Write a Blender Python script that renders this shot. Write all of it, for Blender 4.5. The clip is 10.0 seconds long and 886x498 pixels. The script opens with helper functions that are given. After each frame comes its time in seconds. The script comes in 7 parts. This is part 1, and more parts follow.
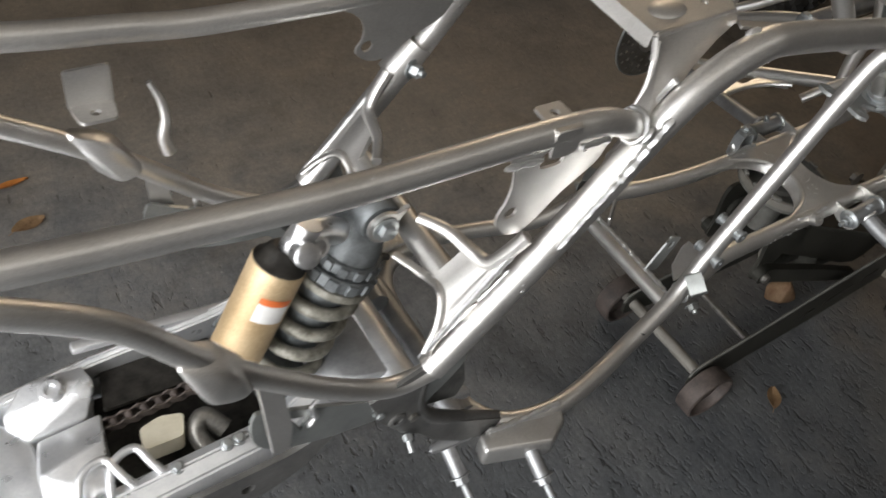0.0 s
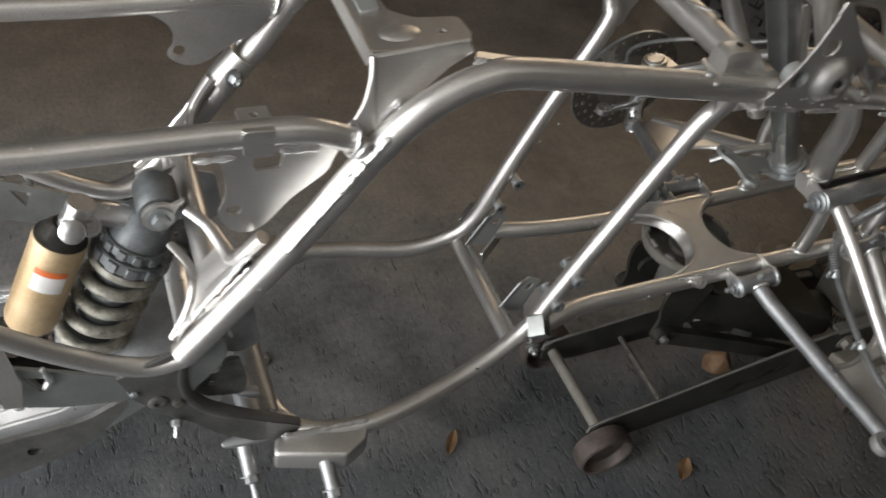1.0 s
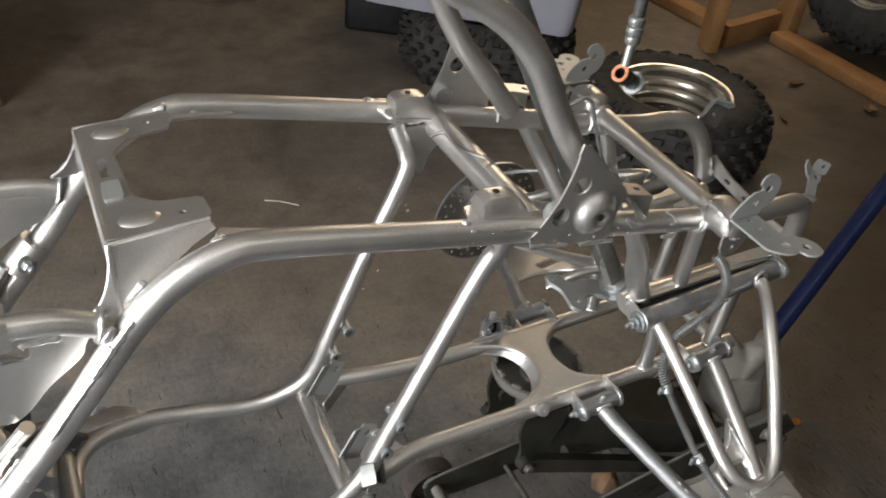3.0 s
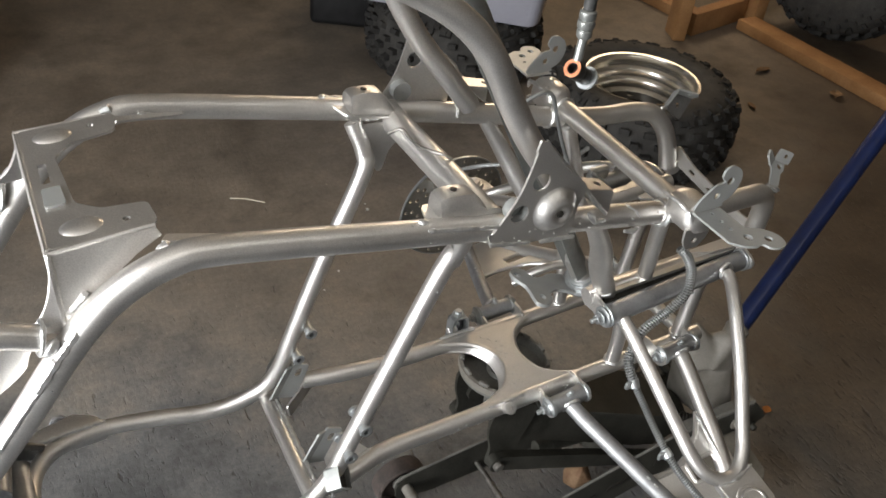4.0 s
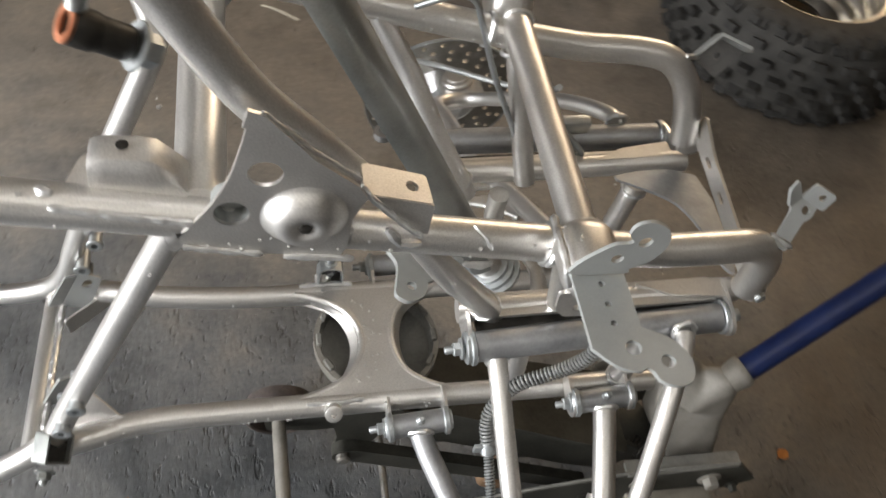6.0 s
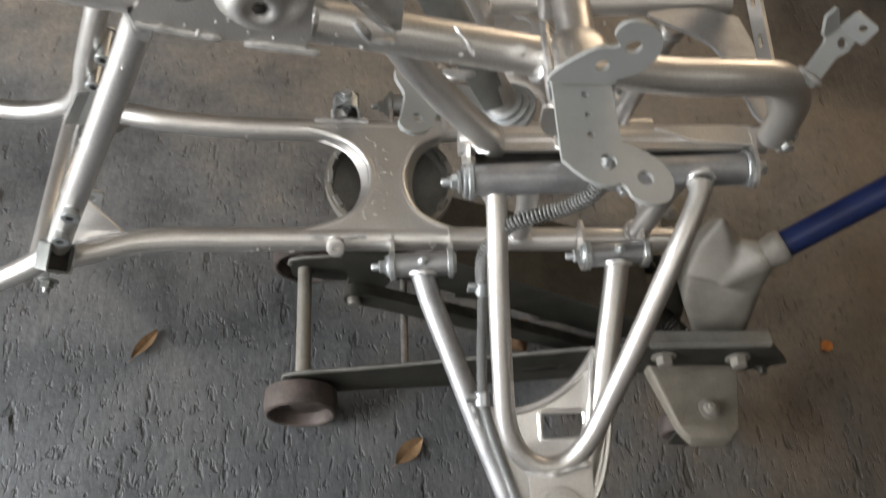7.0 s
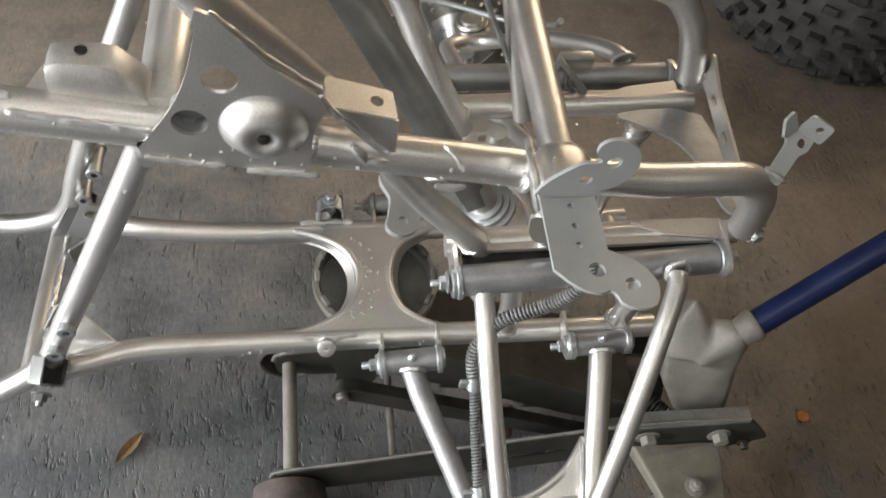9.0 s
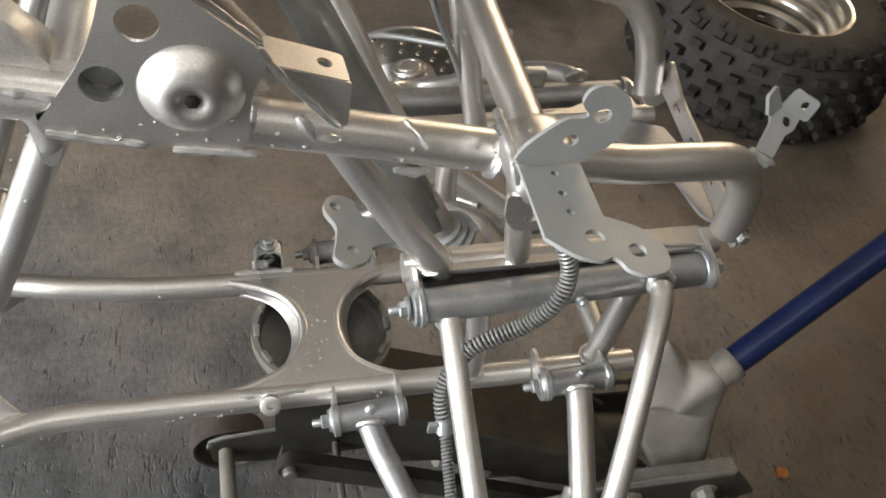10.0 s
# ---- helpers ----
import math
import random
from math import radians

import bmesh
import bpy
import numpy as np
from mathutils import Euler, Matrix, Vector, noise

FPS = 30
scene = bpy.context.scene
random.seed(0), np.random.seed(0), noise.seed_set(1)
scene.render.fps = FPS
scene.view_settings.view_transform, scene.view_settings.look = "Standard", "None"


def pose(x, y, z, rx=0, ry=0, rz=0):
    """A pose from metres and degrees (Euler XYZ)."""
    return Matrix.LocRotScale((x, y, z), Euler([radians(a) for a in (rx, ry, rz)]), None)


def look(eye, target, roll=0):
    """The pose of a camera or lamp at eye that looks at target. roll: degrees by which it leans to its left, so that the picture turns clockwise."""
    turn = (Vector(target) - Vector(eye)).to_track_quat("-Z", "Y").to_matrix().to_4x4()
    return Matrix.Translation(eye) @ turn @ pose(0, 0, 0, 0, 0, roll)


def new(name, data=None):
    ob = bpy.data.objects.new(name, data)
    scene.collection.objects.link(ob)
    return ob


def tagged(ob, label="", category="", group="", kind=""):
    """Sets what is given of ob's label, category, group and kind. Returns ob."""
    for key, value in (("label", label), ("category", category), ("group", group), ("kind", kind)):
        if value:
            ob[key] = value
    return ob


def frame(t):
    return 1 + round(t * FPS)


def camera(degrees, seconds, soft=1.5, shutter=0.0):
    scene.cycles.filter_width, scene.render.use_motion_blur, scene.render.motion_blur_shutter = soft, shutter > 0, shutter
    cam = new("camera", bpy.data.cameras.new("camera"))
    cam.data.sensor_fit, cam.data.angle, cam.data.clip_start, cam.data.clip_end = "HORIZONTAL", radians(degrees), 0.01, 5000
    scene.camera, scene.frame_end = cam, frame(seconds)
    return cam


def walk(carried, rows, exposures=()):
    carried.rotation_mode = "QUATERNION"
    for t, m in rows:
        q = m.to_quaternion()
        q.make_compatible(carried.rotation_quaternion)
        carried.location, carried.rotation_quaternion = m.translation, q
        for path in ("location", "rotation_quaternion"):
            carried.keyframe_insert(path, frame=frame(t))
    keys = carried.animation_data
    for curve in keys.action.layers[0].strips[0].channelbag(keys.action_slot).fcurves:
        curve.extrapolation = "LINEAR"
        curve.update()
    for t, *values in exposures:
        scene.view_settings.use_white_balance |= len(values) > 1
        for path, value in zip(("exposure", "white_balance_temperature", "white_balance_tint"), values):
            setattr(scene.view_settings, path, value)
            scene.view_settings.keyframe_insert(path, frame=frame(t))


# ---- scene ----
# ---- camera ----
cam = camera(53.88, 10.0, soft=1.6, shutter=0.45)
PATH = [
    (0.0, pose(-0.7475, -0.4574, 1.1388, 43.11, -9.16, -31.43)),
    (0.5, pose(-0.6309, -0.4957, 1.1538, 43.22, -8.82, -28.17)),
    (1.0, pose(-0.4855, -0.6361, 1.1813, 44.84, -8.64, -20.89)),
    (1.5, pose(-0.4057, -0.6904, 1.2077, 47.41, -6.93, -18.80)),
    (2.0, pose(-0.3757, -0.7040, 1.2188, 49.15, -5.42, -20.27)),
    (2.5, pose(-0.3415, -0.7052, 1.2352, 51.11, -5.09, -23.14)),
    (3.0, pose(-0.3134, -0.6980, 1.2433, 53.13, -5.29, -25.68)),
    (3.2, pose(-0.3047, -0.6984, 1.2445, 53.55, -5.36, -26.42)),
    (4.5, pose(-0.2513, -0.6560, 1.2301, 50.08, -5.48, -28.50)),
    (5.0, pose(-0.1248, -0.4980, 1.1772, 45.00, -6.52, -29.49)),
    (5.2, pose(-0.0800, -0.4612, 1.1693, 43.01, -7.52, -29.59)),
    (6.3, pose(0.2090, -0.4681, 1.1535, 36.85, -8.10, -0.08)),
    (6.5, pose(0.2273, -0.4812, 1.1463, 35.76, -7.42, 2.10)),
    (7.0, pose(0.2194, -0.4960, 1.1103, 30.67, -6.44, -2.29)),
    (7.5, pose(0.2098, -0.5209, 1.1054, 28.54, -7.43, -4.17)),
    (8.0, pose(0.1991, -0.5135, 1.1277, 31.19, -7.73, -4.52)),
    (8.5, pose(0.1908, -0.4995, 1.1408, 34.63, -7.49, -4.09)),
    (9.0, pose(0.1974, -0.4902, 1.1402, 35.92, -7.00, -5.46)),
    (9.5, pose(0.1970, -0.5000, 1.0704, 41.17, -6.77, -11.86)),
    (10.0, pose(0.1899, -0.4953, 1.0293, 44.28, -8.25, -10.96)),
]
walk(cam, PATH, [(0.0, -0.10), (0.6, -0.20), (1.0, -0.15), (2.0, 0.18), (3.2, 0.46), (4.5, 0.80), (6.4, 1.03), (7.2, 0.92), (8.5, 1.00), (10.0, 1.04)])

# ---- world and light ----
world = bpy.data.worlds.new("world")
scene.world = world
world.use_nodes = True
wn = world.node_tree
sky = wn.nodes.new("ShaderNodeTexSky")
sky.sky_type, sky.sun_disc = "NISHITA", False
sky.sun_elevation, sky.sun_rotation = radians(56), radians(100)
wn.links.new(sky.outputs[0], wn.nodes["Background"].inputs[0])
wn.nodes["Background"].inputs[1].default_value = 0.12

sun_data = bpy.data.lights.new("sun", "SUN")
sun_data.energy, sun_data.angle, sun_data.color = 3.0, radians(0.6), (1.0, 0.95, 0.86)
sun = new("sun", sun_data)
sun.matrix_world = look((6, -1, 9), (0, 0, 0))

DOOR_X, DOOR_Y0, DOOR_Y1, DOOR_H = -1.8, -1.45, 0.35, 2.1
WIN_X0, WIN_X1, WIN_Z0, WIN_Z1, NORTH_Y = 1.5, 3.3, 1.55, 2.25, 2.9
door_light = bpy.data.lights.new("door_daylight", "AREA")
door_light.shape, door_light.size, door_light.size_y = "RECTANGLE", DOOR_Y1 - DOOR_Y0 - 0.2, DOOR_H - 0.1
door_light.energy, door_light.color = 75, (0.99, 0.985, 0.985)
lamp = new("door_daylight", door_light)
lamp.matrix_world = look((DOOR_X + 0.02, (DOOR_Y0 + DOOR_Y1) / 2, DOOR_H / 2 + 0.02), (0.5, (DOOR_Y0 + DOOR_Y1) / 2, DOOR_H / 2 - 0.1))
scene.view_settings.exposure = 0.0

# unseen window, assumed as the source of the rails' warm highlights
window_light = bpy.data.lights.new("assumed_window_light", "AREA")
window_light.shape, window_light.size, window_light.size_y = "RECTANGLE", WIN_X1 - WIN_X0 - 0.1, WIN_Z1 - WIN_Z0 - 0.06
window_light.energy, window_light.color = 20, (1.0, 0.77, 0.52)
lamp = new("assumed_window_light", window_light)
lamp.matrix_world = look(((WIN_X0 + WIN_X1) / 2, NORTH_Y - 0.02, (WIN_Z0 + WIN_Z1) / 2), ((WIN_X0 + WIN_X1) / 2 - 0.3, 0, (WIN_Z0 + WIN_Z1) / 2 - 0.5))

# unseen lamp, added to lay a highlight along the tubes
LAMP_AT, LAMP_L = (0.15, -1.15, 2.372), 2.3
added_batten_light = bpy.data.lights.new("added_batten_light", "AREA")
added_batten_light.shape, added_batten_light.size, added_batten_light.size_y = "RECTANGLE", LAMP_L, 0.14
added_batten_light.energy, added_batten_light.color = 3.6, (1.0, 0.98, 0.93)
lamp = new("added_batten_light", added_batten_light)
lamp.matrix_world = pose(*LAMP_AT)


# ---- materials ----
def material(name):
    m = bpy.data.materials.new(name)
    m.use_nodes = True
    return m, m.node_tree, m.node_tree.nodes["Principled BSDF"]


def node(nt, kind, **inputs):
    n = nt.nodes.new(kind)
    for k, v in inputs.items():
        n.inputs[k.replace("_", " ")].default_value = v
    return n


def ramp(nt, fac, stops):
    r = nt.nodes.new("ShaderNodeValToRGB")
    while len(r.color_ramp.elements) < len(stops):
        r.color_ramp.elements.new(0.5)
    for e, (p, c) in zip(r.color_ramp.elements, stops):
        e.position, e.color = p, (*c, 1) if len(c) == 3 else c
    nt.links.new(fac, r.inputs[0])
    return r.outputs[0]


def coords(nt, scale=(1, 1, 1), rot=(0, 0, 0)):
    t = nt.nodes.new("ShaderNodeTexCoord")
    mp = nt.nodes.new("ShaderNodeMapping")
    mp.inputs["Scale"].default_value = scale
    mp.inputs["Rotation"].default_value = rot
    nt.links.new(t.outputs["Object"], mp.inputs[0])
    return mp.outputs[0]


def noise_tex(nt, vec, scale, detail=4.0, rough=0.55):
    n = node(nt, "ShaderNodeTexNoise", Scale=scale, Detail=detail, Roughness=rough)
    nt.links.new(vec, n.inputs["Vector"])
    return n.outputs["Fac"]


def bump(nt, bsdf, height, strength=0.3, distance=0.001, after=None):
    b = node(nt, "ShaderNodeBump", Strength=strength, Distance=distance)
    nt.links.new(height, b.inputs["Height"])
    if after is not None:
        nt.links.new(after, b.inputs["Normal"])
    nt.links.new(b.outputs[0], bsdf.inputs["Normal"])
    return b.outputs[0]


def simple(name, lo, hi, rough=0.5, metal=0.0, scale=40.0, spread=0.15, bumps=0.15, fine=400.0, spec=0.5):
    """Two colours mottled at two scales, roughness that varies with them, and a fine relief."""
    m, nt, b = material(name)
    vec = coords(nt)
    big, small = noise_tex(nt, vec, scale, 5), noise_tex(nt, vec, fine, 3)
    mix = node(nt, "ShaderNodeMath")
    mix.operation = "MULTIPLY_ADD"
    nt.links.new(small, mix.inputs[0])
    mix.inputs[1].default_value = 0.35
    nt.links.new(big, mix.inputs[2])
    nt.links.new(ramp(nt, mix.outputs[0], [(0.45, lo), (0.9, hi)]), b.inputs["Base Color"])
    r = node(nt, "ShaderNodeMapRange")
    r.inputs["To Min"].default_value, r.inputs["To Max"].default_value = max(0.03, rough - spread), min(1, rough + spread)
    nt.links.new(big, r.inputs[0])
    nt.links.new(r.outputs[0], b.inputs["Roughness"])
    b.inputs["Metallic"].default_value = metal
    b.inputs["Specular IOR Level"].default_value = spec
    if bumps:
        bump(nt, b, small, bumps, 0.0006)
    return m




def silver_paint():
    """Brushed-on silver paint: soft tonal patches, fine metallic grain, small dark scuffs and drips."""
    m, nt, b = material("silver_paint")
    vec = coords(nt)
    broad, fine, fleck, scuff = noise_tex(nt, vec, 9, 4), noise_tex(nt, vec, 900, 3), noise_tex(nt, vec, 75, 5, 0.7), noise_tex(nt, vec, 32, 6, 0.7)

    def times(a, c):
        mul = nt.nodes.new("ShaderNodeMix")
        mul.data_type, mul.blend_type = "RGBA", "MULTIPLY"
        mul.inputs["Factor"].default_value = 1.0
        nt.links.new(a, mul.inputs["A"])
        nt.links.new(c, mul.inputs["B"])
        return mul.outputs["Result"]

    col = ramp(nt, broad, [(0.30, (0.60, 0.585, 0.56)), (0.5, (0.71, 0.692, 0.663)), (0.7, (0.80, 0.782, 0.752))])
    col = times(col, ramp(nt, fine, [(0.35, (0.86, 0.86, 0.86)), (0.65, (1.06, 1.06, 1.06))]))
    col = times(col, ramp(nt, fleck, [(0.22, (0.5, 0.49, 0.47)), (0.27, (1, 1, 1))]))
    nt.links.new(col, b.inputs["Base Color"])
    nt.links.new(ramp(nt, scuff, [(0.3, (0.335,) * 3), (0.5, (0.385,) * 3), (0.7, (0.44,) * 3)]), b.inputs["Roughness"])
    b.inputs["Metallic"].default_value = 0.92
    first = bump(nt, b, fine, 0.12, 0.0006)
    second = bump(nt, b, scuff, 0.13, 0.0012, first)
    bump(nt, b, noise_tex(nt, vec, 110, 3, 0.5), 0.12, 0.0010, second)
    return m


SILVER = silver_paint()
WELD = simple("weld_bead", (0.58, 0.58, 0.57), (0.80, 0.80, 0.79), 0.38, 0.92, 160, 0.08, 0.4, 600)
ZINC = simple("zinc_plated_steel", (0.33, 0.35, 0.355), (0.52, 0.54, 0.545), 0.42, 0.85, 60, 0.1, 0.1, 700)
BRACKET = simple("bracket_satin_paint", (0.30, 0.31, 0.30), (0.38, 0.39, 0.38), 0.45, 0.35, 25, 0.06, 0.05, 900)
CASTING = simple("cast_aluminium", (0.5, 0.5, 0.5), (0.72, 0.72, 0.72), 0.3, 0.92, 45, 0.1, 0.25, 350)
# stem zinc with its dark reflections put into the grey-green
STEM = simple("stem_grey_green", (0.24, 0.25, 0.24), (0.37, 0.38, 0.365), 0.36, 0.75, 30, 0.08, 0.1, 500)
STEEL = simple("worn_steel", (0.14, 0.135, 0.12), (0.36, 0.34, 0.31), 0.42, 0.8, 50, 0.15, 0.3, 300)
# greasy steel; its black also paints shaded hollows and holes
GREASE_SHADE = simple("grease_and_shade_black", (0.012, 0.011, 0.010), (0.05, 0.046, 0.04), 0.45, 0.4, 60, 0.2, 0.5, 300, spec=0.28)
GREY_CAST = simple("blasted_casting", (0.19, 0.185, 0.175), (0.31, 0.30, 0.285), 0.62, 0.35, 30, 0.1, 0.5, 500)
JACK = simple("jack_worn_paint", (0.022, 0.022, 0.018), (0.066, 0.064, 0.054), 0.55, 0.35, 26, 0.15, 0.25, 260, spec=0.28)
JACK_PALE = simple("jack_bare_casting", (0.172, 0.160, 0.138), (0.29, 0.272, 0.24), 0.58, 0.2, 24, 0.1, 0.4, 320)
JACK_TAN = simple("dusty_tan_casting", (0.135, 0.122, 0.098), (0.235, 0.213, 0.176), 0.6, 0.15, 26, 0.1, 0.4, 300, spec=0.35)
JACK_MID = simple("scuffed_grey_flange", (0.115, 0.112, 0.10), (0.23, 0.225, 0.205), 0.55, 0.2, 30, 0.12, 0.3, 300, spec=0.35)
RUSTY = simple("rusty_steel_wheel", (0.045, 0.038, 0.035), (0.135, 0.107, 0.094), 0.6, 0.3, 34, 0.15, 0.4, 260)
RUST_TAN = simple("rusty_tan_casting", (0.16, 0.085, 0.045), (0.30, 0.20, 0.12), 0.65, 0.1, 60, 0.1, 0.4, 260, spec=0.3)
BLUE = simple("blue_handle_paint", (0.005, 0.012, 0.055), (0.009, 0.022, 0.095), 0.33, 0.1, 26, 0.1, 0.12, 400)
RUBBER_DARK = simple("grimy_tyre_carcass", (0.028, 0.027, 0.025), (0.064, 0.061, 0.056), 0.8, 0.0, 20, 0.1, 0.4, 180, spec=0.25)
ALLOY = simple("bright_alloy", (0.62, 0.63, 0.64), (0.84, 0.84, 0.84), 0.30, 0.72, 30, 0.1, 0.4, 350)
# duller silver parts, and silver ones with shade put into the grey
DULL_SILVER = simple("dull_shaded_silver", (0.27, 0.275, 0.28), (0.42, 0.425, 0.43), 0.46, 0.8, 40, 0.1, 0.35, 350)
RUBBER = simple("tyre_rubber", (0.016, 0.0155, 0.0145), (0.044, 0.042, 0.039), 0.75, 0.0, 20, 0.1, 0.4, 180, spec=0.28)
HOSE = simple("black_rubber_hose", (0.02, 0.021, 0.021), (0.05, 0.051, 0.05), 0.55, 0.0, 60, 0.1, 0.2, 400, spec=0.28)
SPRINGY = simple("grey_spiral_sleeve", (0.20, 0.21, 0.205), (0.34, 0.345, 0.34), 0.42, 0.5, 60, 0.1, 0.1, 500)
RIM = simple("machined_alloy_rim", (0.66, 0.62, 0.53), (0.84, 0.80, 0.72), 0.24, 0.92, 14, 0.07, 0.05, 300)
ROTOR = simple("worn_rotor_steel", (0.20, 0.19, 0.17), (0.34, 0.325, 0.295), 0.42, 0.8, 40, 0.1, 0.2, 400)
SHADED_CAST = simple("dark_shaded_casting", (0.05, 0.05, 0.048), (0.17, 0.168, 0.16), 0.5, 0.6, 45, 0.12, 0.4, 300, spec=0.28)
# dull grey castings, and silver parts darkened for the shade they stand in
DULL_SHADED_GREY = simple("dull_shaded_grey", (0.10, 0.098, 0.094), (0.20, 0.196, 0.188), 0.48, 0.6, 30, 0.1, 0.25, 400, spec=0.35)
COPPER = simple("copper_washer", (0.55, 0.20, 0.10), (0.75, 0.32, 0.18), 0.35, 0.85, 90, 0.1, 0.2, 600)
GOLD = simple("gold_anodised_can", (0.36, 0.25, 0.13), (0.66, 0.51, 0.32), 0.5, 0.5, 16, 0.08, 0.1, 500)
SPRING = simple("grimy_spring_paint", (0.085, 0.078, 0.058), (0.42, 0.405, 0.35), 0.5, 0.3, 70, 0.15, 0.4, 300)
SHOCK = simple("grey_shock_body", (0.10, 0.108, 0.11), (0.25, 0.265, 0.272), 0.5, 0.55, 40, 0.1, 0.3, 350)
LABEL = simple("pale_sticker", (0.55, 0.54, 0.52), (0.68, 0.67, 0.65), 0.5, 0.0, 40, 0.05, 0.0)
LABEL_RED = simple("red_sticker", (0.55, 0.12, 0.03), (0.68, 0.18, 0.05), 0.45, 0.0, 60, 0.05, 0.0)
LEAF = simple("dry_leaf", (0.12, 0.07, 0.032), (0.26, 0.16, 0.08), 0.75, 0.0, 70, 0.1, 0.6, 250)
LEAF_ORANGE = simple("orange_leaf", (0.30, 0.10, 0.012), (0.45, 0.17, 0.03), 0.7, 0.0, 70, 0.1, 0.6, 250)
# raw timber with the orange light on it put into the colour
WOOD_LIT = simple("lit_raw_timber", (0.26, 0.125, 0.045), (0.44, 0.24, 0.10), 0.7, 0.0, 9, 0.1, 0.4, 120)
WOOD_DARK = simple("dark_timber", (0.06, 0.035, 0.024), (0.13, 0.075, 0.048), 0.75, 0.0, 12, 0.1, 0.4, 120)
CREAM = simple("cream_nylon", (0.55, 0.50, 0.38), (0.68, 0.63, 0.50), 0.5, 0.0, 40, 0.1, 0.1)
# unseen walls and ceiling, toned by how much light they bounce
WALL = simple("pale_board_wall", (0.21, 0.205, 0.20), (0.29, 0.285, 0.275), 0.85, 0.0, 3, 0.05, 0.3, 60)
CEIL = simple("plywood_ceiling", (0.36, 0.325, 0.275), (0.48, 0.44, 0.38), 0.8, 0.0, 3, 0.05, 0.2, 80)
WALL_DARK = simple("unseen_dark_wall", (0.07, 0.062, 0.054), (0.13, 0.118, 0.10), 0.85, 0.0, 3, 0.05, 0.3, 60)
GLASS = simple("dusty_window_glass", (0.8, 0.8, 0.78), (0.9, 0.9, 0.88), 0.1, 0.0, 8, 0.05, 0.0)
GLASS.node_tree.nodes["Principled BSDF"].inputs["Transmission Weight"].default_value = 1.0
DRIVE = simple("sunlit_driveway", (0.36, 0.35, 0.33), (0.52, 0.505, 0.48), 0.85, 0.0, 2, 0.05, 0.3, 80)
TOTE = simple("milky_plastic", (0.30, 0.30, 0.35), (0.37, 0.37, 0.42), 0.35, 0.0, 8, 0.05, 0.05, 200)
BLACKBOX = simple("black_plastic", (0.006, 0.006, 0.0065), (0.016, 0.016, 0.0165), 0.5, 0.0, 30, 0.1, 0.3, 300, spec=0.28)
SHOP_RED = simple("red_plastic", (0.45, 0.03, 0.02), (0.6, 0.05, 0.03), 0.4, 0.0, 30, 0.1, 0.0)


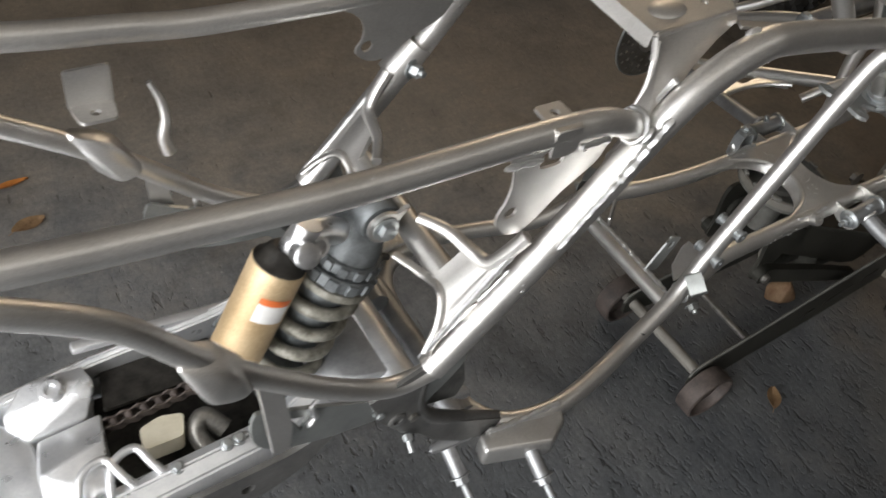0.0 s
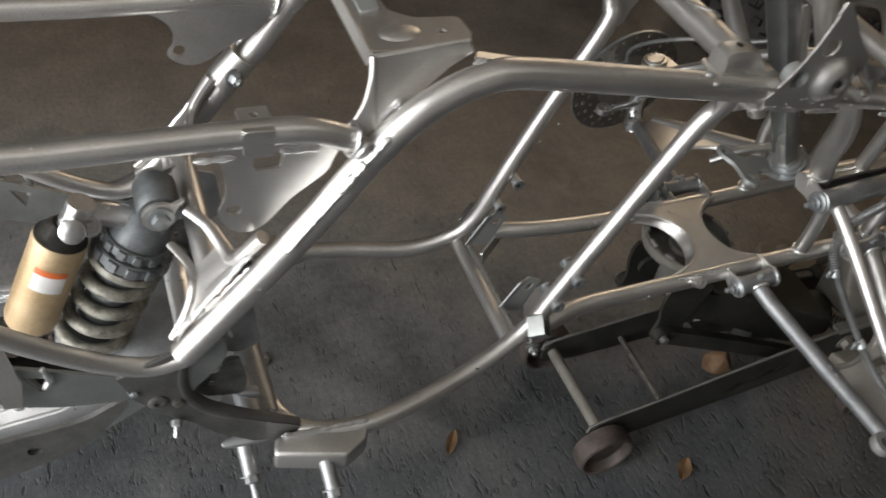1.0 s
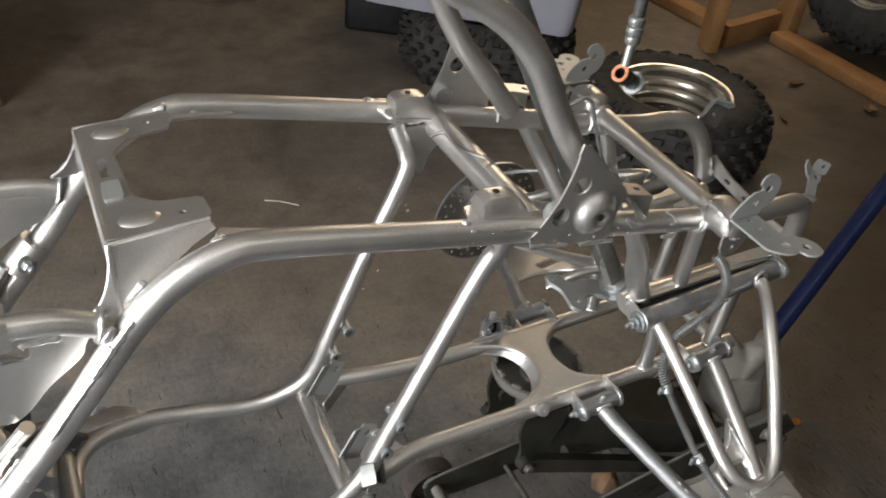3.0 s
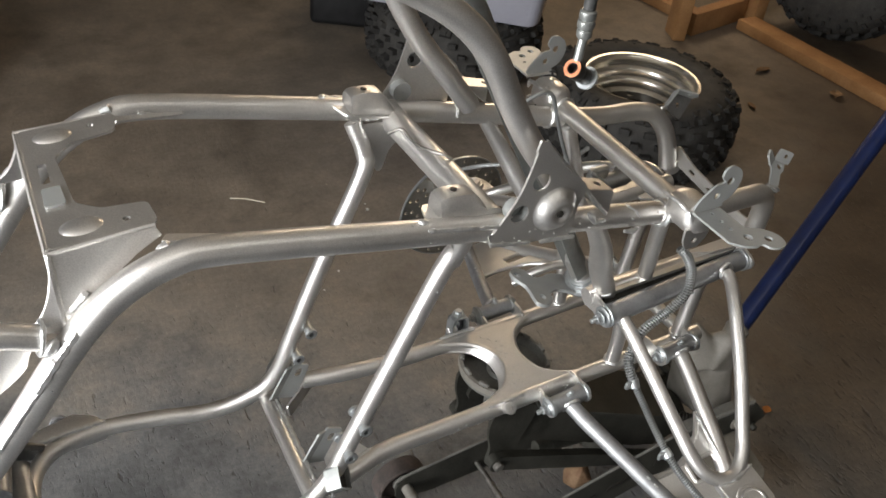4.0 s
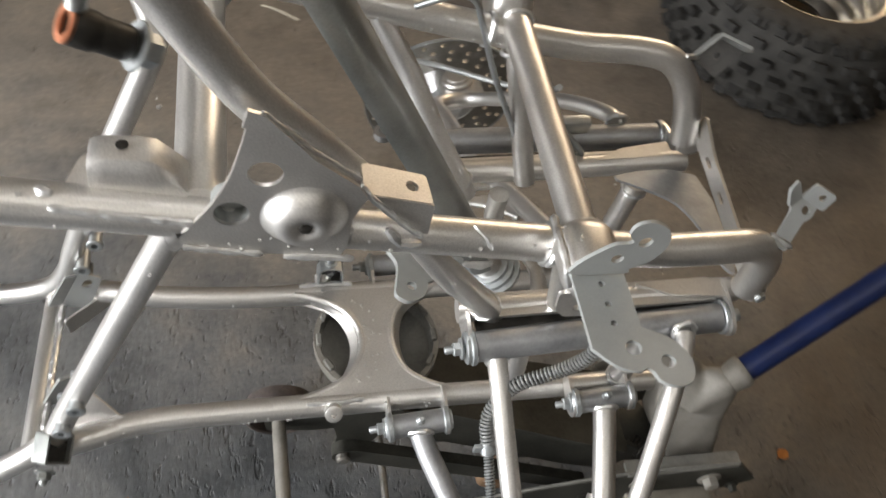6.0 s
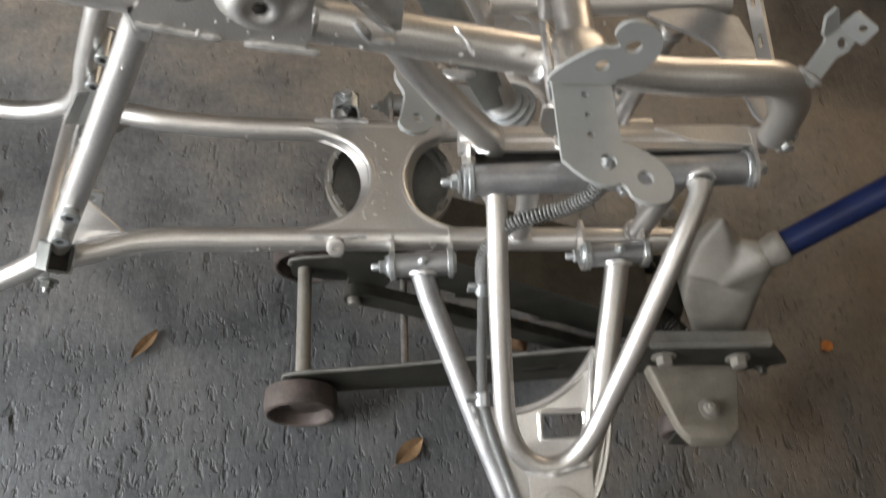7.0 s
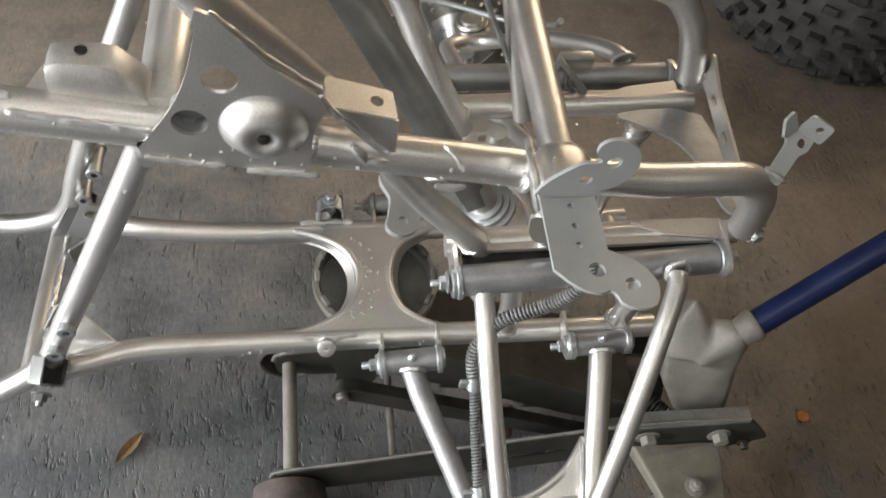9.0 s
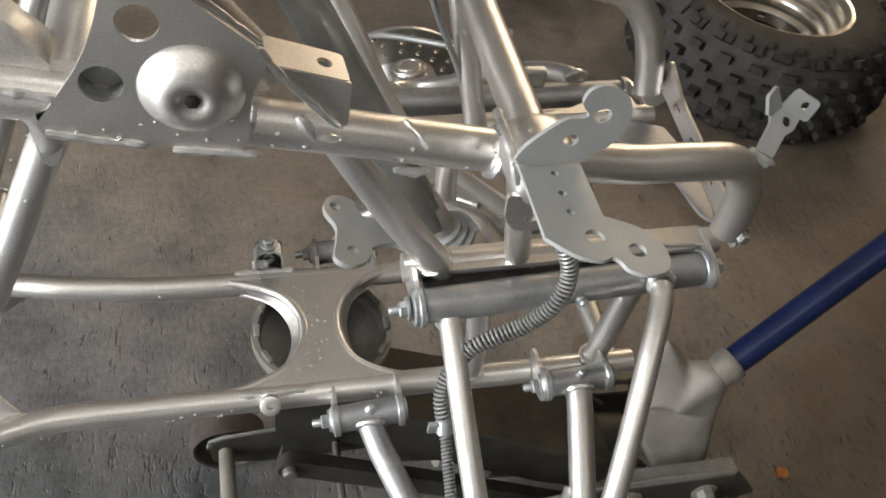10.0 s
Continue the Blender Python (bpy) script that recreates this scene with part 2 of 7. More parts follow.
def concrete():
    """Broom-finished slab: shallow elongated dents and ridges along y, small pits, cool grey to dusty brown with light
    and shade put into the colour.
    """
    m, nt, b = material("broomed_concrete")
    vec = coords(nt)
    warp = node(nt, "ShaderNodeTexNoise", Scale=9.0, Detail=2.0)
    nt.links.new(vec, warp.inputs["Vector"])
    bend = node(nt, "ShaderNodeVectorMath")
    bend.operation = "MULTIPLY_ADD"
    nt.links.new(warp.outputs["Color"], bend.inputs[0])
    bend.inputs[1].default_value = (0.03, 0.03, 0.0)
    nt.links.new(vec, bend.inputs[2])

    def along(stretch, turn, scale, detail, rough):
        mp = nt.nodes.new("ShaderNodeMapping")
        mp.inputs["Scale"].default_value = (1.0, stretch, 1.0)
        mp.inputs["Rotation"].default_value = (0, 0, radians(turn))
        nt.links.new(bend.outputs[0], mp.inputs[0])
        return noise_tex(nt, mp.outputs[0], scale, detail, rough)

    dents, ridges, gouges = along(0.42, 7, 105, 2.5, 0.55), along(0.45, 3, 170, 5, 0.7), along(0.34, 8, 62, 2.0, 0.5)
    cloud, patch, grain = noise_tex(nt, vec, 1.0, 5, 0.6), noise_tex(nt, vec, 5.0, 6, 0.6), noise_tex(nt, vec, 260, 4, 0.7)
    stain, pits = noise_tex(nt, vec, 2.7, 4, 0.6), along(0.6, 20, 120, 1.5, 0.5)

    def times(a, c, k):
        mul = nt.nodes.new("ShaderNodeMix")
        mul.data_type, mul.blend_type = "RGBA", "MULTIPLY"
        mul.inputs["Factor"].default_value = k
        nt.links.new(a, mul.inputs["A"])
        nt.links.new(c, mul.inputs["B"])
        return mul.outputs["Result"]

    where = nt.nodes.new("ShaderNodeSeparateXYZ")
    nt.links.new(vec, where.inputs[0])

    def plus(a, k, c):
        n = node(nt, "ShaderNodeMath")
        n.operation = "MULTIPLY_ADD"
        nt.links.new(a, n.inputs[0])
        n.inputs[1].default_value = k
        if isinstance(c, float):
            n.inputs[2].default_value = c
        else:
            nt.links.new(c, n.inputs[2])
        return n.outputs[0]

    # cool shade in front and warm light on dusty brown behind, painted in, with ragged edges
    mottle = noise_tex(nt, vec, 13.0, 6, 0.62)
    dust_light = plus(where.outputs["X"], 0.45, plus(where.outputs["Y"], 0.85, plus(cloud, 0.9, plus(patch, 0.9, plus(mottle, 0.35, -0.95)))))
    col = ramp(nt, dust_light, [(0.0, (0.100, 0.107, 0.115)), (0.30, (0.152, 0.155, 0.157)), (0.62, (0.196, 0.176, 0.152)), (1.05, (0.170, 0.143, 0.114))])
    col = times(col, ramp(nt, patch, [(0.30, (0.70, 0.69, 0.68)), (0.5, (1, 1, 1)), (0.72, (1.24, 1.23, 1.21))]), 1.0)
    col = times(col, ramp(nt, mottle, [(0.30, (0.80, 0.79, 0.78)), (0.5, (1, 1, 1)), (0.70, (1.18, 1.17, 1.15))]), 1.0)
    col = times(col, ramp(nt, stain, [(0.30, (0.55, 0.53, 0.50)), (0.42, (1, 1, 1))]), 0.9)
    # the dents lie thicker in some patches than in others
    worn = plus(mottle, 0.30, plus(where.outputs["Y"], 0.11, -0.185))
    dents, gouges, pits = [plus(worn, k, q) for k, q in ((0.9, dents), (0.8, gouges), (0.8, pits))]
    col = times(col, ramp(nt, gouges, [(0.27, (0.66, 0.655, 0.65)), (0.35, (1, 1, 1))]), 0.8)
    col = times(col, ramp(nt, dents, [(0.27, (0.70, 0.695, 0.69)), (0.36, (1, 1, 1))]), 0.8)
    col = times(col, ramp(nt, pits, [(0.22, (0.4, 0.39, 0.38)), (0.28, (1, 1, 1))]), 0.8)
    col = times(col, ramp(nt, noise_tex(nt, vec, 95, 2, 0.5), [(0.73, (1, 1, 1)), (0.76, (1.7, 1.68, 1.62))]), 1.0)
    col = times(col, ramp(nt, noise_tex(nt, vec, 80, 6, 0.75), [(0.34, (0.84, 0.835, 0.83)), (0.5, (1, 1, 1)), (0.66, (1.14, 1.13, 1.12))]), 1.0)
    col = times(col, ramp(nt, grain, [(0.3, (0.86, 0.86, 0.85)), (0.7, (1.12, 1.12, 1.11))]), 1.0)
    # brown grime plus the shade by the jack's handle, put into the colour
    grime_shade = plus(where.outputs["X"], 0.95, plus(where.outputs["Y"], -1.2, plus(patch, 0.9, plus(cloud, 0.5, -0.72))))
    col = times(col, ramp(nt, grime_shade, [(0.50, (1, 1, 1)), (1.05, (0.54, 0.485, 0.43))]), 1.0)
    # oil stain and the machine's soft shade beside the jack's front wheels, painted in
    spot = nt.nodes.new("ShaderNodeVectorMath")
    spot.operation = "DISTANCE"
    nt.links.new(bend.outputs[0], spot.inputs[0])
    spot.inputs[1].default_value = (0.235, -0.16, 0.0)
    stain_shade = plus(spot.outputs["Value"], 1.0, plus(patch, -0.30, plus(mottle, -0.18, 0.24)))
    col = times(col, ramp(nt, stain_shade, [(0.06, (0.60, 0.61, 0.63)), (0.20, (0.76, 0.765, 0.775)), (0.40, (1, 1, 1))]), 1.0)
    b.inputs["Specular IOR Level"].default_value = 0.4
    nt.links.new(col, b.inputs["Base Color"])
    nt.links.new(ramp(nt, patch, [(0.3, (0.44,) * 3), (0.7, (0.62,) * 3)]), b.inputs["Roughness"])
    first = bump(nt, b, ramp(nt, gouges, [(0.26, (0,) * 3), (0.34, (1,) * 3)]), 0.7, 0.0022)
    second = bump(nt, b, ramp(nt, dents, [(0.27, (0,) * 3), (0.37, (0.8,) * 3), (0.70, (1,) * 3)]), 0.75, 0.0022, first)
    third = bump(nt, b, ridges, 0.45, 0.0014, second)
    fourth = bump(nt, b, ramp(nt, pits, [(0.22, (0,) * 3), (0.30, (1,) * 3)]), 0.7, 0.0018, third)
    bump(nt, b, grain, 0.3, 0.0009, fourth)
    return m


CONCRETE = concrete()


# ---- mesh helpers ----
def finish(name, bm, mat, smooth=True, angle=40):
    bmesh.ops.recalc_face_normals(bm, faces=bm.faces)
    me = bpy.data.meshes.new(name)
    for f in bm.faces:
        f.smooth = smooth
    for e in bm.edges:
        if len(e.link_faces) == 2 and e.calc_face_angle(0) > radians(angle):
            e.smooth = False
    bm.to_mesh(me)
    bm.free()
    me.materials.append(mat)
    return me


def part(name, bm, mat, parent, label="", smooth=True, angle=40):
    ob = new(name, finish(name, bm, mat, smooth, angle))
    ob.parent = parent
    if label:
        ob["label"] = label
    return ob


def thing(name, label, category, at=(0, 0, 0), group="", kind=""):
    ob = new(name)
    ob.location = at
    ob.empty_display_size = 0.05
    return tagged(ob, label, category, group, kind)


def solo(name, bm, mat, label, category, group="", kind="", smooth=True):
    return tagged(new(name, finish(name, bm, mat, smooth)), label, category, group, kind)


V = Vector


def catmull(pts, n=6):
    p = [V(q) for q in pts]
    p = [2 * p[0] - p[1]] + p + [2 * p[-1] - p[-2]]
    out = []
    for a, b, c, d in zip(p, p[1:], p[2:], p[3:]):
        for i in range(n):
            t = i / n
            out.append(0.5 * ((2 * b) + (c - a) * t + (2 * a - 5 * b + 4 * c - d) * t * t + (3 * b - a - 3 * c + d) * t**3))
    return out + [p[-2]]


def sweep(bm, path, r, seg=14, caps=True, flat=1.0, side=None):
    """A round (or, with flat, oval) bar along a path; r may be a function of 0..1."""
    path = [V(p) for p in path]
    rings, n = [], len(path)
    up = V(side) if side is not None else V((0.13, 0.29, 0.95))
    for i, p in enumerate(path):
        d = (path[min(i + 1, n - 1)] - path[max(i - 1, 0)]).normalized()
        u = up - d * up.dot(d)
        if u.length < 0.05:
            u = V((1, 0, 0)) - d * d.x
        u.normalize()
        up = u if side is None else V(side)
        w = d.cross(u)
        q = r(i / max(1, n - 1)) if callable(r) else r
        rings.append([bm.verts.new(p + (u * math.cos(a) * flat + w * math.sin(a)) * q) for a in (2 * math.pi * k / seg for k in range(seg))])
    for a, b in zip(rings, rings[1:]):
        for k in range(seg):
            bm.faces.new((a[k], a[(k + 1) % seg], b[(k + 1) % seg], b[k]))
    if caps:
        bm.faces.new(rings[0])
        bm.faces.new(rings[-1])
    return bm


def tube(path, r, seg=14, **kw):
    return sweep(bmesh.new(), path, r, seg, **kw)


def lathe(bm, profile, m=Matrix(), seg=24, close=False):
    """Turns (radius, height) pairs round the z axis of m."""
    rings = []
    for rad, h in profile:
        rings.append([bm.verts.new(m @ V((rad * math.cos(2 * math.pi * k / seg), rad * math.sin(2 * math.pi * k / seg), h))) for k in range(seg)])
    pairs = list(zip(rings, rings[1:])) + ([(rings[-1], rings[0])] if close else [])
    for a, b in pairs:
        for k in range(seg):
            bm.faces.new((a[k], a[(k + 1) % seg], b[(k + 1) % seg], b[k]))
    if not close:
        bm.faces.new(rings[0])
        bm.faces.new(rings[-1])
    return bm


def axis(at, along):
    """The pose whose z axis points along a way."""
    return Matrix.Translation(at) @ V(along).to_track_quat("Z", "Y").to_matrix().to_4x4()


def basis(at, u, v):
    u, v = V(u).normalized(), V(v)
    v = (v - u * v.dot(u)).normalized()
    w = u.cross(v)
    m = Matrix((u, v, w)).transposed().to_4x4()
    return Matrix.Translation(at) @ m


def box(bm, size, m=Matrix(), bevel=0.0, seg=2):
    r = bmesh.ops.create_cube(bm, size=1.0, matrix=m @ Matrix.Diagonal((*size, 1)))
    if bevel:
        es = {e for v in r["verts"] for e in v.link_edges}
        bmesh.ops.bevel(bm, geom=list(es), offset=bevel, segments=seg, affect="EDGES", profile=0.5)
    return bm


def ring_pts(c, r, n=18, ry=None):
    return [(c[0] + r * math.cos(2 * math.pi * k / n), c[1] + (ry or r) * math.sin(2 * math.pi * k / n)) for k in range(n)]


def plate(bm, outline, thick, m=Matrix(), holes=()):
    """A sheet of some thickness from an outline in the plane of m, with holes through it."""
    edges = []
    for loop in (outline, *holes):
        vs = [bm.verts.new(m @ V((x, y, -thick / 2))) for x, y in loop]
        edges += [bm.edges.new((a, b)) for a, b in zip(vs, vs[1:] + vs[:1])]
    faces = [g for g in bmesh.ops.triangle_fill(bm, use_beauty=True, use_dissolve=False, edges=edges)["geom"] if isinstance(g, bmesh.types.BMFace)]
    ext = bmesh.ops.extrude_face_region(bm, geom=faces)["geom"]
    shift = m.to_3x3() @ V((0, 0, thick))
    bmesh.ops.translate(bm, verts=[g for g in ext if isinstance(g, bmesh.types.BMVert)], vec=shift)
    return bm


def smooth_outline(pts, n=4):
    """A closed outline rounded through its points."""
    k, out = len(pts), []
    p = [V((*q, 0)) for q in pts]
    for i in range(k):
        a, b, c, d = p[i - 1], p[i], p[(i + 1) % k], p[(i + 2) % k]
        for j in range(n):
            t = j / n
            q = 0.5 * ((2 * b) + (c - a) * t + (2 * a - 5 * b + 4 * c - d) * t * t + (3 * b - a - 3 * c + d) * t**3)
            out.append((q.x, q.y))
    return out


def rounded_outline(pts, cut=0.004, n=4):
    k, out = len(pts), []
    p = [V((*q, 0)) for q in pts]
    for i in range(k):
        a, b, c = p[i - 1], p[i], p[(i + 1) % k]
        q = min(cut, (b - a).length * 0.45, (c - b).length * 0.45)
        s, e = b + (a - b).normalized() * q, b + (c - b).normalized() * q
        for j in range(n + 1):
            t = j / n
            g = s * (1 - t) ** 2 + b * 2 * t * (1 - t) + e * t * t
            out.append((g.x, g.y))
    return out


def sheet(pts, thick=0.0026, holes=()):
    """A flat sheet through points in space (first three set its plane), with round holes (place, radius)."""
    o, u = V(pts[0]), V(pts[1]) - V(pts[0])
    m = basis(o, u, V(pts[2]) - o)
    back = m.inverted()
    flat = lambda p: tuple((back @ V(p))[:2])
    return plate(bmesh.new(), [flat(p) for p in pts], thick, m, [ring_pts(flat(c), r, 14) for c, r in holes])


def hull(bm, pts, round_by=0.004):
    """The smallest solid round some points, its edges rounded."""
    vs = [bm.verts.new(p) for p in pts]
    geo = bmesh.ops.convex_hull(bm, input=vs)
    bmesh.ops.delete(bm, geom=[g for g in geo["geom_interior"] if isinstance(g, bmesh.types.BMVert)], context="VERTS")
    vs = [v for v in vs if v.is_valid]
    faces = list({f for v in vs for f in v.link_faces})
    bmesh.ops.dissolve_limit(bm, angle_limit=radians(4), verts=vs, edges=list({e for f in faces for e in f.edges}))
    edges = list({e for v in vs if v.is_valid for e in v.link_edges})
    if round_by:
        bmesh.ops.bevel(bm, geom=edges, offset=round_by, segments=3, affect="EDGES", profile=0.5, clamp_overlap=True)
    return bm


def hexbolt(bm, at, along, r=0.0065, head=0.006, shaft=0.0, washer=True):
    """A hex head with its washer, proud of a surface; along points out of it."""
    m = axis(at, along)
    if washer:
        lathe(bm, [(r * 1.45, 0), (r * 1.5, 0.0004), (r * 1.5, 0.0014), (r * 1.4, 0.0018)], m, 20)
    lathe(bm, [(r, 0.0016), (r * 1.02, 0.0018 + head * 0.85), (r * 0.85, 0.0018 + head)], m, 6)
    if shaft:
        lathe(bm, [(r * 0.55, 0.001), (r * 0.55, head + shaft), (r * 0.42, head + shaft + 0.001)], m, 12)
    return bm


def bead(path, r=0.0032, seed=0):
    """A weld bead: a lumpy bar."""
    rnd = random.Random(seed)
    pts, fat = [], []
    path = [V(p) for p in path]
    for a, b in zip(path, path[1:]):
        k = max(2, int((b - a).length / 0.0025))
        for i in range(k):
            pts.append(a.lerp(b, i / k) + V((rnd.uniform(-1, 1), rnd.uniform(-1, 1), rnd.uniform(-1, 1))) * r * 0.10)
    pts.append(path[-1])
    turn = rnd.uniform(0, 6)
    fat = [r * (0.86 + 0.13 * math.sin(1.15 * k + turn) + 0.10 * rnd.random()) for k in range(len(pts))]
    return sweep(bmesh.new(), pts, lambda t: fat[min(len(fat) - 1, int(t * len(fat)))] * (0.55 if t < 0.03 or t > 0.97 else 1), 7)


def collar(at, along, r, bead_r=0.0028, seed=0, part_of=1.0, start=0.0):
    """A weld bead round a tube's end."""
    m = axis(at, along)
    n = 14
    return bead([m @ V((r * math.cos(start + 2 * math.pi * part_of * k / n), r * math.sin(start + 2 * math.pi * part_of * k / n), 0)) for k in range(n + 1)], bead_r, seed)


def coil(path, radius, wire, turns, per=10, seg=6):
    """A helical spring round a path."""
    path = [V(p) for p in path]
    lens = [0.0]
    for a, b in zip(path, path[1:]):
        lens.append(lens[-1] + (b - a).length)
    total, pts, up, n = lens[-1], [], V((0.21, 0.33, 0.92)), int(turns * per)
    for i in range(n + 1):
        s = total * i / n
        j = max(0, min(len(path) - 2, next((k for k in range(len(lens) - 1) if lens[k + 1] >= s), len(lens) - 2)))
        d = (path[j + 1] - path[j]).normalized()
        p = path[j] + d * (s - lens[j])
        u = up - d * up.dot(d)
        u.normalize()
        w = d.cross(u)
        up = u
        a = 2 * math.pi * turns * i / n
        pts.append(p + (u * math.cos(a) + w * math.sin(a)) * radius)
    return sweep(bmesh.new(), pts, wire, seg)


def my(p, s):
    """A place on the near (s = 1) or far (s = -1) side of the machine's middle plane."""
    return V((p[0], p[1] * s, p[2]))


def side_path(pts, s):
    return [my(p, s) for p in pts]


# ---- the garage ----
def room():
    bm = bmesh.new()
    n = 40
    grid = [[bm.verts.new((DOOR_X + (3.66 - DOOR_X) * i / n, -2.66 + (NORTH_Y + 2.72) * j / n, 0)) for j in range(n + 1)] for i in range(n + 1)]
    for i in range(n):
        for j in range(n):
            bm.faces.new((grid[i][j], grid[i + 1][j], grid[i + 1][j + 1], grid[i][j + 1]))
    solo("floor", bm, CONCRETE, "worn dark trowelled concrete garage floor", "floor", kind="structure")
    bm = bmesh.new()
    plate(bm, [(-400, -400), (400, -400), (400, 400), (-400, 400)], 0.02, pose(0, 0, -0.022))
    solo("ground", bm, DRIVE, "pale sunlit concrete driveway outside the garage", "driveway", kind="structure")
    x0, x1, y0, y1, h, w = DOOR_X, 3.6, -2.6, NORTH_Y, 2.5, 0.12
    solo("wall_east", box(bmesh.new(), (w, y1 - y0 + 2 * w, h), pose(x1 + w / 2, (y0 + y1) / 2, h / 2), 0.002), WALL_DARK, "unseen dark wall closing the back of the garage", "wall", kind="structure")
    solo("wall_south", box(bmesh.new(), (x1 - x0 + w, w, h), pose((x0 + x1 - w) / 2, y0 - w / 2, h / 2), 0.002), WALL, "pale painted board garage wall", "wall", kind="structure")
    bm = bmesh.new()
    plate(bm, [(x0 - w, 0), (x1, 0), (x1, h), (x0 - w, h)], w, basis((0, y1 + w / 2, 0), (1, 0, 0), (0, 0, 1)), [[(WIN_X0, WIN_Z0), (WIN_X1, WIN_Z0), (WIN_X1, WIN_Z1), (WIN_X0, WIN_Z1)]])
    solo("wall_north", bm, WALL_DARK, "unseen dark garage wall with an assumed strip window", "wall", kind="structure")
    win = thing("window_1", "unseen strip window assumed high in the side wall", "window", kind="structure")
    for k in range(3):
        a, b = WIN_X0 + (WIN_X1 - WIN_X0) * k / 3, WIN_X0 + (WIN_X1 - WIN_X0) * (k + 1) / 3
        pane = part("pane", box(bmesh.new(), (b - a - 0.05, 0.005, WIN_Z1 - WIN_Z0 - 0.05), pose((a + b) / 2, y1 + 0.06, (WIN_Z0 + WIN_Z1) / 2)), GLASS, win)
        pane.visible_shadow = False
    for k in range(4):
        part("mullion", box(bmesh.new(), (0.045, 0.05, WIN_Z1 - WIN_Z0 - 0.004), pose(WIN_X0 + 0.0245 + (WIN_X1 - WIN_X0 - 0.049) * k / 3, y1 + 0.06, (WIN_Z0 + WIN_Z1) / 2), 0.003), WOOD_DARK, win)
    bm = bmesh.new()
    wall = [(y0, 0), (DOOR_Y0, 0), (DOOR_Y0, DOOR_H), (DOOR_Y1, DOOR_H), (DOOR_Y1, 0), (y1, 0), (y1, h), (y0, h)]
    plate(bm, wall, w, basis((x0 - w / 2 - 0.001, 0, 0), (0, 1, 0), (0, 0, 1)))
    solo("wall_west", bm, WALL, "garage front wall with its wide door opening", "wall", kind="structure")
    bm = bmesh.new()
    box(bm, (x1 - x0 + 2 * w, y1 - y0 + 2 * w, 0.1), pose((x0 + x1) / 2, (y0 + y1) / 2, h + 0.05))
    for k in range(8):
        box(bm, (0.05, y1 - y0, 0.14), pose(x0 + 0.4 + k * 0.75, (y0 + y1) / 2, h - 0.068), 0.003)
    solo("ceiling", bm, CEIL, "bare plywood garage ceiling with joists", "ceiling", kind="structure")


room()


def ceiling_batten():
    """An unseen batten lamp under the joists, added so that a pale streak runs along the tubes."""
    th = thing("added_ceiling_light", "unseen white batten lamp added for the streak along the tubes", "ceiling light")
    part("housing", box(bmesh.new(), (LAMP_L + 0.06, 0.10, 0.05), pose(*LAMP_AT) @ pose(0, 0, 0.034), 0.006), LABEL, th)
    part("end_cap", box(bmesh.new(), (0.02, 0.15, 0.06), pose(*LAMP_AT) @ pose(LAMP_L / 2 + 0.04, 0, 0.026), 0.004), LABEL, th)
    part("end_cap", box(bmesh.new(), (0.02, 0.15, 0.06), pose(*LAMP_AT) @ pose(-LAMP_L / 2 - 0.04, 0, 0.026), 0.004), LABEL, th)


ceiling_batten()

# ---- the bare quad bike frame ----
frame_thing = thing("quad_bike_frame", "bare tubular quad bike frame in fresh silver paint on a jack", "vehicle frame")
R_RAIL, R_STRUT, R_LOW = 0.0132, 0.0106, 0.0112

RAIL = [(0.362, -0.114, 0.704), (0.20, -0.120, 0.735), (0.02, -0.125, 0.768), (-0.145, -0.126, 0.797), (-0.192, -0.126, 0.797), (-0.236, -0.126, 0.776), (-0.274, -0.126, 0.738), (-0.327, -0.126, 0.664), (-0.386, -0.126, 0.588), (-0.440, -0.125, 0.520)]
SUPPORT = [(-0.438, -0.124, 0.513), (-0.470, -0.122, 0.507), (-0.505, -0.121, 0.521), (-0.55, -0.12, 0.553), (-0.602, -0.12, 0.601), (-0.645, -0.12, 0.648), (-0.70, -0.12, 0.715), (-0.80, -0.12, 0.775), (-0.92, -0.12, 0.80)]
SUPPORT_FAR = SUPPORT[:4] + [(-0.625, -0.12, 0.619), (-0.70, -0.12, 0.673), (-0.80, -0.12, 0.735), (-0.92, -0.12, 0.785)]
SUBRAIL = [(-0.296, -0.121, 0.747), (-0.335, -0.121, 0.761), (-0.40, -0.120, 0.763), (-0.54, -0.120, 0.763), (-0.64, -0.12, 0.770), (-0.74, -0.12, 0.779), (-0.95, -0.12, 0.805)]
SUBRAIL_FAR = [(-0.302, -0.121, 0.727), (-0.340, -0.121, 0.736), (-0.40, -0.120, 0.734), (-0.54, -0.120, 0.735), (-0.61, -0.12, 0.742), (-0.70, -0.12, 0.752), (-0.95, -0.12, 0.79)]
STRUT = [(0.088, -0.112, 0.752), (0.097, -0.096, 0.715), (0.085, -0.087, 0.68), (0.035, -0.086, 0.563), (-0.016, -0.086, 0.445), (-0.032, -0.088, 0.410), (-0.062, -0.094, 0.382), (-0.12, -0.106, 0.356), (-0.20, -0.128, 0.350), (-0.262, -0.137, 0.348), (-0.318, -0.125, 0.346), (-0.345, -0.09, 0.345), (-0.352, -0.03, 0.345), (-0.352, 0.002, 0.345)]
STRUT_FAR = [(0.064, -0.108, 0.752), (0.074, -0.095, 0.717), (0.068, -0.087, 0.69), (0.02, -0.087, 0.575), (-0.022, -0.087, 0.462), (-0.037, -0.089, 0.417)] + STRUT[6:]
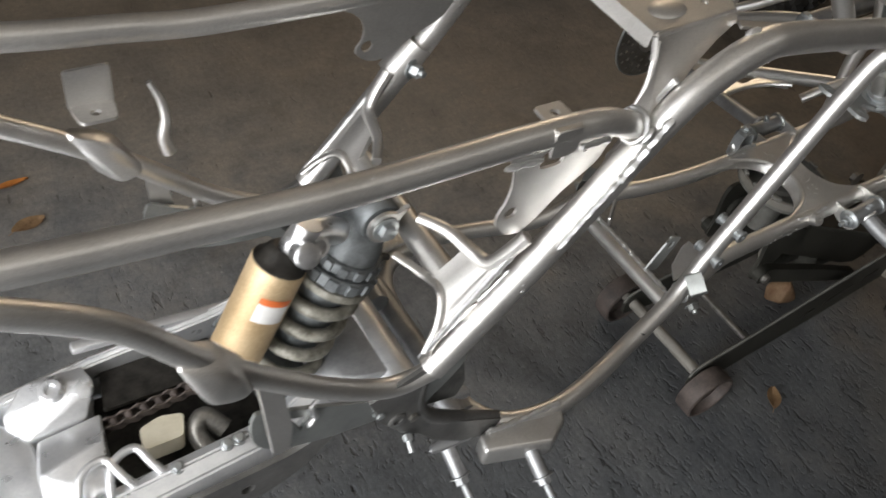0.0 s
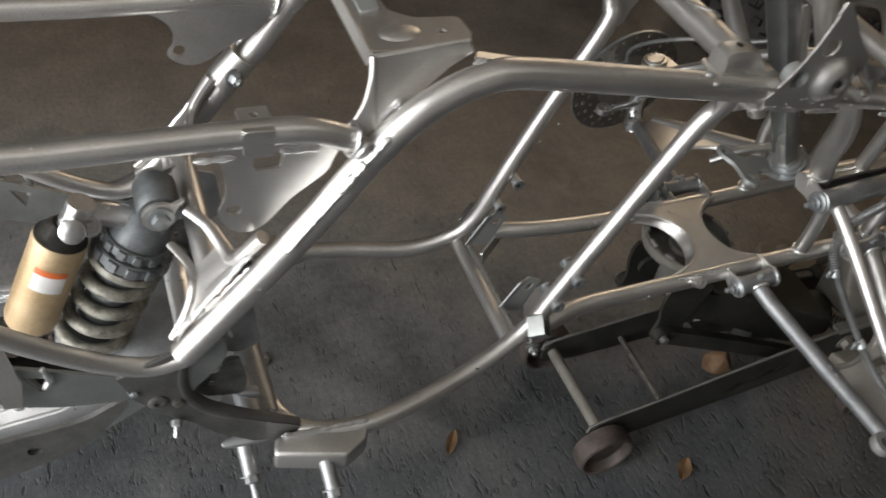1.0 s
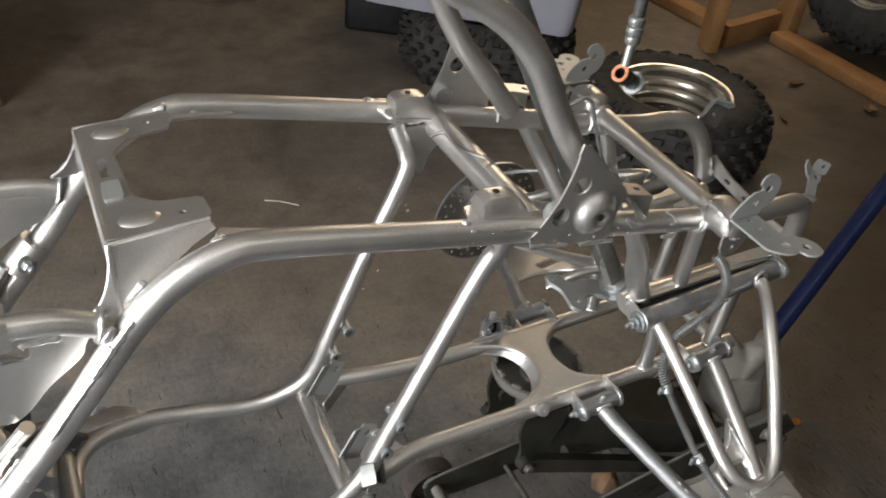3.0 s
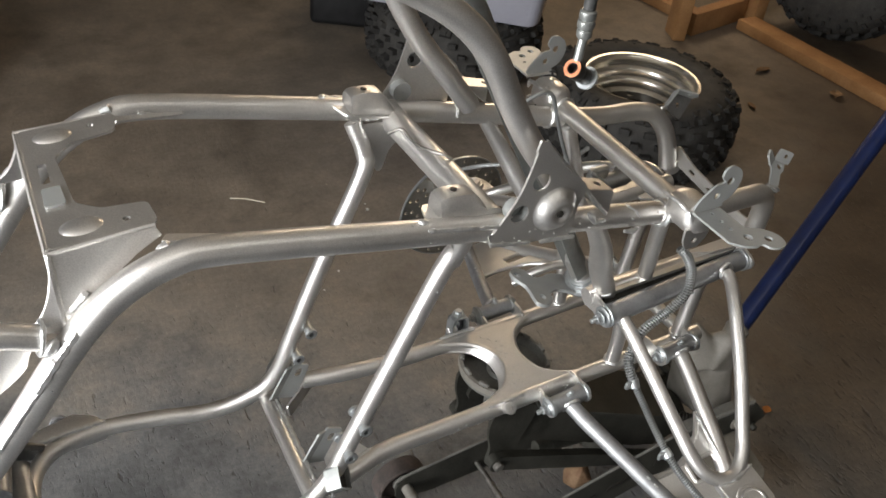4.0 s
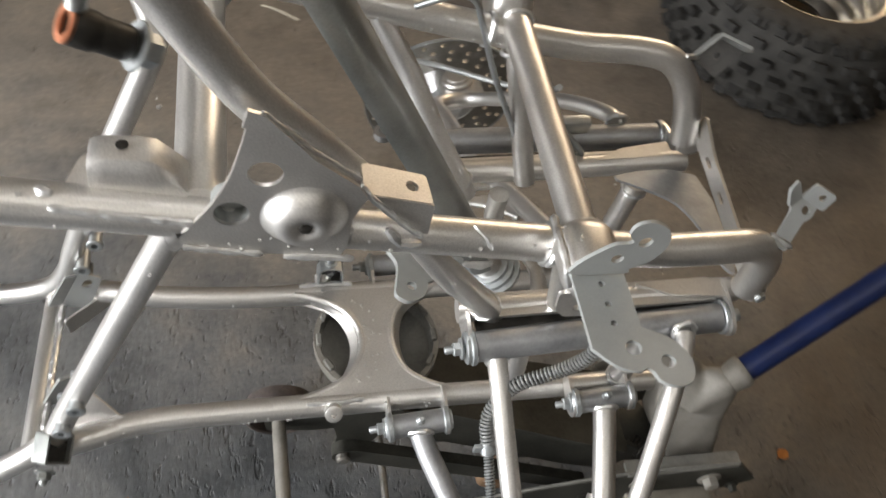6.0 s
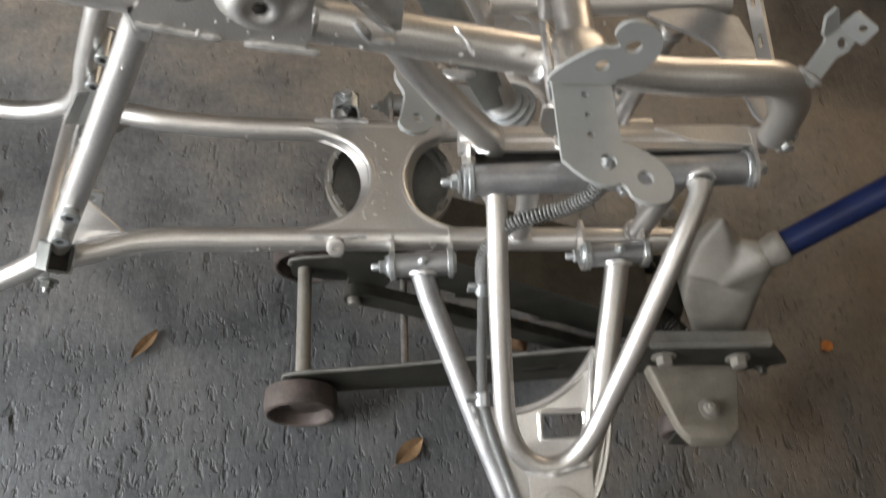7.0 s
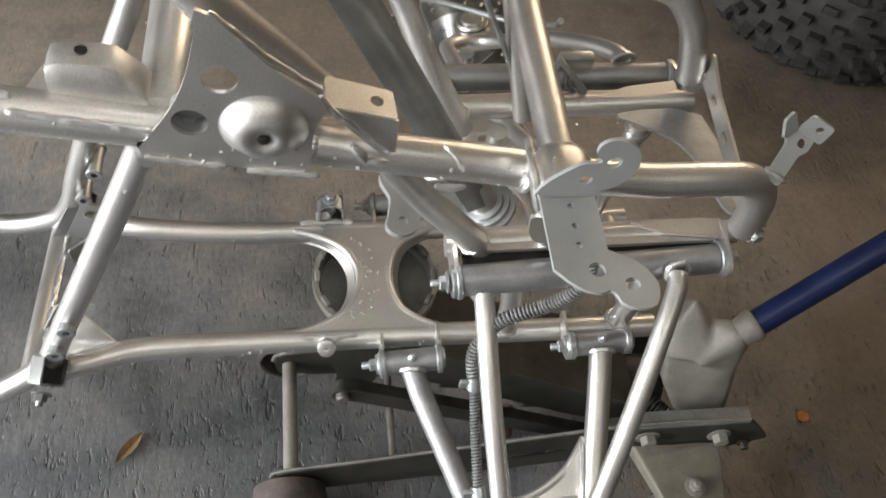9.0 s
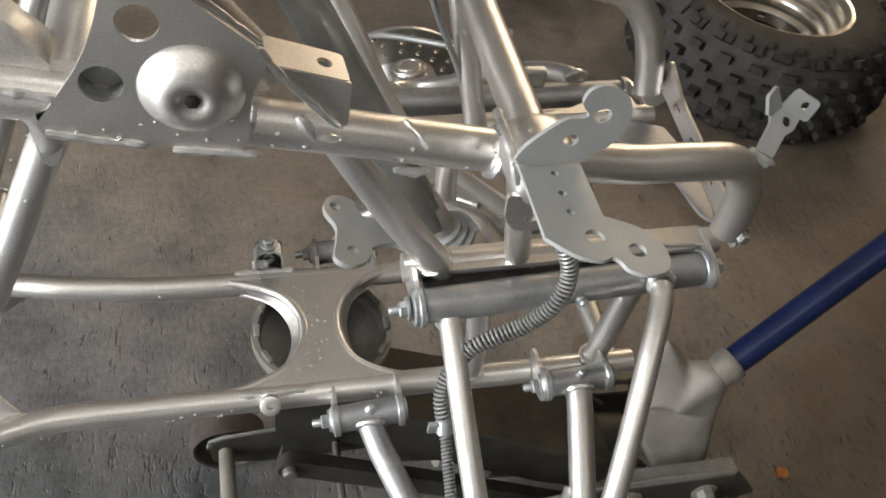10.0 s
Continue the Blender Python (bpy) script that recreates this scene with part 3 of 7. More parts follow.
LOWRAIL = [(-0.038, -0.088, 0.386), (0.0, -0.080, 0.391), (0.045, -0.070, 0.394), (0.12, -0.066, 0.393), (0.22, -0.065, 0.396), (0.35, -0.065, 0.403), (0.54, -0.068, 0.416)]
HOOP = [(0.372, -0.114, 0.702), (0.43, -0.113, 0.694), (0.48, -0.111, 0.693), (0.514, -0.106, 0.687), (0.536, -0.099, 0.664), (0.547, -0.092, 0.633), (0.552, -0.087, 0.605)]
UPRIGHT = [(0.212, -0.1, 0.752), (0.177, -0.107, 0.797), (0.145, -0.114, 0.838), (0.118, -0.116, 0.882), (0.093, -0.117, 0.927), (0.064, -0.114, 0.961), (0.024, -0.108, 0.988), (-0.03, -0.10, 1.01), (-0.09, -0.09, 1.02)]

for s in (1, -1):
    part("upper_rail", tube(catmull(side_path(RAIL, s), 8), R_RAIL, 20), SILVER, frame_thing)
    part("subframe_support", tube(catmull(side_path(SUPPORT if s > 0 else SUPPORT_FAR, s), 6), 0.0094, 16), SILVER, frame_thing)
    part("subframe_rail", tube(catmull(side_path(SUBRAIL if s > 0 else SUBRAIL_FAR, s), 6), 0.0108, 18), SILVER, frame_thing)
    part("strut", tube(catmull(side_path(STRUT if s > 0 else STRUT_FAR, s), 6), R_STRUT, 16), SILVER, frame_thing)
    part("lower_rail", tube(catmull(side_path(LOWRAIL, s), 6), R_LOW, 16), SILVER, frame_thing)
    part("front_hoop", tube(catmull(side_path(HOOP, s), 7), 0.0128, 18), SILVER, frame_thing)
    part("steering_upright", tube(catmull(side_path(UPRIGHT, s), 7), 0.0127, 18), SILVER, frame_thing)
    wide, lift = (0.0, 0.0) if s > 0 else (0.021, 0.005)
    part("front_upper_rail", tube(side_path([(0.312, -0.066 - wide, 0.554 + lift), (0.44, -0.066 - wide, 0.561 + lift), (0.564, -0.066 - wide, 0.572 + lift)], s), 0.0112, 16), SILVER, frame_thing)
    part("front_brace", tube(catmull(side_path([(0.243, -0.118, 0.726), (0.275, -0.108, 0.672), (0.305, -0.085, 0.614), (0.329, -0.072, 0.574), (0.340, -0.067, 0.553)], s), 5), lambda t: 0.0108 + 0.0036 * min(1.0, t * 2.5), 18, flat=0.80), SILVER, frame_thing)
    part("front_brace", tube(side_path([(0.398, -0.070, 0.566), (0.366, -0.1, 0.70)], s), 0.0098, 14), SILVER, frame_thing)
    part("front_leg", tube(catmull(side_path([(0.388, -0.066, 0.408), (0.386, -0.068, 0.46), (0.378, -0.07, 0.515), (0.376, -0.068, 0.55)], s), 5), 0.0098, 14), SILVER, frame_thing)
    part("front_leg", tube(side_path([(0.50, -0.068, 0.416), (0.512, -0.067, 0.565)], s), 0.0105, 14), SILVER, frame_thing)
    # weld beads where tubes meet
    joints = (
        (RAIL[1], (-1, 0, 0.2), 0.0134, 0.2), (SUBRAIL[0], (-0.9, 0, 0.25), 0.0136, 1.0), (STRUT[0], (0.1, 0.3, -1), 0.0104, 1.0),
        (LOWRAIL[0], (1, 0.1, 0), 0.0118, 1.0), ((0.333, -0.07, 0.566), (-0.5, -0.2, 0.9), 0.0125, 1.0), ((0.364, -0.1, 0.698), (0.3, 0.3, -1), 0.0105, 1.0),
        ((0.512, -0.067, 0.556), (0, 0, 1), 0.0112, 1.0), ((0.50, -0.068, 0.428), (0, 0, 1), 0.0112, 1.0), ((0.388, -0.066, 0.416), (0, 0, 1), 0.0106, 1.0),
    )
    for k, (p, d, r, arc) in enumerate(joints):
        if s < 0 and k == 1:
            p = SUBRAIL_FAR[0]
        part("weld_bead", collar(my(p, s), my(d, s), r, 0.0024, k, arc), WELD, frame_thing)
    part("weld_bead", bead(side_path([(-0.30, -0.137, 0.715), (-0.325, -0.138, 0.683), (-0.35, -0.1385, 0.648)], s), 0.003, 31), WELD, frame_thing)
    part("weld_bead", bead(side_path([(-0.375, -0.121, 0.618), (-0.405, -0.119, 0.581), (-0.428, -0.118, 0.55)], s), 0.0034, 32), WELD, frame_thing)
    part("weld_bead", bead(side_path([(-0.268, -0.1335, 0.757), (-0.289, -0.1365, 0.732), (-0.308, -0.1385, 0.707)], s), 0.0046, 34), WELD, frame_thing)
    part("weld_bead", bead(side_path([(-0.285, -0.132, 0.750), (-0.296, -0.134, 0.738)], s), 0.0052, 35), WELD, frame_thing)
    if s > 0:
        part("weld_bead", bead(side_path([(-0.292, -0.114, 0.752), (-0.272, -0.112, 0.757), (-0.255, -0.113, 0.775)], s), 0.0035, 33), WELD, frame_thing)

part("cross_tube", tube([(0.114, -0.118, 0.754), (0.112, 0.118, 0.750)], 0.0158, 20), SILVER, frame_thing)
part("cross_tube", tube([(0.3655, -0.128, 0.713), (0.364, 0.128, 0.717)], 0.0126, 20), SILVER, frame_thing)
part("cross_tube", tube([(-0.058, -0.09, 0.374), (-0.056, 0.09, 0.371)], 0.0092, 16), SILVER, frame_thing)
# dusty pipe; a duller grey also carries its shade
part("cross_tube", tube([(-0.3585, 0.112, 0.347), (-0.3555, -0.100, 0.347)], 0.0158, 20), DULL_SILVER, frame_thing, "dusty cross pipe, its shade put into the grey")
part("cross_tube", tube([(0.52, -0.068, 0.415), (0.52, 0.068, 0.415)], 0.0105, 16), SILVER, frame_thing)
part("weld_bead", bead([(-0.048, -0.078, 0.379), (-0.047, 0.0, 0.379), (-0.046, 0.078, 0.377)], 0.0036, 40), WELD, frame_thing)


def hourglass():
    """The pressed X plate that ties the lower rails, with rolled edges."""
    half = [(0.158, 0.066), (0.195, 0.059), (0.228, 0.044), (0.245, 0.022), (0.250, 0.0)]
    left = half + [(x, -y) for x, y in half[-2::-1]]
    right = [(0.342, -0.066), (0.312, -0.055), (0.291, -0.040), (0.281, -0.020), (0.278, 0.0), (0.281, 0.020), (0.291, 0.040), (0.312, 0.055), (0.342, 0.066)]
    bm = bmesh.new()
    plate(bm, left + right, 0.003, basis((0, 0, 0.394), (1, 0, 0.05), (0, 1, 0)))
    part("lower_plate", bm, SILVER, frame_thing, "pressed hourglass plate with rolled edges")
    for run in (left, right):
        bm = tube(catmull([(x, y, 0.3915 + 0.05 * x) for x, y in run], 4), 0.0046, 12)
        part("rolled_edge", bm, SILVER, frame_thing)
        turn = 1 if run is right else -1
        inner = catmull([(x + 0.003 * turn, y, 0.390 + 0.05 * x) for x, y in run], 4)
        outer = catmull([(x + (0.010 if turn < 0 else 0.009) * turn * (1 - (y / 0.072) ** 2), y * 0.98, 0.380 + 0.05 * x) for x, y in run], 4)
        bm = bmesh.new()
        for (p, q), (u, w) in zip(zip(inner, inner[1:]), zip(outer, outer[1:])):
            bm.faces.new([bm.verts.new(k) for k in (p, q, w, u)])
        bmesh.ops.remove_doubles(bm, verts=bm.verts, dist=0.0002)
        ext = bmesh.ops.extrude_face_region(bm, geom=list(bm.faces))["geom"]
        bmesh.ops.translate(bm, verts=[g for g in ext if isinstance(g, bmesh.types.BMVert)], vec=(0.002 * turn, 0, 0.002))
        part("plate_flange", bm, SILVER, frame_thing)
        part("rolled_edge", tube(outer, 0.0022, 8), SILVER, frame_thing)


hourglass()


def side_plate(s):
    """The triangular side plate with a pressed dome and two lightening holes."""
    m = basis((0, -0.1365 * s, 0), (1, 0, 0), (0, 0, 1))
    outline = smooth_outline([(0.101, 0.752), (0.113, 0.765), (0.127, 0.788), (0.136, 0.813), (0.140, 0.838)], 3)[:13]
    outline += [(0.143, 0.850), (0.152, 0.846), (0.178, 0.814), (0.203, 0.793), (0.209, 0.783), (0.2015, 0.764), (0.200, 0.738), (0.196, 0.729), (0.104, 0.738)]
    bm = bmesh.new()
    plate(bm, outline, 0.0026, m, [ring_pts((0.1325, 0.7705), 0.0102), ring_pts((0.1515, 0.8035), 0.0098)])
    part("side_plate", bm, SILVER, frame_thing, "pressed triangular side plate with two round holes")
    cup = lathe(bmesh.new(), [(0.0116, 0), (0.0116, 0.0115), (0.0005, 0.0115), (0.0005, 0.0103), (0.0106, 0.0103), (0.0106, 0)], axis((0.1325, -0.1350 * s, 0.7705), (0, s, 0)), 24, close=True)
    part("blind_recess", cup, BRACKET, frame_thing)
    out = V((0, -s, 0))
    bm = bmesh.new()
    prof = [(0.0290, -0.0004), (0.0266, 0.0001), (0.0246, 0.0010), (0.0226, 0.0028), (0.0205, 0.0054), (0.0182, 0.0080), (0.0156, 0.0101), (0.0128, 0.0115), (0.0104, 0.0120), (0.0084, 0.0117), (0.0066, 0.0107), (0.0052, 0.0099), (0.0036, 0.0097), (0.0033, 0.0070), (0.0008, 0.0068)]
    lathe(bm, prof, axis((0.1735, -0.1372 * s, 0.7675), out), 36)
    part("dome", bm, SILVER, frame_thing, "domed pressing with a central bolt hole", angle=60)
    part("bolt", hexbolt(bmesh.new(), (0.1735, -0.1445 * s, 0.7675), out, 0.0038, 0.002, washer=False), GREASE_SHADE, frame_thing)
    part("weld_bead", bead([(0.104, -0.139 * s, 0.743), (0.13, -0.1385 * s, 0.737), (0.15, -0.1385 * s, 0.734)], 0.0022, 50), WELD, frame_thing)
    part("weld_bead", bead([(0.162, -0.1385 * s, 0.731), (0.205, -0.1385 * s, 0.727)], 0.0024, 51), WELD, frame_thing)
    part("weld_bead", bead([(0.15, -0.136 * s, 0.848), (0.178, -0.134 * s, 0.817), (0.206, -0.130 * s, 0.79)], 0.0016, 52), WELD, frame_thing)
    # the folded foot in front of it
    bm = bmesh.new()
    plate(bm, rounded_outline([(0.206, 0.7775), (0.252, 0.766), (0.2515, 0.7385), (0.2465, 0.7405), (0.233, 0.7540), (0.218, 0.7680)], 0.002), 0.0026, basis((0, -0.1285 * s, 0), (1, 0, 0), (0, 0, 1)))
    plate(bm, rounded_outline([(0.214, -0.129), (0.258, -0.129), (0.256, -0.106), (0.214, -0.104)], 0.003), 0.0026, basis((0, 0, 0.826), (1, 0, -0.24), (0, s, 0.0)), [ring_pts((0.2455, -0.117), 0.0042)])
    part("fold_closer", sheet(side_path([(0.206, -0.1285, 0.7765), (0.2465, -0.1285, 0.7400), (0.2465, -0.116, 0.742), (0.204, -0.116, 0.758)], s), 0.002), SILVER, frame_thing)
    part("weld_bead", bead(side_path([(0.205, -0.1335, 0.789), (0.214, -0.134, 0.776), (0.226, -0.1335, 0.762), (0.240, -0.1335, 0.747), (0.2475, -0.132, 0.7395)], s), 0.0023, 54), WELD, frame_thing)
    part("weld_bead", bead(side_path([(0.284, -0.120, 0.7350), (0.2925, -0.128, 0.7300), (0.296, -0.1325, 0.7240)], s), 0.0016, 55), WELD, frame_thing)
    part("weld_bead", bead(side_path([(0.279, -0.1315, 0.7085), (0.292, -0.1310, 0.7060), (0.300, -0.1300, 0.7065)], s), 0.0030, 56), WELD, frame_thing)
    part("folded_foot", bm, SILVER, frame_thing, "folded bracket with a bolt hole at the upright's foot")
    part("weld_bead", bead([(0.2245, -0.131 * s, 0.746), (0.234, -0.132 * s, 0.733), (0.248, -0.131 * s, 0.731)], 0.0036, 53), WELD, frame_thing)


for s in (1, -1):
    side_plate(s)


def box_bracket(s):
    """The humped mount on the rail in front of the strut."""
    bm = bmesh.new()
    sec = [(-0.120, 0.766), (-0.1195, 0.781), (-0.116, 0.786), (-0.106, 0.787), (-0.097, 0.786), (-0.094, 0.780), (-0.093, 0.762)]
    xs = [(0.056, 0.86), (0.059, 0.95), (0.066, 1.0), (0.083, 1.0), (0.092, 0.95), (0.104, 0.55), (0.108, 0.35)]
    rows = []
    for x, k in xs:
        rows.append([bm.verts.new((x, y * s, 0.762 + (z - 0.762) * 1.28 * k - (x - 0.056) * 0.05)) for y, z in sec])
    for a, b in zip(rows, rows[1:]):
        for i in range(len(sec) - 1):
            bm.faces.new((a[i], a[i + 1], b[i + 1], b[i]))
    bm.faces.new(rows[0])
    bm.faces.new(rows[-1])
    mount = part("box_mount", bm, SILVER, frame_thing, "humped box mount with a bolt hole")
    # a black disc paints the shaded hole
    part("bolt_hole_black", lathe(bmesh.new(), [(0.0036, 0), (0.0036, 0.0006), (0.0030, 0.0007)], axis((0.0745, -0.1055 * s, 0.7930), (0.05, 0, 1)), 18), GREASE_SHADE, mount)
    bm = bmesh.new()
    plate(bm, rounded_outline([(0.038, -0.132), (0.112, -0.134), (0.112, -0.09), (0.05, -0.09)], 0.008), 0.0025, basis((0, 0, 0.7795), (1, 0, -0.185), (0, s, 0)))
    part("mount_flange", bm, SILVER, frame_thing)
    part("weld_bead", bead([(0.036, -0.1345 * s, 0.774), (0.075, -0.136 * s, 0.7675), (0.112, -0.136 * s, 0.7605)], 0.0027, 60), WELD, frame_thing)
    part("weld_bead", bead([(0.030, -0.125 * s, 0.778), (0.038, -0.128 * s, 0.779)], 0.0042, 61), WELD, frame_thing)
    # gusset between strut and cross tube
    bm = bmesh.new()
    plate(bm, smooth_outline([(0.075, 0.752), (0.130, 0.748), (0.128, 0.735), (0.107, 0.715), (0.098, 0.69), (0.090, 0.69), (0.086, 0.715), (0.072, 0.735)], 3), 0.0024, basis((0, -0.098 * s, 0), (1, 0, 0), (0, 0, 1)))
    part("gusset", bm, SILVER, frame_thing)


for s in (1, -1):
    box_bracket(s)


def front_bracket(s):
    """The notched, folded lamp bracket: an upper lobe, a drilled web and a lower lobe."""
    bm = bmesh.new()
    low = [(0.3365, -0.166), (0.3368, -0.165), (0.3712, -0.165), (0.3715, -0.166), (0.3715, -0.185), (0.3715, -0.204), (0.3720, -0.2065), (0.376, -0.2085), (0.389, -0.216), (0.397, -0.230), (0.393, -0.244), (0.382, -0.247), (0.373, -0.243), (0.3705, -0.2375), (0.367, -0.2345), (0.362, -0.2365), (0.352, -0.234), (0.3445, -0.2285), (0.3370, -0.2205), (0.3365, -0.2190), (0.3365, -0.205), (0.3365, -0.185)]
    holes = [ring_pts((0.3548, y), 0.0022, 12) for y in (-0.174, -0.189, -0.203)] + [ring_pts((0.3622, -0.2205), 0.0050), ring_pts((0.3815, -0.2305), 0.0046)]
    plate(bm, smooth_outline(low, 3), 0.0026, basis((0, 0, 0.744), (1, 0, -0.01), (0, s, 0.0)), holes)
    up = [(0.3365, 0.7435), (0.3372, 0.754), (0.348, 0.766), (0.3565, 0.7725), (0.3640, 0.7730), (0.3668, 0.7755), (0.3620, 0.7815), (0.3640, 0.790), (0.3737, 0.793), (0.3865, 0.785), (0.3905, 0.770), (0.3835, 0.7545), (0.3725, 0.748), (0.3715, 0.7435)]
    plate(bm, smooth_outline(up, 3), 0.0026, basis((0, -0.1665 * s, 0), (1, 0, 0), (0, 0, 1)), [ring_pts((0.3745, 0.7745), 0.0046), ring_pts((0.3612, 0.7588), 0.0040)])
    part("lamp_bracket", bm, BRACKET, frame_thing, "pale notched sheet-steel lamp bracket with drilled holes")
    # the boxed end of the cross tube that carries it
    bm = bmesh.new()
    box(bm, (0.039, 0.053, 0.040), basis((0.360, -0.1405 * s, 0.7225), (1, 0, -0.12), (0, 1, 0)), 0.0155, 5)
    part("tube_end_box", bm, SILVER, frame_thing, angle=60)
    bm = bmesh.new()
    plate(bm, rounded_outline([(0.3375, 0.716), (0.374, 0.712), (0.372, 0.700), (0.362, 0.688), (0.346, 0.688), (0.339, 0.698)], 0.004), 0.003, basis((0, -0.161 * s, 0), (1, 0, 0), (0, 0, 1)), [ring_pts((0.3545, 0.6985), 0.0038, 14)])
    part("box_gusset", bm, SILVER, frame_thing, "drilled gusset plate under the boxed tube end")
    part("weld_bead", bead([(0.3375, -0.116 * s, 0.739), (0.3365, -0.140 * s, 0.741), (0.3380, -0.160 * s, 0.737), (0.3400, -0.1650 * s, 0.726)], 0.0030, 70), WELD, frame_thing)
    part("weld_bead", collar((0.342, -0.116 * s, 0.708), (1, 0, -0.2), 0.0138, 0.0034, 71), WELD, frame_thing)
    part("weld_bead", collar((0.3655, -0.1125 * s, 0.7165), (0, s, 0), 0.0132, 0.0024, 73), WELD, frame_thing)
    # the hook bracket on the hoop
    bm = bmesh.new()
    w, l, f = V((0.85, -0.40 * s, -0.33)), V((0.62, 0.53 * s, 0.56)), V((-0.42, 0.33 * s, 0.85))
    base, fold = V((0.5335, -0.1055 * s, 0.692)), V((0.5565, -0.0865 * s, 0.7125))
    reach = (fold - base).length
    plate(bm, rounded_outline([(-0.0062, -0.006), (0.0062, -0.006), (0.0066, reach * 0.55), (0.0105, reach * 0.72), (0.0105, reach), (-0.0105, reach), (-0.0105, reach * 0.80), (-0.0066, reach * 0.62)], 0.002), 0.003, basis(base, w, l), [ring_pts((0.0035, reach * 0.80), 0.0036, 14)])
    plate(bm, rounded_outline([(-0.0105, 0), (0.0105, 0), (0.0095, 0.016), (-0.0095, 0.016)], 0.003), 0.003, basis(fold, w, f), [ring_pts((0.002, 0.009), 0.0030, 12)])
    plate(bm, rounded_outline([(0, 0), (0.016, 0), (0.013, 0.010), (0, 0.014)], 0.002), 0.0028, basis(fold - w.normalized() * 0.0100, f, -l.normalized()))
    part("weld_bead", bead([base + w.normalized() * (-0.010), base + w.normalized() * 0.010], 0.003, 72), WELD, frame_thing)
    if s < 0:
        bm.free()
        bm = sheet([(0.5345, 0.1085, 0.6905), (0.5522, 0.1133, 0.7102), (0.5813, 0.1053, 0.7003), (0.5596, 0.0972, 0.6745)], 0.003, [((0.557, 0.106, 0.6935), 0.0035)])
        part("hook_tab", sheet([(0.5522, 0.1133, 0.7102), (0.5813, 0.1053, 0.7003), (0.5835, 0.0965, 0.7070), (0.5780, 0.0925, 0.7110), (0.5530, 0.1045, 0.7195)], 0.0028, [((0.5700, 0.1015, 0.7105), 0.0030)]), BRACKET, frame_thing)
        part("hook_tab", sheet([(0.5345, 0.1085, 0.6905), (0.5522, 0.1133, 0.7102), (0.5530, 0.1045, 0.7195), (0.5370, 0.1035, 0.6985)], 0.0028), BRACKET, frame_thing)
    # the far tab's main face is darkened as a shaded side
    part("hook_tab", bm, BRACKET if s > 0 else DULL_SHADED_GREY, frame_thing, "small folded tab welded to the hoop")
    part("pivot_boss", lathe(bmesh.new(), [(0.011, 0), (0.0125, 0.002), (0.0125, 0.012), (0.0105, 0.015), (0.0050, 0.0152), (0.0045, 0.012)], axis((0.556, -0.078 * s, 0.606), (0.2, -s, -0.05)), 20), SILVER, frame_thing)
    part("bolt", hexbolt(bmesh.new(), (0.5592, -0.0932 * s, 0.6053), (0.2, -s, -0.05), 0.0052, 0.006), ZINC, frame_thing)


for s in (1, -1):
    front_bracket(s)

# the front cross plate between the hoops, with its curved web
bm = bmesh.new()
plate(bm, rounded_outline([(-0.093, -0.006), (0.093, -0.006), (0.093, 0.020), (0.05, 0.012), (-0.05, 0.012), (-0.093, 0.020)], 0.006), 0.003, basis((0.5635, 0.0, 0.604), (0, 1, 0.14), (0.1, 0, 1)), [rounded_outline([(y - 0.006, 0.0), (y + 0.006, 0.0), (y + 0.006, 0.005), (y - 0.006, 0.005)], 0.002) for y in (-0.03, 0.01, 0.05)])
part("front_cross_plate", bm, SILVER, frame_thing, "slotted front cross plate")
bm = bmesh.new()
plate(bm, smooth_outline([(0.480, 0.058), (0.563, 0.058), (0.564, -0.05), (0.552, -0.05), (0.546, -0.01), (0.532, 0.022), (0.508, 0.040)], 3), 0.003, pose(0, 0, 0.585))
# the web's darker facing is put into a duller grey
part("front_web", bm, DULL_SILVER, frame_thing)


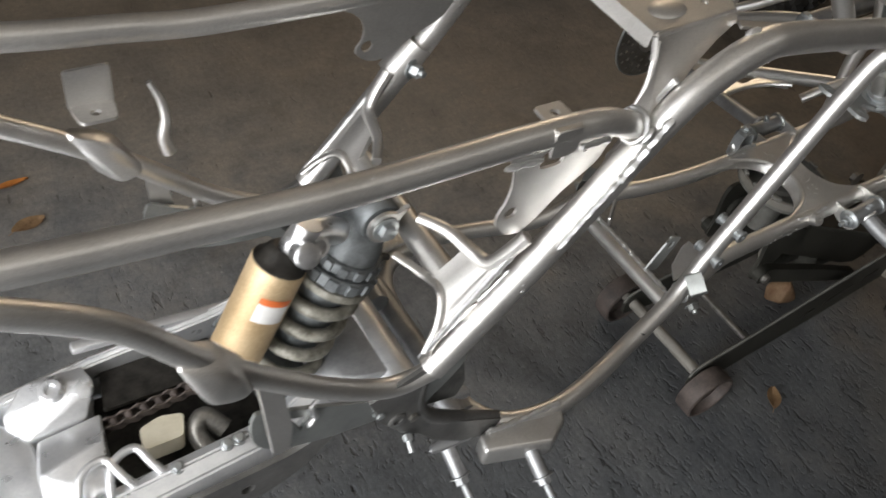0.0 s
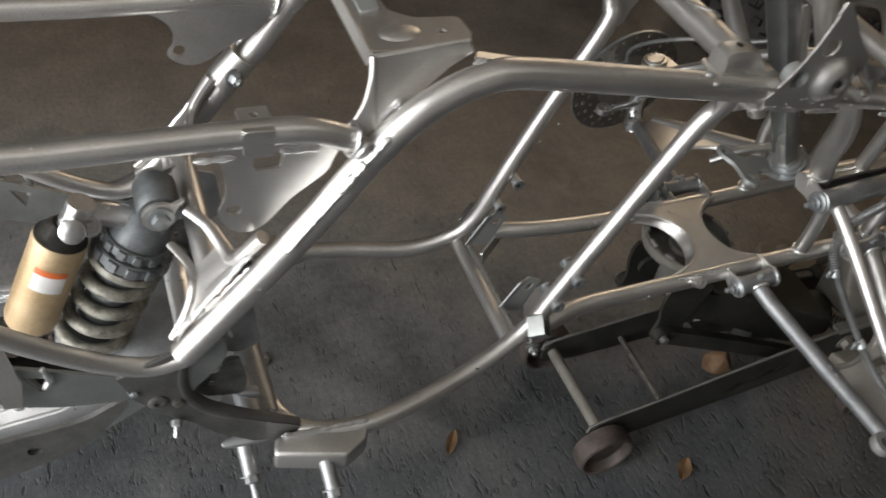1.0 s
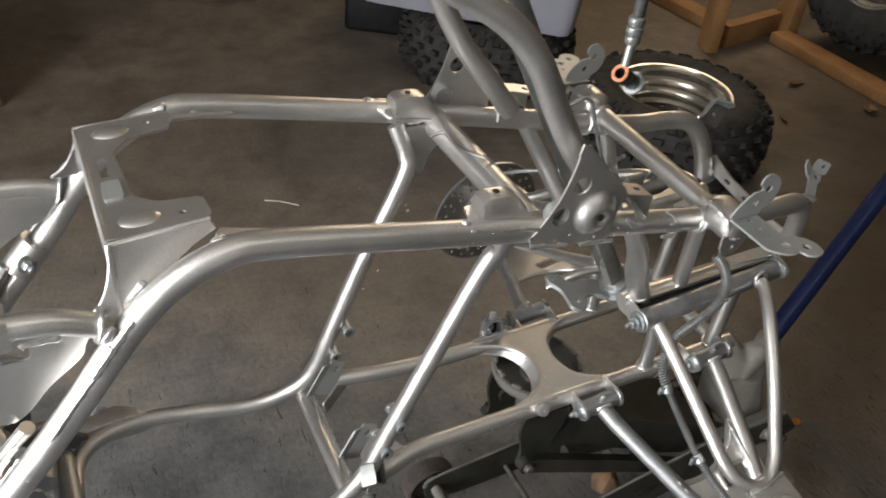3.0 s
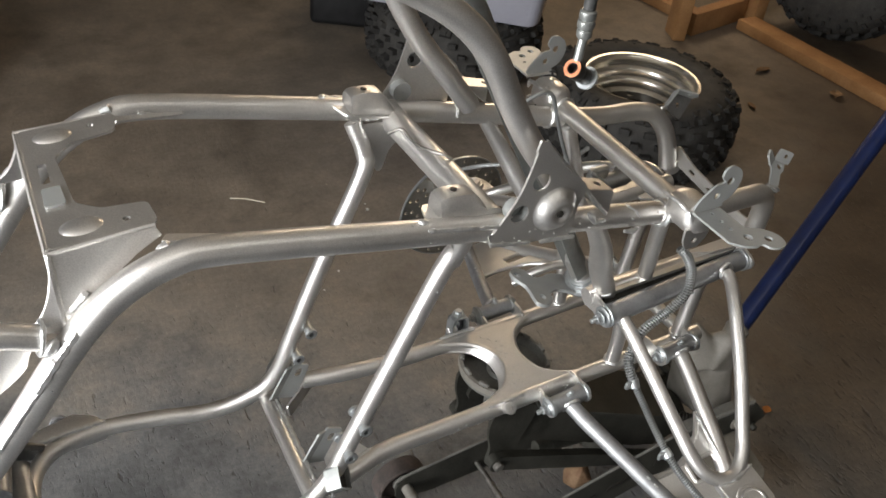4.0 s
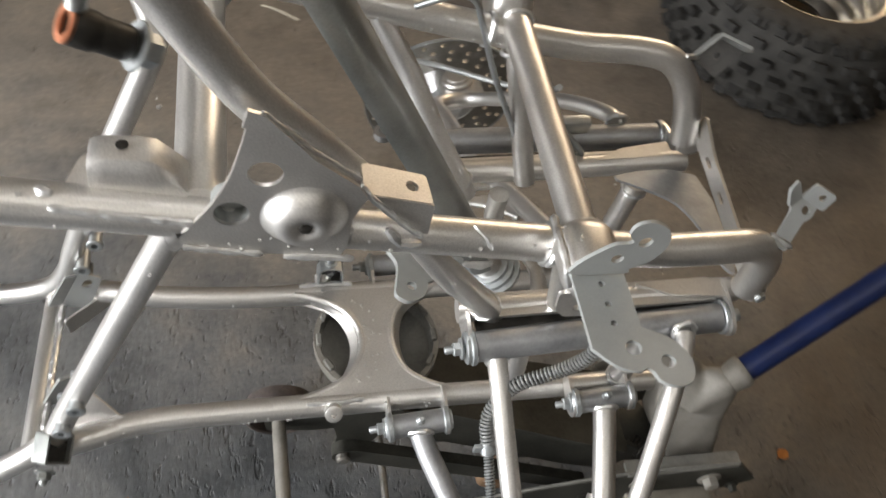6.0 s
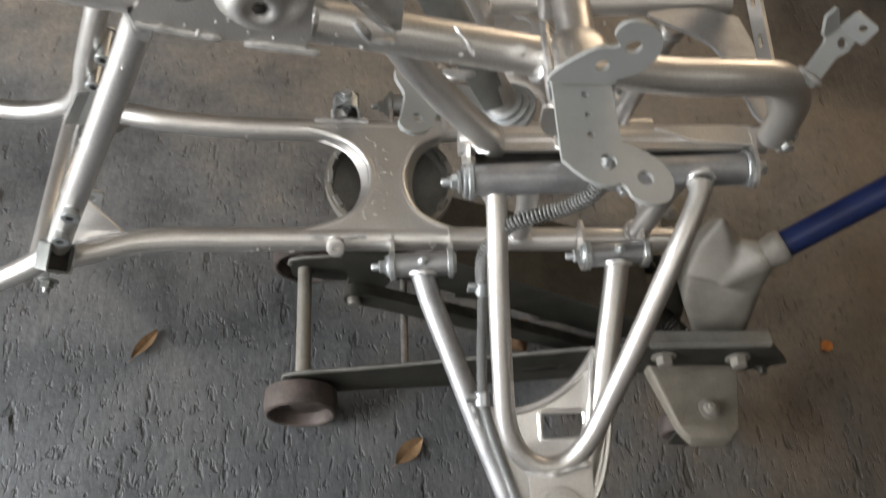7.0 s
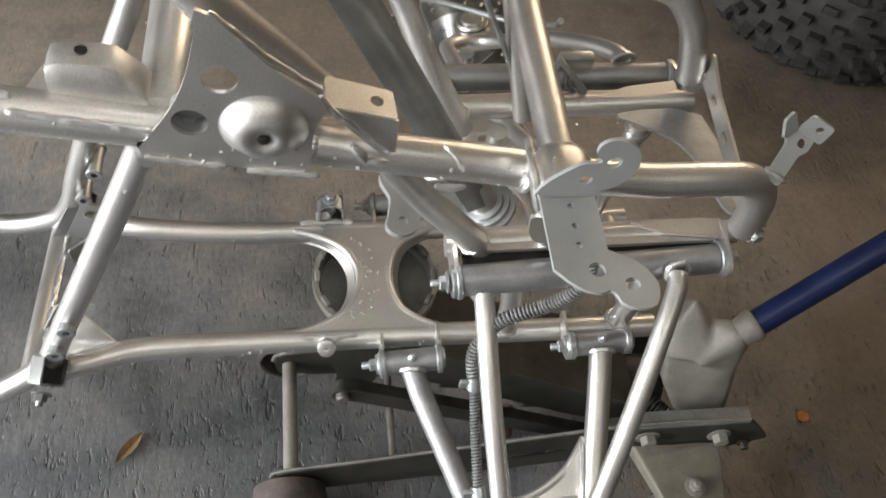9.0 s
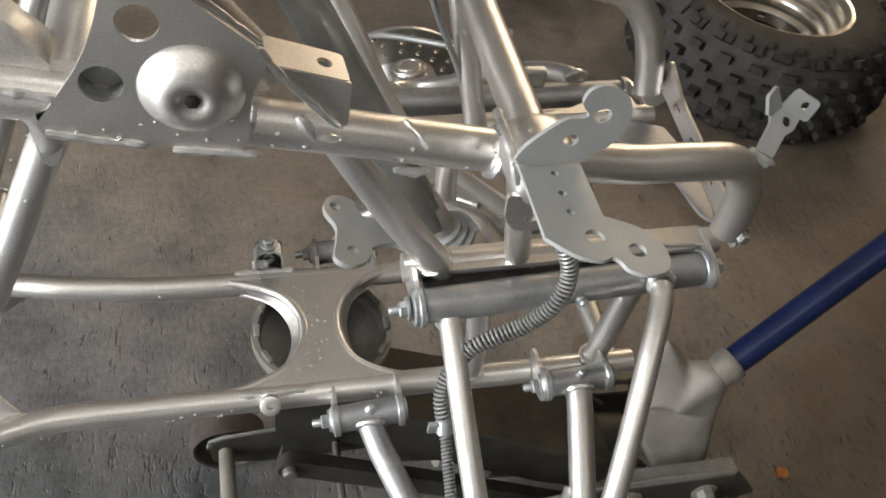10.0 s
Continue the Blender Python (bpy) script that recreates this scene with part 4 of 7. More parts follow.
def rear_tray():
    """The folded seat bracket across the rails: a bridge with two raised ends."""
    bm = bmesh.new()
    top = rounded_outline([(-0.277, -0.094), (-0.200, -0.096), (-0.192, -0.090), (-0.194, -0.062), (-0.230, -0.056), (-0.248, -0.040), (-0.252, 0.038), (-0.236, 0.056), (-0.196, 0.062), (-0.190, 0.088), (-0.196, 0.096), (-0.277, 0.094)], 0.006)
    slot = rounded_outline([(-0.268, -0.002), (-0.261, -0.002), (-0.261, 0.030), (-0.268, 0.030)], 0.002)
    slot2 = rounded_outline([(-0.271, -0.040), (-0.254, -0.040), (-0.255, -0.012), (-0.270, -0.012)], 0.003)
    plate(bm, top, 0.0026, basis((0, 0, 0.828), (1, 0, 0.075), (0, 1, 0)), [ring_pts((-0.2145, -0.079), 0.0032, 12), ring_pts((-0.2145, 0.079), 0.0032, 12), slot])
    part("seat_bridge", bm, SILVER, frame_thing, "folded seat bridge plate across the rails")
    bm = bmesh.new()
    plate(bm, slot2, 0.0022, basis((0, 0, 0.8305), (1, 0, 0.075), (0, 1, 0)))
    part("bridge_pad", bm, BRACKET, frame_thing)
    bm = bmesh.new()
    plate(bm, rounded_outline([(-0.094, -0.014), (0.094, -0.014), (0.094, 0.0), (-0.094, 0.0)], 0.003), 0.0026, basis((-0.2775, 0, 0.8085), (0, 1, 0), (0.1, 0, 1)))
    part("bridge_lip", bm, SILVER, frame_thing)
    part("bridge_fold", tube([(-0.2765, -0.093, 0.8062), (-0.2765, 0.093, 0.8062)], 0.0026, 8), SILVER, frame_thing)
    for s in (1, -1):
        wall = [(-0.2765, 0.806), (-0.196, 0.8125), (-0.1915, 0.804), (-0.2125, 0.7935), (-0.235, 0.778), (-0.258, 0.757), (-0.2765, 0.741)]
        lean = lambda x, z: my((x, -0.0945 - (0.8115 - z) * 0.36, z), s)
        part("bridge_side", sheet([lean(x, z) for x, z in wall]), SILVER, frame_thing)
        part("bridge_fold", tube([lean(-0.277, 0.8065), lean(-0.195, 0.8128)], 0.0024, 8), SILVER, frame_thing)
        part("bridge_fold", tube([lean(-0.277, 0.8065), lean(-0.277, 0.748)], 0.0030, 8), SILVER, frame_thing)
        edge = catmull([lean(-0.2775, 0.805), lean(-0.2785, 0.790), lean(-0.284, 0.772), my((-0.293, -0.112, 0.757), s), my((-0.305, -0.112, 0.748), s)], 5)
        part("bridge_gusset", sheet([lean(-0.2775, 0.744), edge[-1]] + edge[::-1][1:], 0.0024), SILVER, frame_thing)
        part("bridge_edge", tube(edge, 0.0017, 8), SILVER, frame_thing)
        lump = lathe(bmesh.new(), [(0.016, 0), (0.014, 0.0022), (0.010, 0.0042), (0.004, 0.0050)], pose(-0.248, -0.074 * s, 0.8088, 0, -4, 0) @ Matrix.Diagonal((1.2, 0.85, 1, 1)), 24)
        part("pressed_lump", lump, SILVER, frame_thing, angle=70)
        part("weld_bead", bead([(-0.262, -0.117 * s, 0.755), (-0.235, -0.118 * s, 0.778), (-0.21, -0.119 * s, 0.793)], 0.003, 80), WELD, frame_thing)
        part("weld_bead", bead([(-0.20, -0.118 * s, 0.8045), (-0.188, -0.118 * s, 0.808)], 0.0048, 81), WELD, frame_thing)
        bm = bmesh.new()
        plate(bm, rounded_outline([(-0.196, -0.106), (-0.124, -0.114), (-0.122, -0.108), (-0.190, -0.097)], 0.002), 0.0025, basis((0, 0, 0.776), (1, 0, -0.14), (0, s, 0)))
        part("rail_strip", bm, SILVER, frame_thing)
        part("weld_bead", bead([(-0.165, -0.111 * s, 0.799), (-0.152, -0.112 * s, 0.797)], 0.003, 82), WELD, frame_thing)


rear_tray()


def rear_side(s):
    """Brackets on the subframe and the plates at the foot of the main tubes."""
    # saddle tab over the subframe rail
    bm = bmesh.new()
    dz = -0.001 if s > 0 else -0.026
    m = basis((-0.372, -0.112 * s, 0.772 + dz), (1, 0, 0), (0, s, 0))
    plate(bm, rounded_outline([(-0.012, -0.018), (0.012, -0.018), (0.012, 0.012), (-0.012, 0.012)], 0.003), 0.0026, m, [ring_pts((0.0, 0.002), 0.0036, 12)])
    plate(bm, rounded_outline([(-0.012, -0.024), (0.012, -0.024), (0.012, 0.000), (-0.012, 0.000)], 0.003), 0.0026, basis((-0.372, -0.1295 * s, 0.7725 + dz), (1, 0, 0), (0, 0, 1)))
    part("saddle_tab", bm, SILVER, frame_thing, "folded tab straddling the subframe rail")
    # the web under the rail, with a rounded cut-out
    bm = bmesh.new()
    web = [(-0.418, 0.757), (-0.35, 0.759), (-0.302, 0.748), (-0.308, 0.722), (-0.3144, 0.708), (-0.3416, 0.685), (-0.36, 0.663), (-0.374, 0.6534), (-0.388, 0.656), (-0.400, 0.671), (-0.400, 0.683), (-0.3955, 0.694), (-0.3945, 0.712), (-0.3985, 0.73), (-0.408, 0.745)]
    slot = rounded_outline([(-0.3735, 0.7195), (-0.3505, 0.7195), (-0.3495, 0.7355), (-0.3725, 0.7365)], 0.005)
    web = [(x, z) if s > 0 else (x - 0.006, 0.731 - (0.757 - z) * 0.60) for x, z in web]
    plate(bm, smooth_outline(web, 3), 0.0026, basis((0, -0.112 * s, 0), (1, 0, 0), (0, 0, 1)), ([slot] if s > 0 else []) + [ring_pts((-0.3885, 0.680) if s > 0 else (-0.3960, 0.6862), 0.0058)])
    part("subframe_web", bm, SILVER, frame_thing, "pressed web plate under the subframe rail")
    part("weld_bead", bead([(-0.42, -0.1265 * s, 0.748 + dz), (-0.39, -0.130 * s, 0.7505 + dz)], 0.0028, 90), WELD, frame_thing)
    part("weld_bead", bead([(-0.355, -0.130 * s, 0.751 + dz), (-0.325, -0.128 * s, 0.749 + dz)], 0.003, 91), WELD, frame_thing)
    # the lower plate at the swingarm pivot
    bm = bmesh.new()
    low = smooth_outline([(-0.602, 0.552), (-0.575, 0.540), (-0.550, 0.528), (-0.5035, 0.505), (-0.475, 0.497), (-0.452, 0.496), (-0.428, 0.525), (-0.410, 0.545), (-0.400, 0.508), (-0.418, 0.478), (-0.434, 0.458), (-0.437, 0.420), (-0.452, 0.418), (-0.464, 0.436), (-0.481, 0.463), (-0.504, 0.467), (-0.545, 0.474), (-0.585, 0.490), (-0.604, 0.515)], 3)
    plate(bm, low, 0.004, basis((0, -0.122 * s, 0), (1, 0, 0), (0, 0, 1)), [ring_pts((-0.462, 0.470), 0.006), [(-0.574, 0.528), (-0.554, 0.520), (-0.562, 0.503)]])
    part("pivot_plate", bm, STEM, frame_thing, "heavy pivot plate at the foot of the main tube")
    part("bolt", hexbolt(bmesh.new(), (-0.449, -0.125 * s, 0.452), (0, -s, 0), 0.0055, 0.005), STEEL, frame_thing)
    part("bolt", hexbolt(bmesh.new(), (-0.487, -0.125 * s, 0.479), (0, -s, 0), 0.0040, 0.004), ZINC, frame_thing)
    # welded lump and hanging tab on the subframe support
    bm = hull(bmesh.new(), [my(p, s) for p in ((-0.658, -0.134, 0.652), (-0.662, -0.106, 0.662), (-0.606, -0.136, 0.596), (-0.600, -0.106, 0.606), (-0.640, -0.142, 0.618), (-0.622, -0.110, 0.594), (-0.628, -0.106, 0.646), (-0.622, -0.136, 0.638), (-0.640, -0.130, 0.600))], 0.009)
    part("gusset_lump", bm, SILVER, frame_thing, angle=35)
    part("drop_tab", sheet(side_path([(-0.602, -0.124, 0.596), (-0.582, -0.124, 0.580), (-0.574, -0.130, 0.528), (-0.578, -0.136, 0.502), (-0.592, -0.136, 0.506), (-0.596, -0.128, 0.540)], s), 0.004), SILVER, frame_thing, "bent tab dropping from the subframe support")
    part("weld_bead", bead(side_path([(-0.556, -0.127, 0.540), (-0.552, -0.128, 0.522), (-0.558, -0.128, 0.512)], s), 0.003, 93), WELD, frame_thing)
    # footrest mount
    bm = hull(bmesh.new(), [my((x, y, z), s) for x, y in ((-0.354, -0.130), (-0.250, -0.137), (-0.258, -0.158), (-0.286, -0.174), (-0.360, -0.152)) for z in (0.354, 0.324)], 0.005)
    part("footrest_mount", bm, SILVER, frame_thing, "boxed footrest mount")
    for x, k in ((-0.386, 0.0), (-0.306, 0.040)):
        a, b = my((x, -0.118 - k, 0.340), s), my((x + 0.002, -0.150 - k, 0.322), s)
        bm = tube([a, b], 0.0085, 16)
        hexbolt(bm, b, b - a, 0.0080, 0.008, 0.022)
        part("footrest_stud", bm, DULL_SILVER, frame_thing)
    part("weld_bead", bead([(-0.348, -0.133 * s, 0.3555), (-0.310, -0.137 * s, 0.3570), (-0.250, -0.139 * s, 0.359)], 0.0036, 92), WELD, frame_thing)
    # the lower half of the pivot plate, with a thick rolled rim round its notch
    notch = [(-0.426, 0.529), (-0.442, 0.501), (-0.441, 0.460), (-0.424, 0.428), (-0.395, 0.404), (-0.354, 0.378), (-0.326, 0.361)]
    bm = bmesh.new()
    plate(bm, [(-0.449, 0.527), (-0.500, 0.505), (-0.487, 0.468), (-0.463, 0.436), (-0.435, 0.410), (-0.413, 0.382), (-0.376, 0.353), (-0.335, 0.340)] + notch[::-1], 0.004, basis((0, -0.1265 * s, 0), (1, 0, 0), (0, 0, 1)), [ring_pts((-0.467, 0.458), 0.0042)])
    # silver steel, darkened here for the shade below the main tube
    part("pivot_plate", bm, DULL_SHADED_GREY, frame_thing, "lower half of the pivot plate, its shade put into the grey")
    part("notch_rim", tube(catmull([(x, -0.122 * s, z) for x, z in notch], 5), lambda t: 0.0078 - 0.0034 * max(0.0, t - 0.6) / 0.4, 14, flat=0.8), DULL_SHADED_GREY, frame_thing, "thick rolled rim of the pivot notch")
    part("washer", lathe(bmesh.new(), [(0.0045, 0.0), (0.0045, 0.0018), (0.0085, 0.0018), (0.0095, 0.0010), (0.0095, -0.001)], axis((-0.467, -0.1285 * s, 0.458), (0, -s, 0)), 24), DULL_SHADED_GREY, frame_thing)
    part("bolt", hexbolt(bmesh.new(), (-0.452, -0.1285 * s, 0.424), (-0.2, -s, -0.3), 0.0050, 0.006, 0.012, washer=False), ZINC, frame_thing)
    # the inner bracket behind the notch
    bm = bmesh.new()
    plate(bm, rounded_outline([(-0.432, 0.488), (-0.422, 0.508), (-0.392, 0.548), (-0.370, 0.540), (-0.362, 0.480), (-0.384, 0.470)], 0.006), 0.003, basis((0, -0.095 * s, 0), (1, 0, 0), (0, 0, 1)), [smooth_outline([(-0.3945, 0.512), (-0.3910, 0.505), (-0.3895, 0.495), (-0.3915, 0.492), (-0.3955, 0.500)], 2)])
    part("inner_bracket", bm, DULL_SILVER, frame_thing, "dull slotted bracket inside the pivot notch")
    # inner casting, its colour deepened for the shade in the notch
    bm = bmesh.new()
    plate(bm, rounded_outline([(-0.440, 0.476), (-0.386, 0.478), (-0.378, 0.440), (-0.384, 0.418), (-0.420, 0.426), (-0.438, 0.446)], 0.006), 0.005, basis((0, -0.108 * s, 0), (1, 0, 0), (0, 0, 1)), [ring_pts((-0.4140, 0.4455), 0.0042, 14)])
    part("inner_bracket", bm, SHADED_CAST, frame_thing)
    part("weld_bead", bead(side_path([(-0.437, -0.112, 0.474), (-0.420, -0.1125, 0.477), (-0.404, -0.112, 0.476)], s), 0.0040, 96), WELD, frame_thing)
    part("weld_bead", bead(side_path([(-0.432, -0.1115, 0.466), (-0.406, -0.112, 0.469)], s), 0.0026, 97), WELD, frame_thing)
    part("lug", hull(bmesh.new(), [my(p, s) for p in ((-0.392, -0.098, 0.420), (-0.366, -0.100, 0.418), (-0.392, -0.112, 0.420), (-0.366, -0.114, 0.416), (-0.390, -0.100, 0.405), (-0.368, -0.112, 0.402))], 0.003), DULL_SILVER, frame_thing)
    part("pedal_sleeve", tube(side_path([(-0.379, -0.052, 0.376), (-0.374, -0.110, 0.372)], s), 0.0128, 20), DULL_SILVER, frame_thing, "pale sleeve beside the cross pipe")
    part("pedal_bracket", hull(bmesh.new(), [my(p, s) for p in ((-0.412, -0.118, 0.352), (-0.352, -0.112, 0.356), (-0.410, -0.128, 0.348), (-0.360, -0.130, 0.350), (-0.400, -0.120, 0.336), (-0.356, -0.124, 0.334))], 0.003), DULL_SILVER, frame_thing)

for s in (1, -1):
    rear_side(s)

# clamp and nut on the main tube, shock hanger across the tubes
bm = tube([(-0.332, 0.124, 0.668), (-0.356, 0.124, 0.637)], 0.0165, 18)
part("tube_clamp", bm, SILVER, frame_thing)
part("bolt", hexbolt(bmesh.new(), (-0.345, 0.108, 0.652), (0.3, -1, 0.1), 0.0068, 0.009, 0.006), ZINC, frame_thing)
part("shock_cross_tube", tube([(-0.405, -0.122, 0.575), (-0.405, 0.122, 0.575)], 0.0125, 16), SILVER, frame_thing)
for s, e in ((1, -0.0215), (-1, -0.0285)):
    eye = [(-0.4392 + 0.017 * math.cos(a), e, 0.5967 + 0.017 * math.sin(a)) for a in (0.9 + 0.42 * k for k in range(10))]
    rim = [(-0.366, -0.117, 0.648), (-0.380, -0.113, 0.629), (-0.389, -0.106, 0.615), (-0.394, -0.088, 0.613), (-0.403, -0.062, 0.617), (-0.417, -0.038, 0.6155)]
    arc = [(-0.434, -0.036, 0.574), (-0.421, -0.066, 0.572), (-0.4215, -0.094, 0.580), (-0.431, -0.112, 0.563), (-0.447, -0.122, 0.540)]
    rim, arc, eye = [side_path(q, s) for q in (rim, arc, eye)]
    wall = catmull(rim, 4)
    low = catmull(arc, 4)
    bm = bmesh.new()
    n = len(wall)
    for k in range(int(n * 0.62)):
        j0, j1 = (len(low) - 1) * (n - 1 - k) // (n - 1), (len(low) - 1) * (n - 2 - k) // (n - 1)
        q = [bm.verts.new(p) for p in (wall[k], wall[k + 1], low[j1], low[j0])]
        bm.faces.new(q if j0 != j1 else q[:3])
    bmesh.ops.remove_doubles(bm, verts=bm.verts, dist=0.0002)
    ext = bmesh.ops.extrude_face_region(bm, geom=list(bm.faces))["geom"]
    bmesh.ops.translate(bm, verts=[g for g in ext if isinstance(g, bmesh.types.BMVert)], vec=(0.003, 0.001 * s, -0.003))
    part("shock_hanger", bm, SILVER, frame_thing, "pressed hanger plate from the main tube to the shock eye")
    part("rolled_edge", tube(wall, lambda t: 0.0085 - 0.0032 * t, 10, flat=0.8), SILVER, frame_thing)
    part("rolled_edge", tube(low, 0.0048, 10, flat=0.7), SILVER, frame_thing)
    part("hanger_ear", sheet(eye + [wall[-1]], 0.004), SILVER, frame_thing)
    part("weld_bead", bead(side_path([(-0.366, -0.118, 0.648), (-0.392, -0.1185, 0.612), (-0.42, -0.119, 0.575), (-0.448, -0.122, 0.542)], s), 0.0032, 85), WELD, frame_thing)
    # hole drawn as a black disc, its shade in the colour
    part("drain_hole_black", lathe(bmesh.new(), [(0.0052, 0), (0.0052, 0.0012), (0.0045, 0.0013)], axis(my((-0.3935, -0.106, 0.6055), s), my((-0.6, 0.35, 0.7), s)), 14), GREASE_SHADE, frame_thing)


def strut_details(s):
    """Threaded bosses, pads and the bolted sleeve at the foot of each strut."""
    for p in ((0.0, -0.0855, 0.482), (-0.017, -0.0855, 0.444)):
        for side in (1, -1):
            bm = lathe(bmesh.new(), [(0.0062, 0), (0.0062, 0.0150), (0.0078, 0.0155), (0.0078, 0.0178), (0.0070, 0.0185), (0.0034, 0.0185), (0.0032, 0.010)], axis(my(p, s), (0, -side, 0)), 16)
            part("threaded_boss", bm, ZINC, frame_thing)
    bm = bmesh.new()
    m = basis((-0.0185, -0.032, 0.393) if s > 0 else (-0.022, 0.072, 0.407), (0.42, 0.0, 0.91), (0.91, 0.0, -0.42))
    plate(bm, rounded_outline([(-0.032, -0.012), (0.027, -0.012), (0.027, 0.010), (-0.028, 0.014)], 0.004), 0.0026, m, [smooth_outline([(0.007, -0.003), (0.013, -0.0045), (0.019, -0.002), (0.019, 0.003), (0.013, 0.005), (0.007, 0.003)], 3)])
    fold = m @ V((0, -0.012, 0))
    plate(bm, rounded_outline([(-0.032, 0.0), (0.022, 0.0), (0.020, 0.012), (-0.032, 0.014)], 0.002), 0.0024, basis(fold, (0.42, 0.0, 0.91), (-0.86, -0.42, 0.30)))
    part("mount_pad", bm, BRACKET, frame_thing, "drilled grey mounting pad")
    bm = bmesh.new()
    m = basis(my((-0.031, -0.098, 0.4085), s), my((0.684, 0.253, -0.686), s), my((0.15, 0.87, 0.47), s))
    plate(bm, rounded_outline([(-0.0125, -0.0135), (0.0125, -0.0135), (0.0125, 0.0135), (-0.0125, 0.0135)], 0.003), 0.020, m, [rounded_outline([(-0.0106, -0.0116), (0.0106, -0.0116), (0.0106, 0.0116), (-0.0106, 0.0116)], 0.002)])
    hexbolt(bm, my((-0.040, -0.110, 0.388), s), my((-0.1, -0.85, -0.2), s), 0.006, 0.006, 0.005)
    # black box drawn for the shaded inside of the open sleeve
    back = bmesh.new()
    box(back, (0.0210, 0.0230, 0.010), m @ pose(0, 0, -0.001))
    part("sleeve_shade", back, GREASE_SHADE, frame_thing)
    part("bolted_sleeve", bm, STEM, frame_thing)
    part("rail_boss", lathe(bmesh.new(), [(0.0068, -0.018), (0.0085, -0.016), (0.0085, 0.003), (0.0062, 0.004), (0.003, 0.004), (0.0028, 0.0)], axis(my((0.215, -0.080, 0.406), s), (-0.05, -0.75 * s, 0.6)), 16), SILVER, frame_thing)
    part("weld_bead", bead(side_path([(0.190, -0.069, 0.406), (0.225, -0.070, 0.408), (0.245, -0.068, 0.409)], s), 0.0028, 95), WELD, frame_thing)
    if s > 0:
        bm = sheet([(0.028, -0.071, 0.398), (-0.006, -0.049, 0.425), (-0.016, -0.050, 0.420), (-0.032, -0.060, 0.402), (-0.032, -0.080, 0.390)], 0.0026)
        part("weld_bead", bead([(-0.026, -0.077, 0.396), (0.0, -0.0725, 0.4005), (0.027, -0.068, 0.402)], 0.0026, 98), WELD, frame_thing)
    else:
        bm = bmesh.new()
        plate(bm, rounded_outline([(0.0, -0.010), (0.070, -0.010), (0.070, 0.008), (0.0, 0.008)], 0.003), 0.003, basis((0.014, 0.092, 0.385), (-0.053, -0.044, -0.006), (0, 0.25, 1)))
    part("gusset", bm, SILVER, frame_thing)
    # black disc laid on for the dark of a drain hole
    part("drain_hole_black", lathe(bmesh.new(), [(0.0028, 0), (0.0028, 0.0012), (0.0022, 0.0013)], axis(my((-0.108, -0.1085, 0.3665), s), (0.1, -0.2 * s, 1)), 12), GREASE_SHADE, frame_thing)
    # clevis plates for the lower arm
    for x in (0.268, 0.322, 0.444, 0.498):
        bm = bmesh.new()
        plate(bm, smooth_outline([(-0.062, 0.004), (-0.083, 0.006), (-0.106, 0.004), (-0.108, -0.010), (-0.095, -0.018), (-0.075, -0.012), (-0.062, -0.006)], 3), 0.003, basis((x, 0, 0.408 + (x - 0.295) * 0.16), (0, s, 0), (0, 0, 1)))
        part("arm_clevis", bm, SILVER, frame_thing)
    # clevis plates for the upper arm
    for x, d in ((0.318, 0.004), (0.548, -0.003)):
        bm = bmesh.new()
        x += 0.0 if s > 0 else 0.006
        plate(bm, smooth_outline([(-0.058, 0.012), (-0.080, 0.015), (-0.106, 0.008), (-0.109, -0.004), (-0.098, -0.013), (-0.078, -0.010), (-0.058, -0.010)], 3), 0.0034, basis((x, 0.0 if s > 0 else 0.032, (0.548 if s > 0 else 0.555) + (x - 0.318) * 0.085), (0, s, 0), (0, 0, 1)), [ring_pts((-0.098, -0.003), 0.004)])
        part("arm_clevis", bm, SILVER, frame_thing)
    bm = bmesh.new()
    plate(bm, rounded_outline([(0.318, -0.056), (0.545, -0.056), (0.545, -0.080), (0.322, -0.080)], 0.008), 0.003, basis((0, 0.0 if s > 0 else 0.022, 0.5385), (1, 0, 0.07), (0, s, 0)))
    shelf = part("top_shelf", bm, SILVER, frame_thing, "folded shelf between pivot and rail")
    # black sheet that paints the shadow between shelf and pivot tube
    bm = bmesh.new()
    plate(bm, rounded_outline([(0.326, -0.070), (0.540, -0.070), (0.540, -0.090), (0.326, -0.090)], 0.004), 0.003, basis((0, 0.0 if s > 0 else 0.022, 0.5300), (1, 0, 0.07), (0, s, 0)))
    part("shelf_shade", bm, GREASE_SHADE, shelf, "black sheet drawn for the shade under the folded shelf")
    bm = bmesh.new()
    plate(bm, rounded_outline([(0.47, -0.060), (0.55, -0.060), (0.55, -0.080), (0.50, -0.074)], 0.003), 0.0025, basis((0, 0.0 if s > 0 else 0.024, 0.540 if s > 0 else 0.544), (1, 0, 0.075), (0, s, 0)))
    part("top_shelf", bm, SILVER, frame_thing)


for s in (1, -1):
    strut_details(s)

# the small U bracket on the far lower rail: an arched sheet, open towards the near side
bm = bmesh.new()
plate(bm, rounded_outline([(-0.0125, -0.006), (0.0125, -0.006), (0.0125, 0.038), (-0.0125, 0.038)], 0.004), 0.0022, basis((0.222, 0.0845, 0.394), (1, 0, 0), (0, 0, 1)), [ring_pts((0, 0.020), 0.0035, 12)])
# the bracket's inside is darkened in colour for its shade
part("u_bracket_back", bm, DULL_SHADED_GREY, frame_thing, "drilled back of the U bracket, its shade in the colour")
arch = [(0.2085, 0.396), (0.2085, 0.425), (0.211, 0.434), (0.2165, 0.4375), (0.2275, 0.4375), (0.233, 0.434), (0.2355, 0.425), (0.2355, 0.396)]
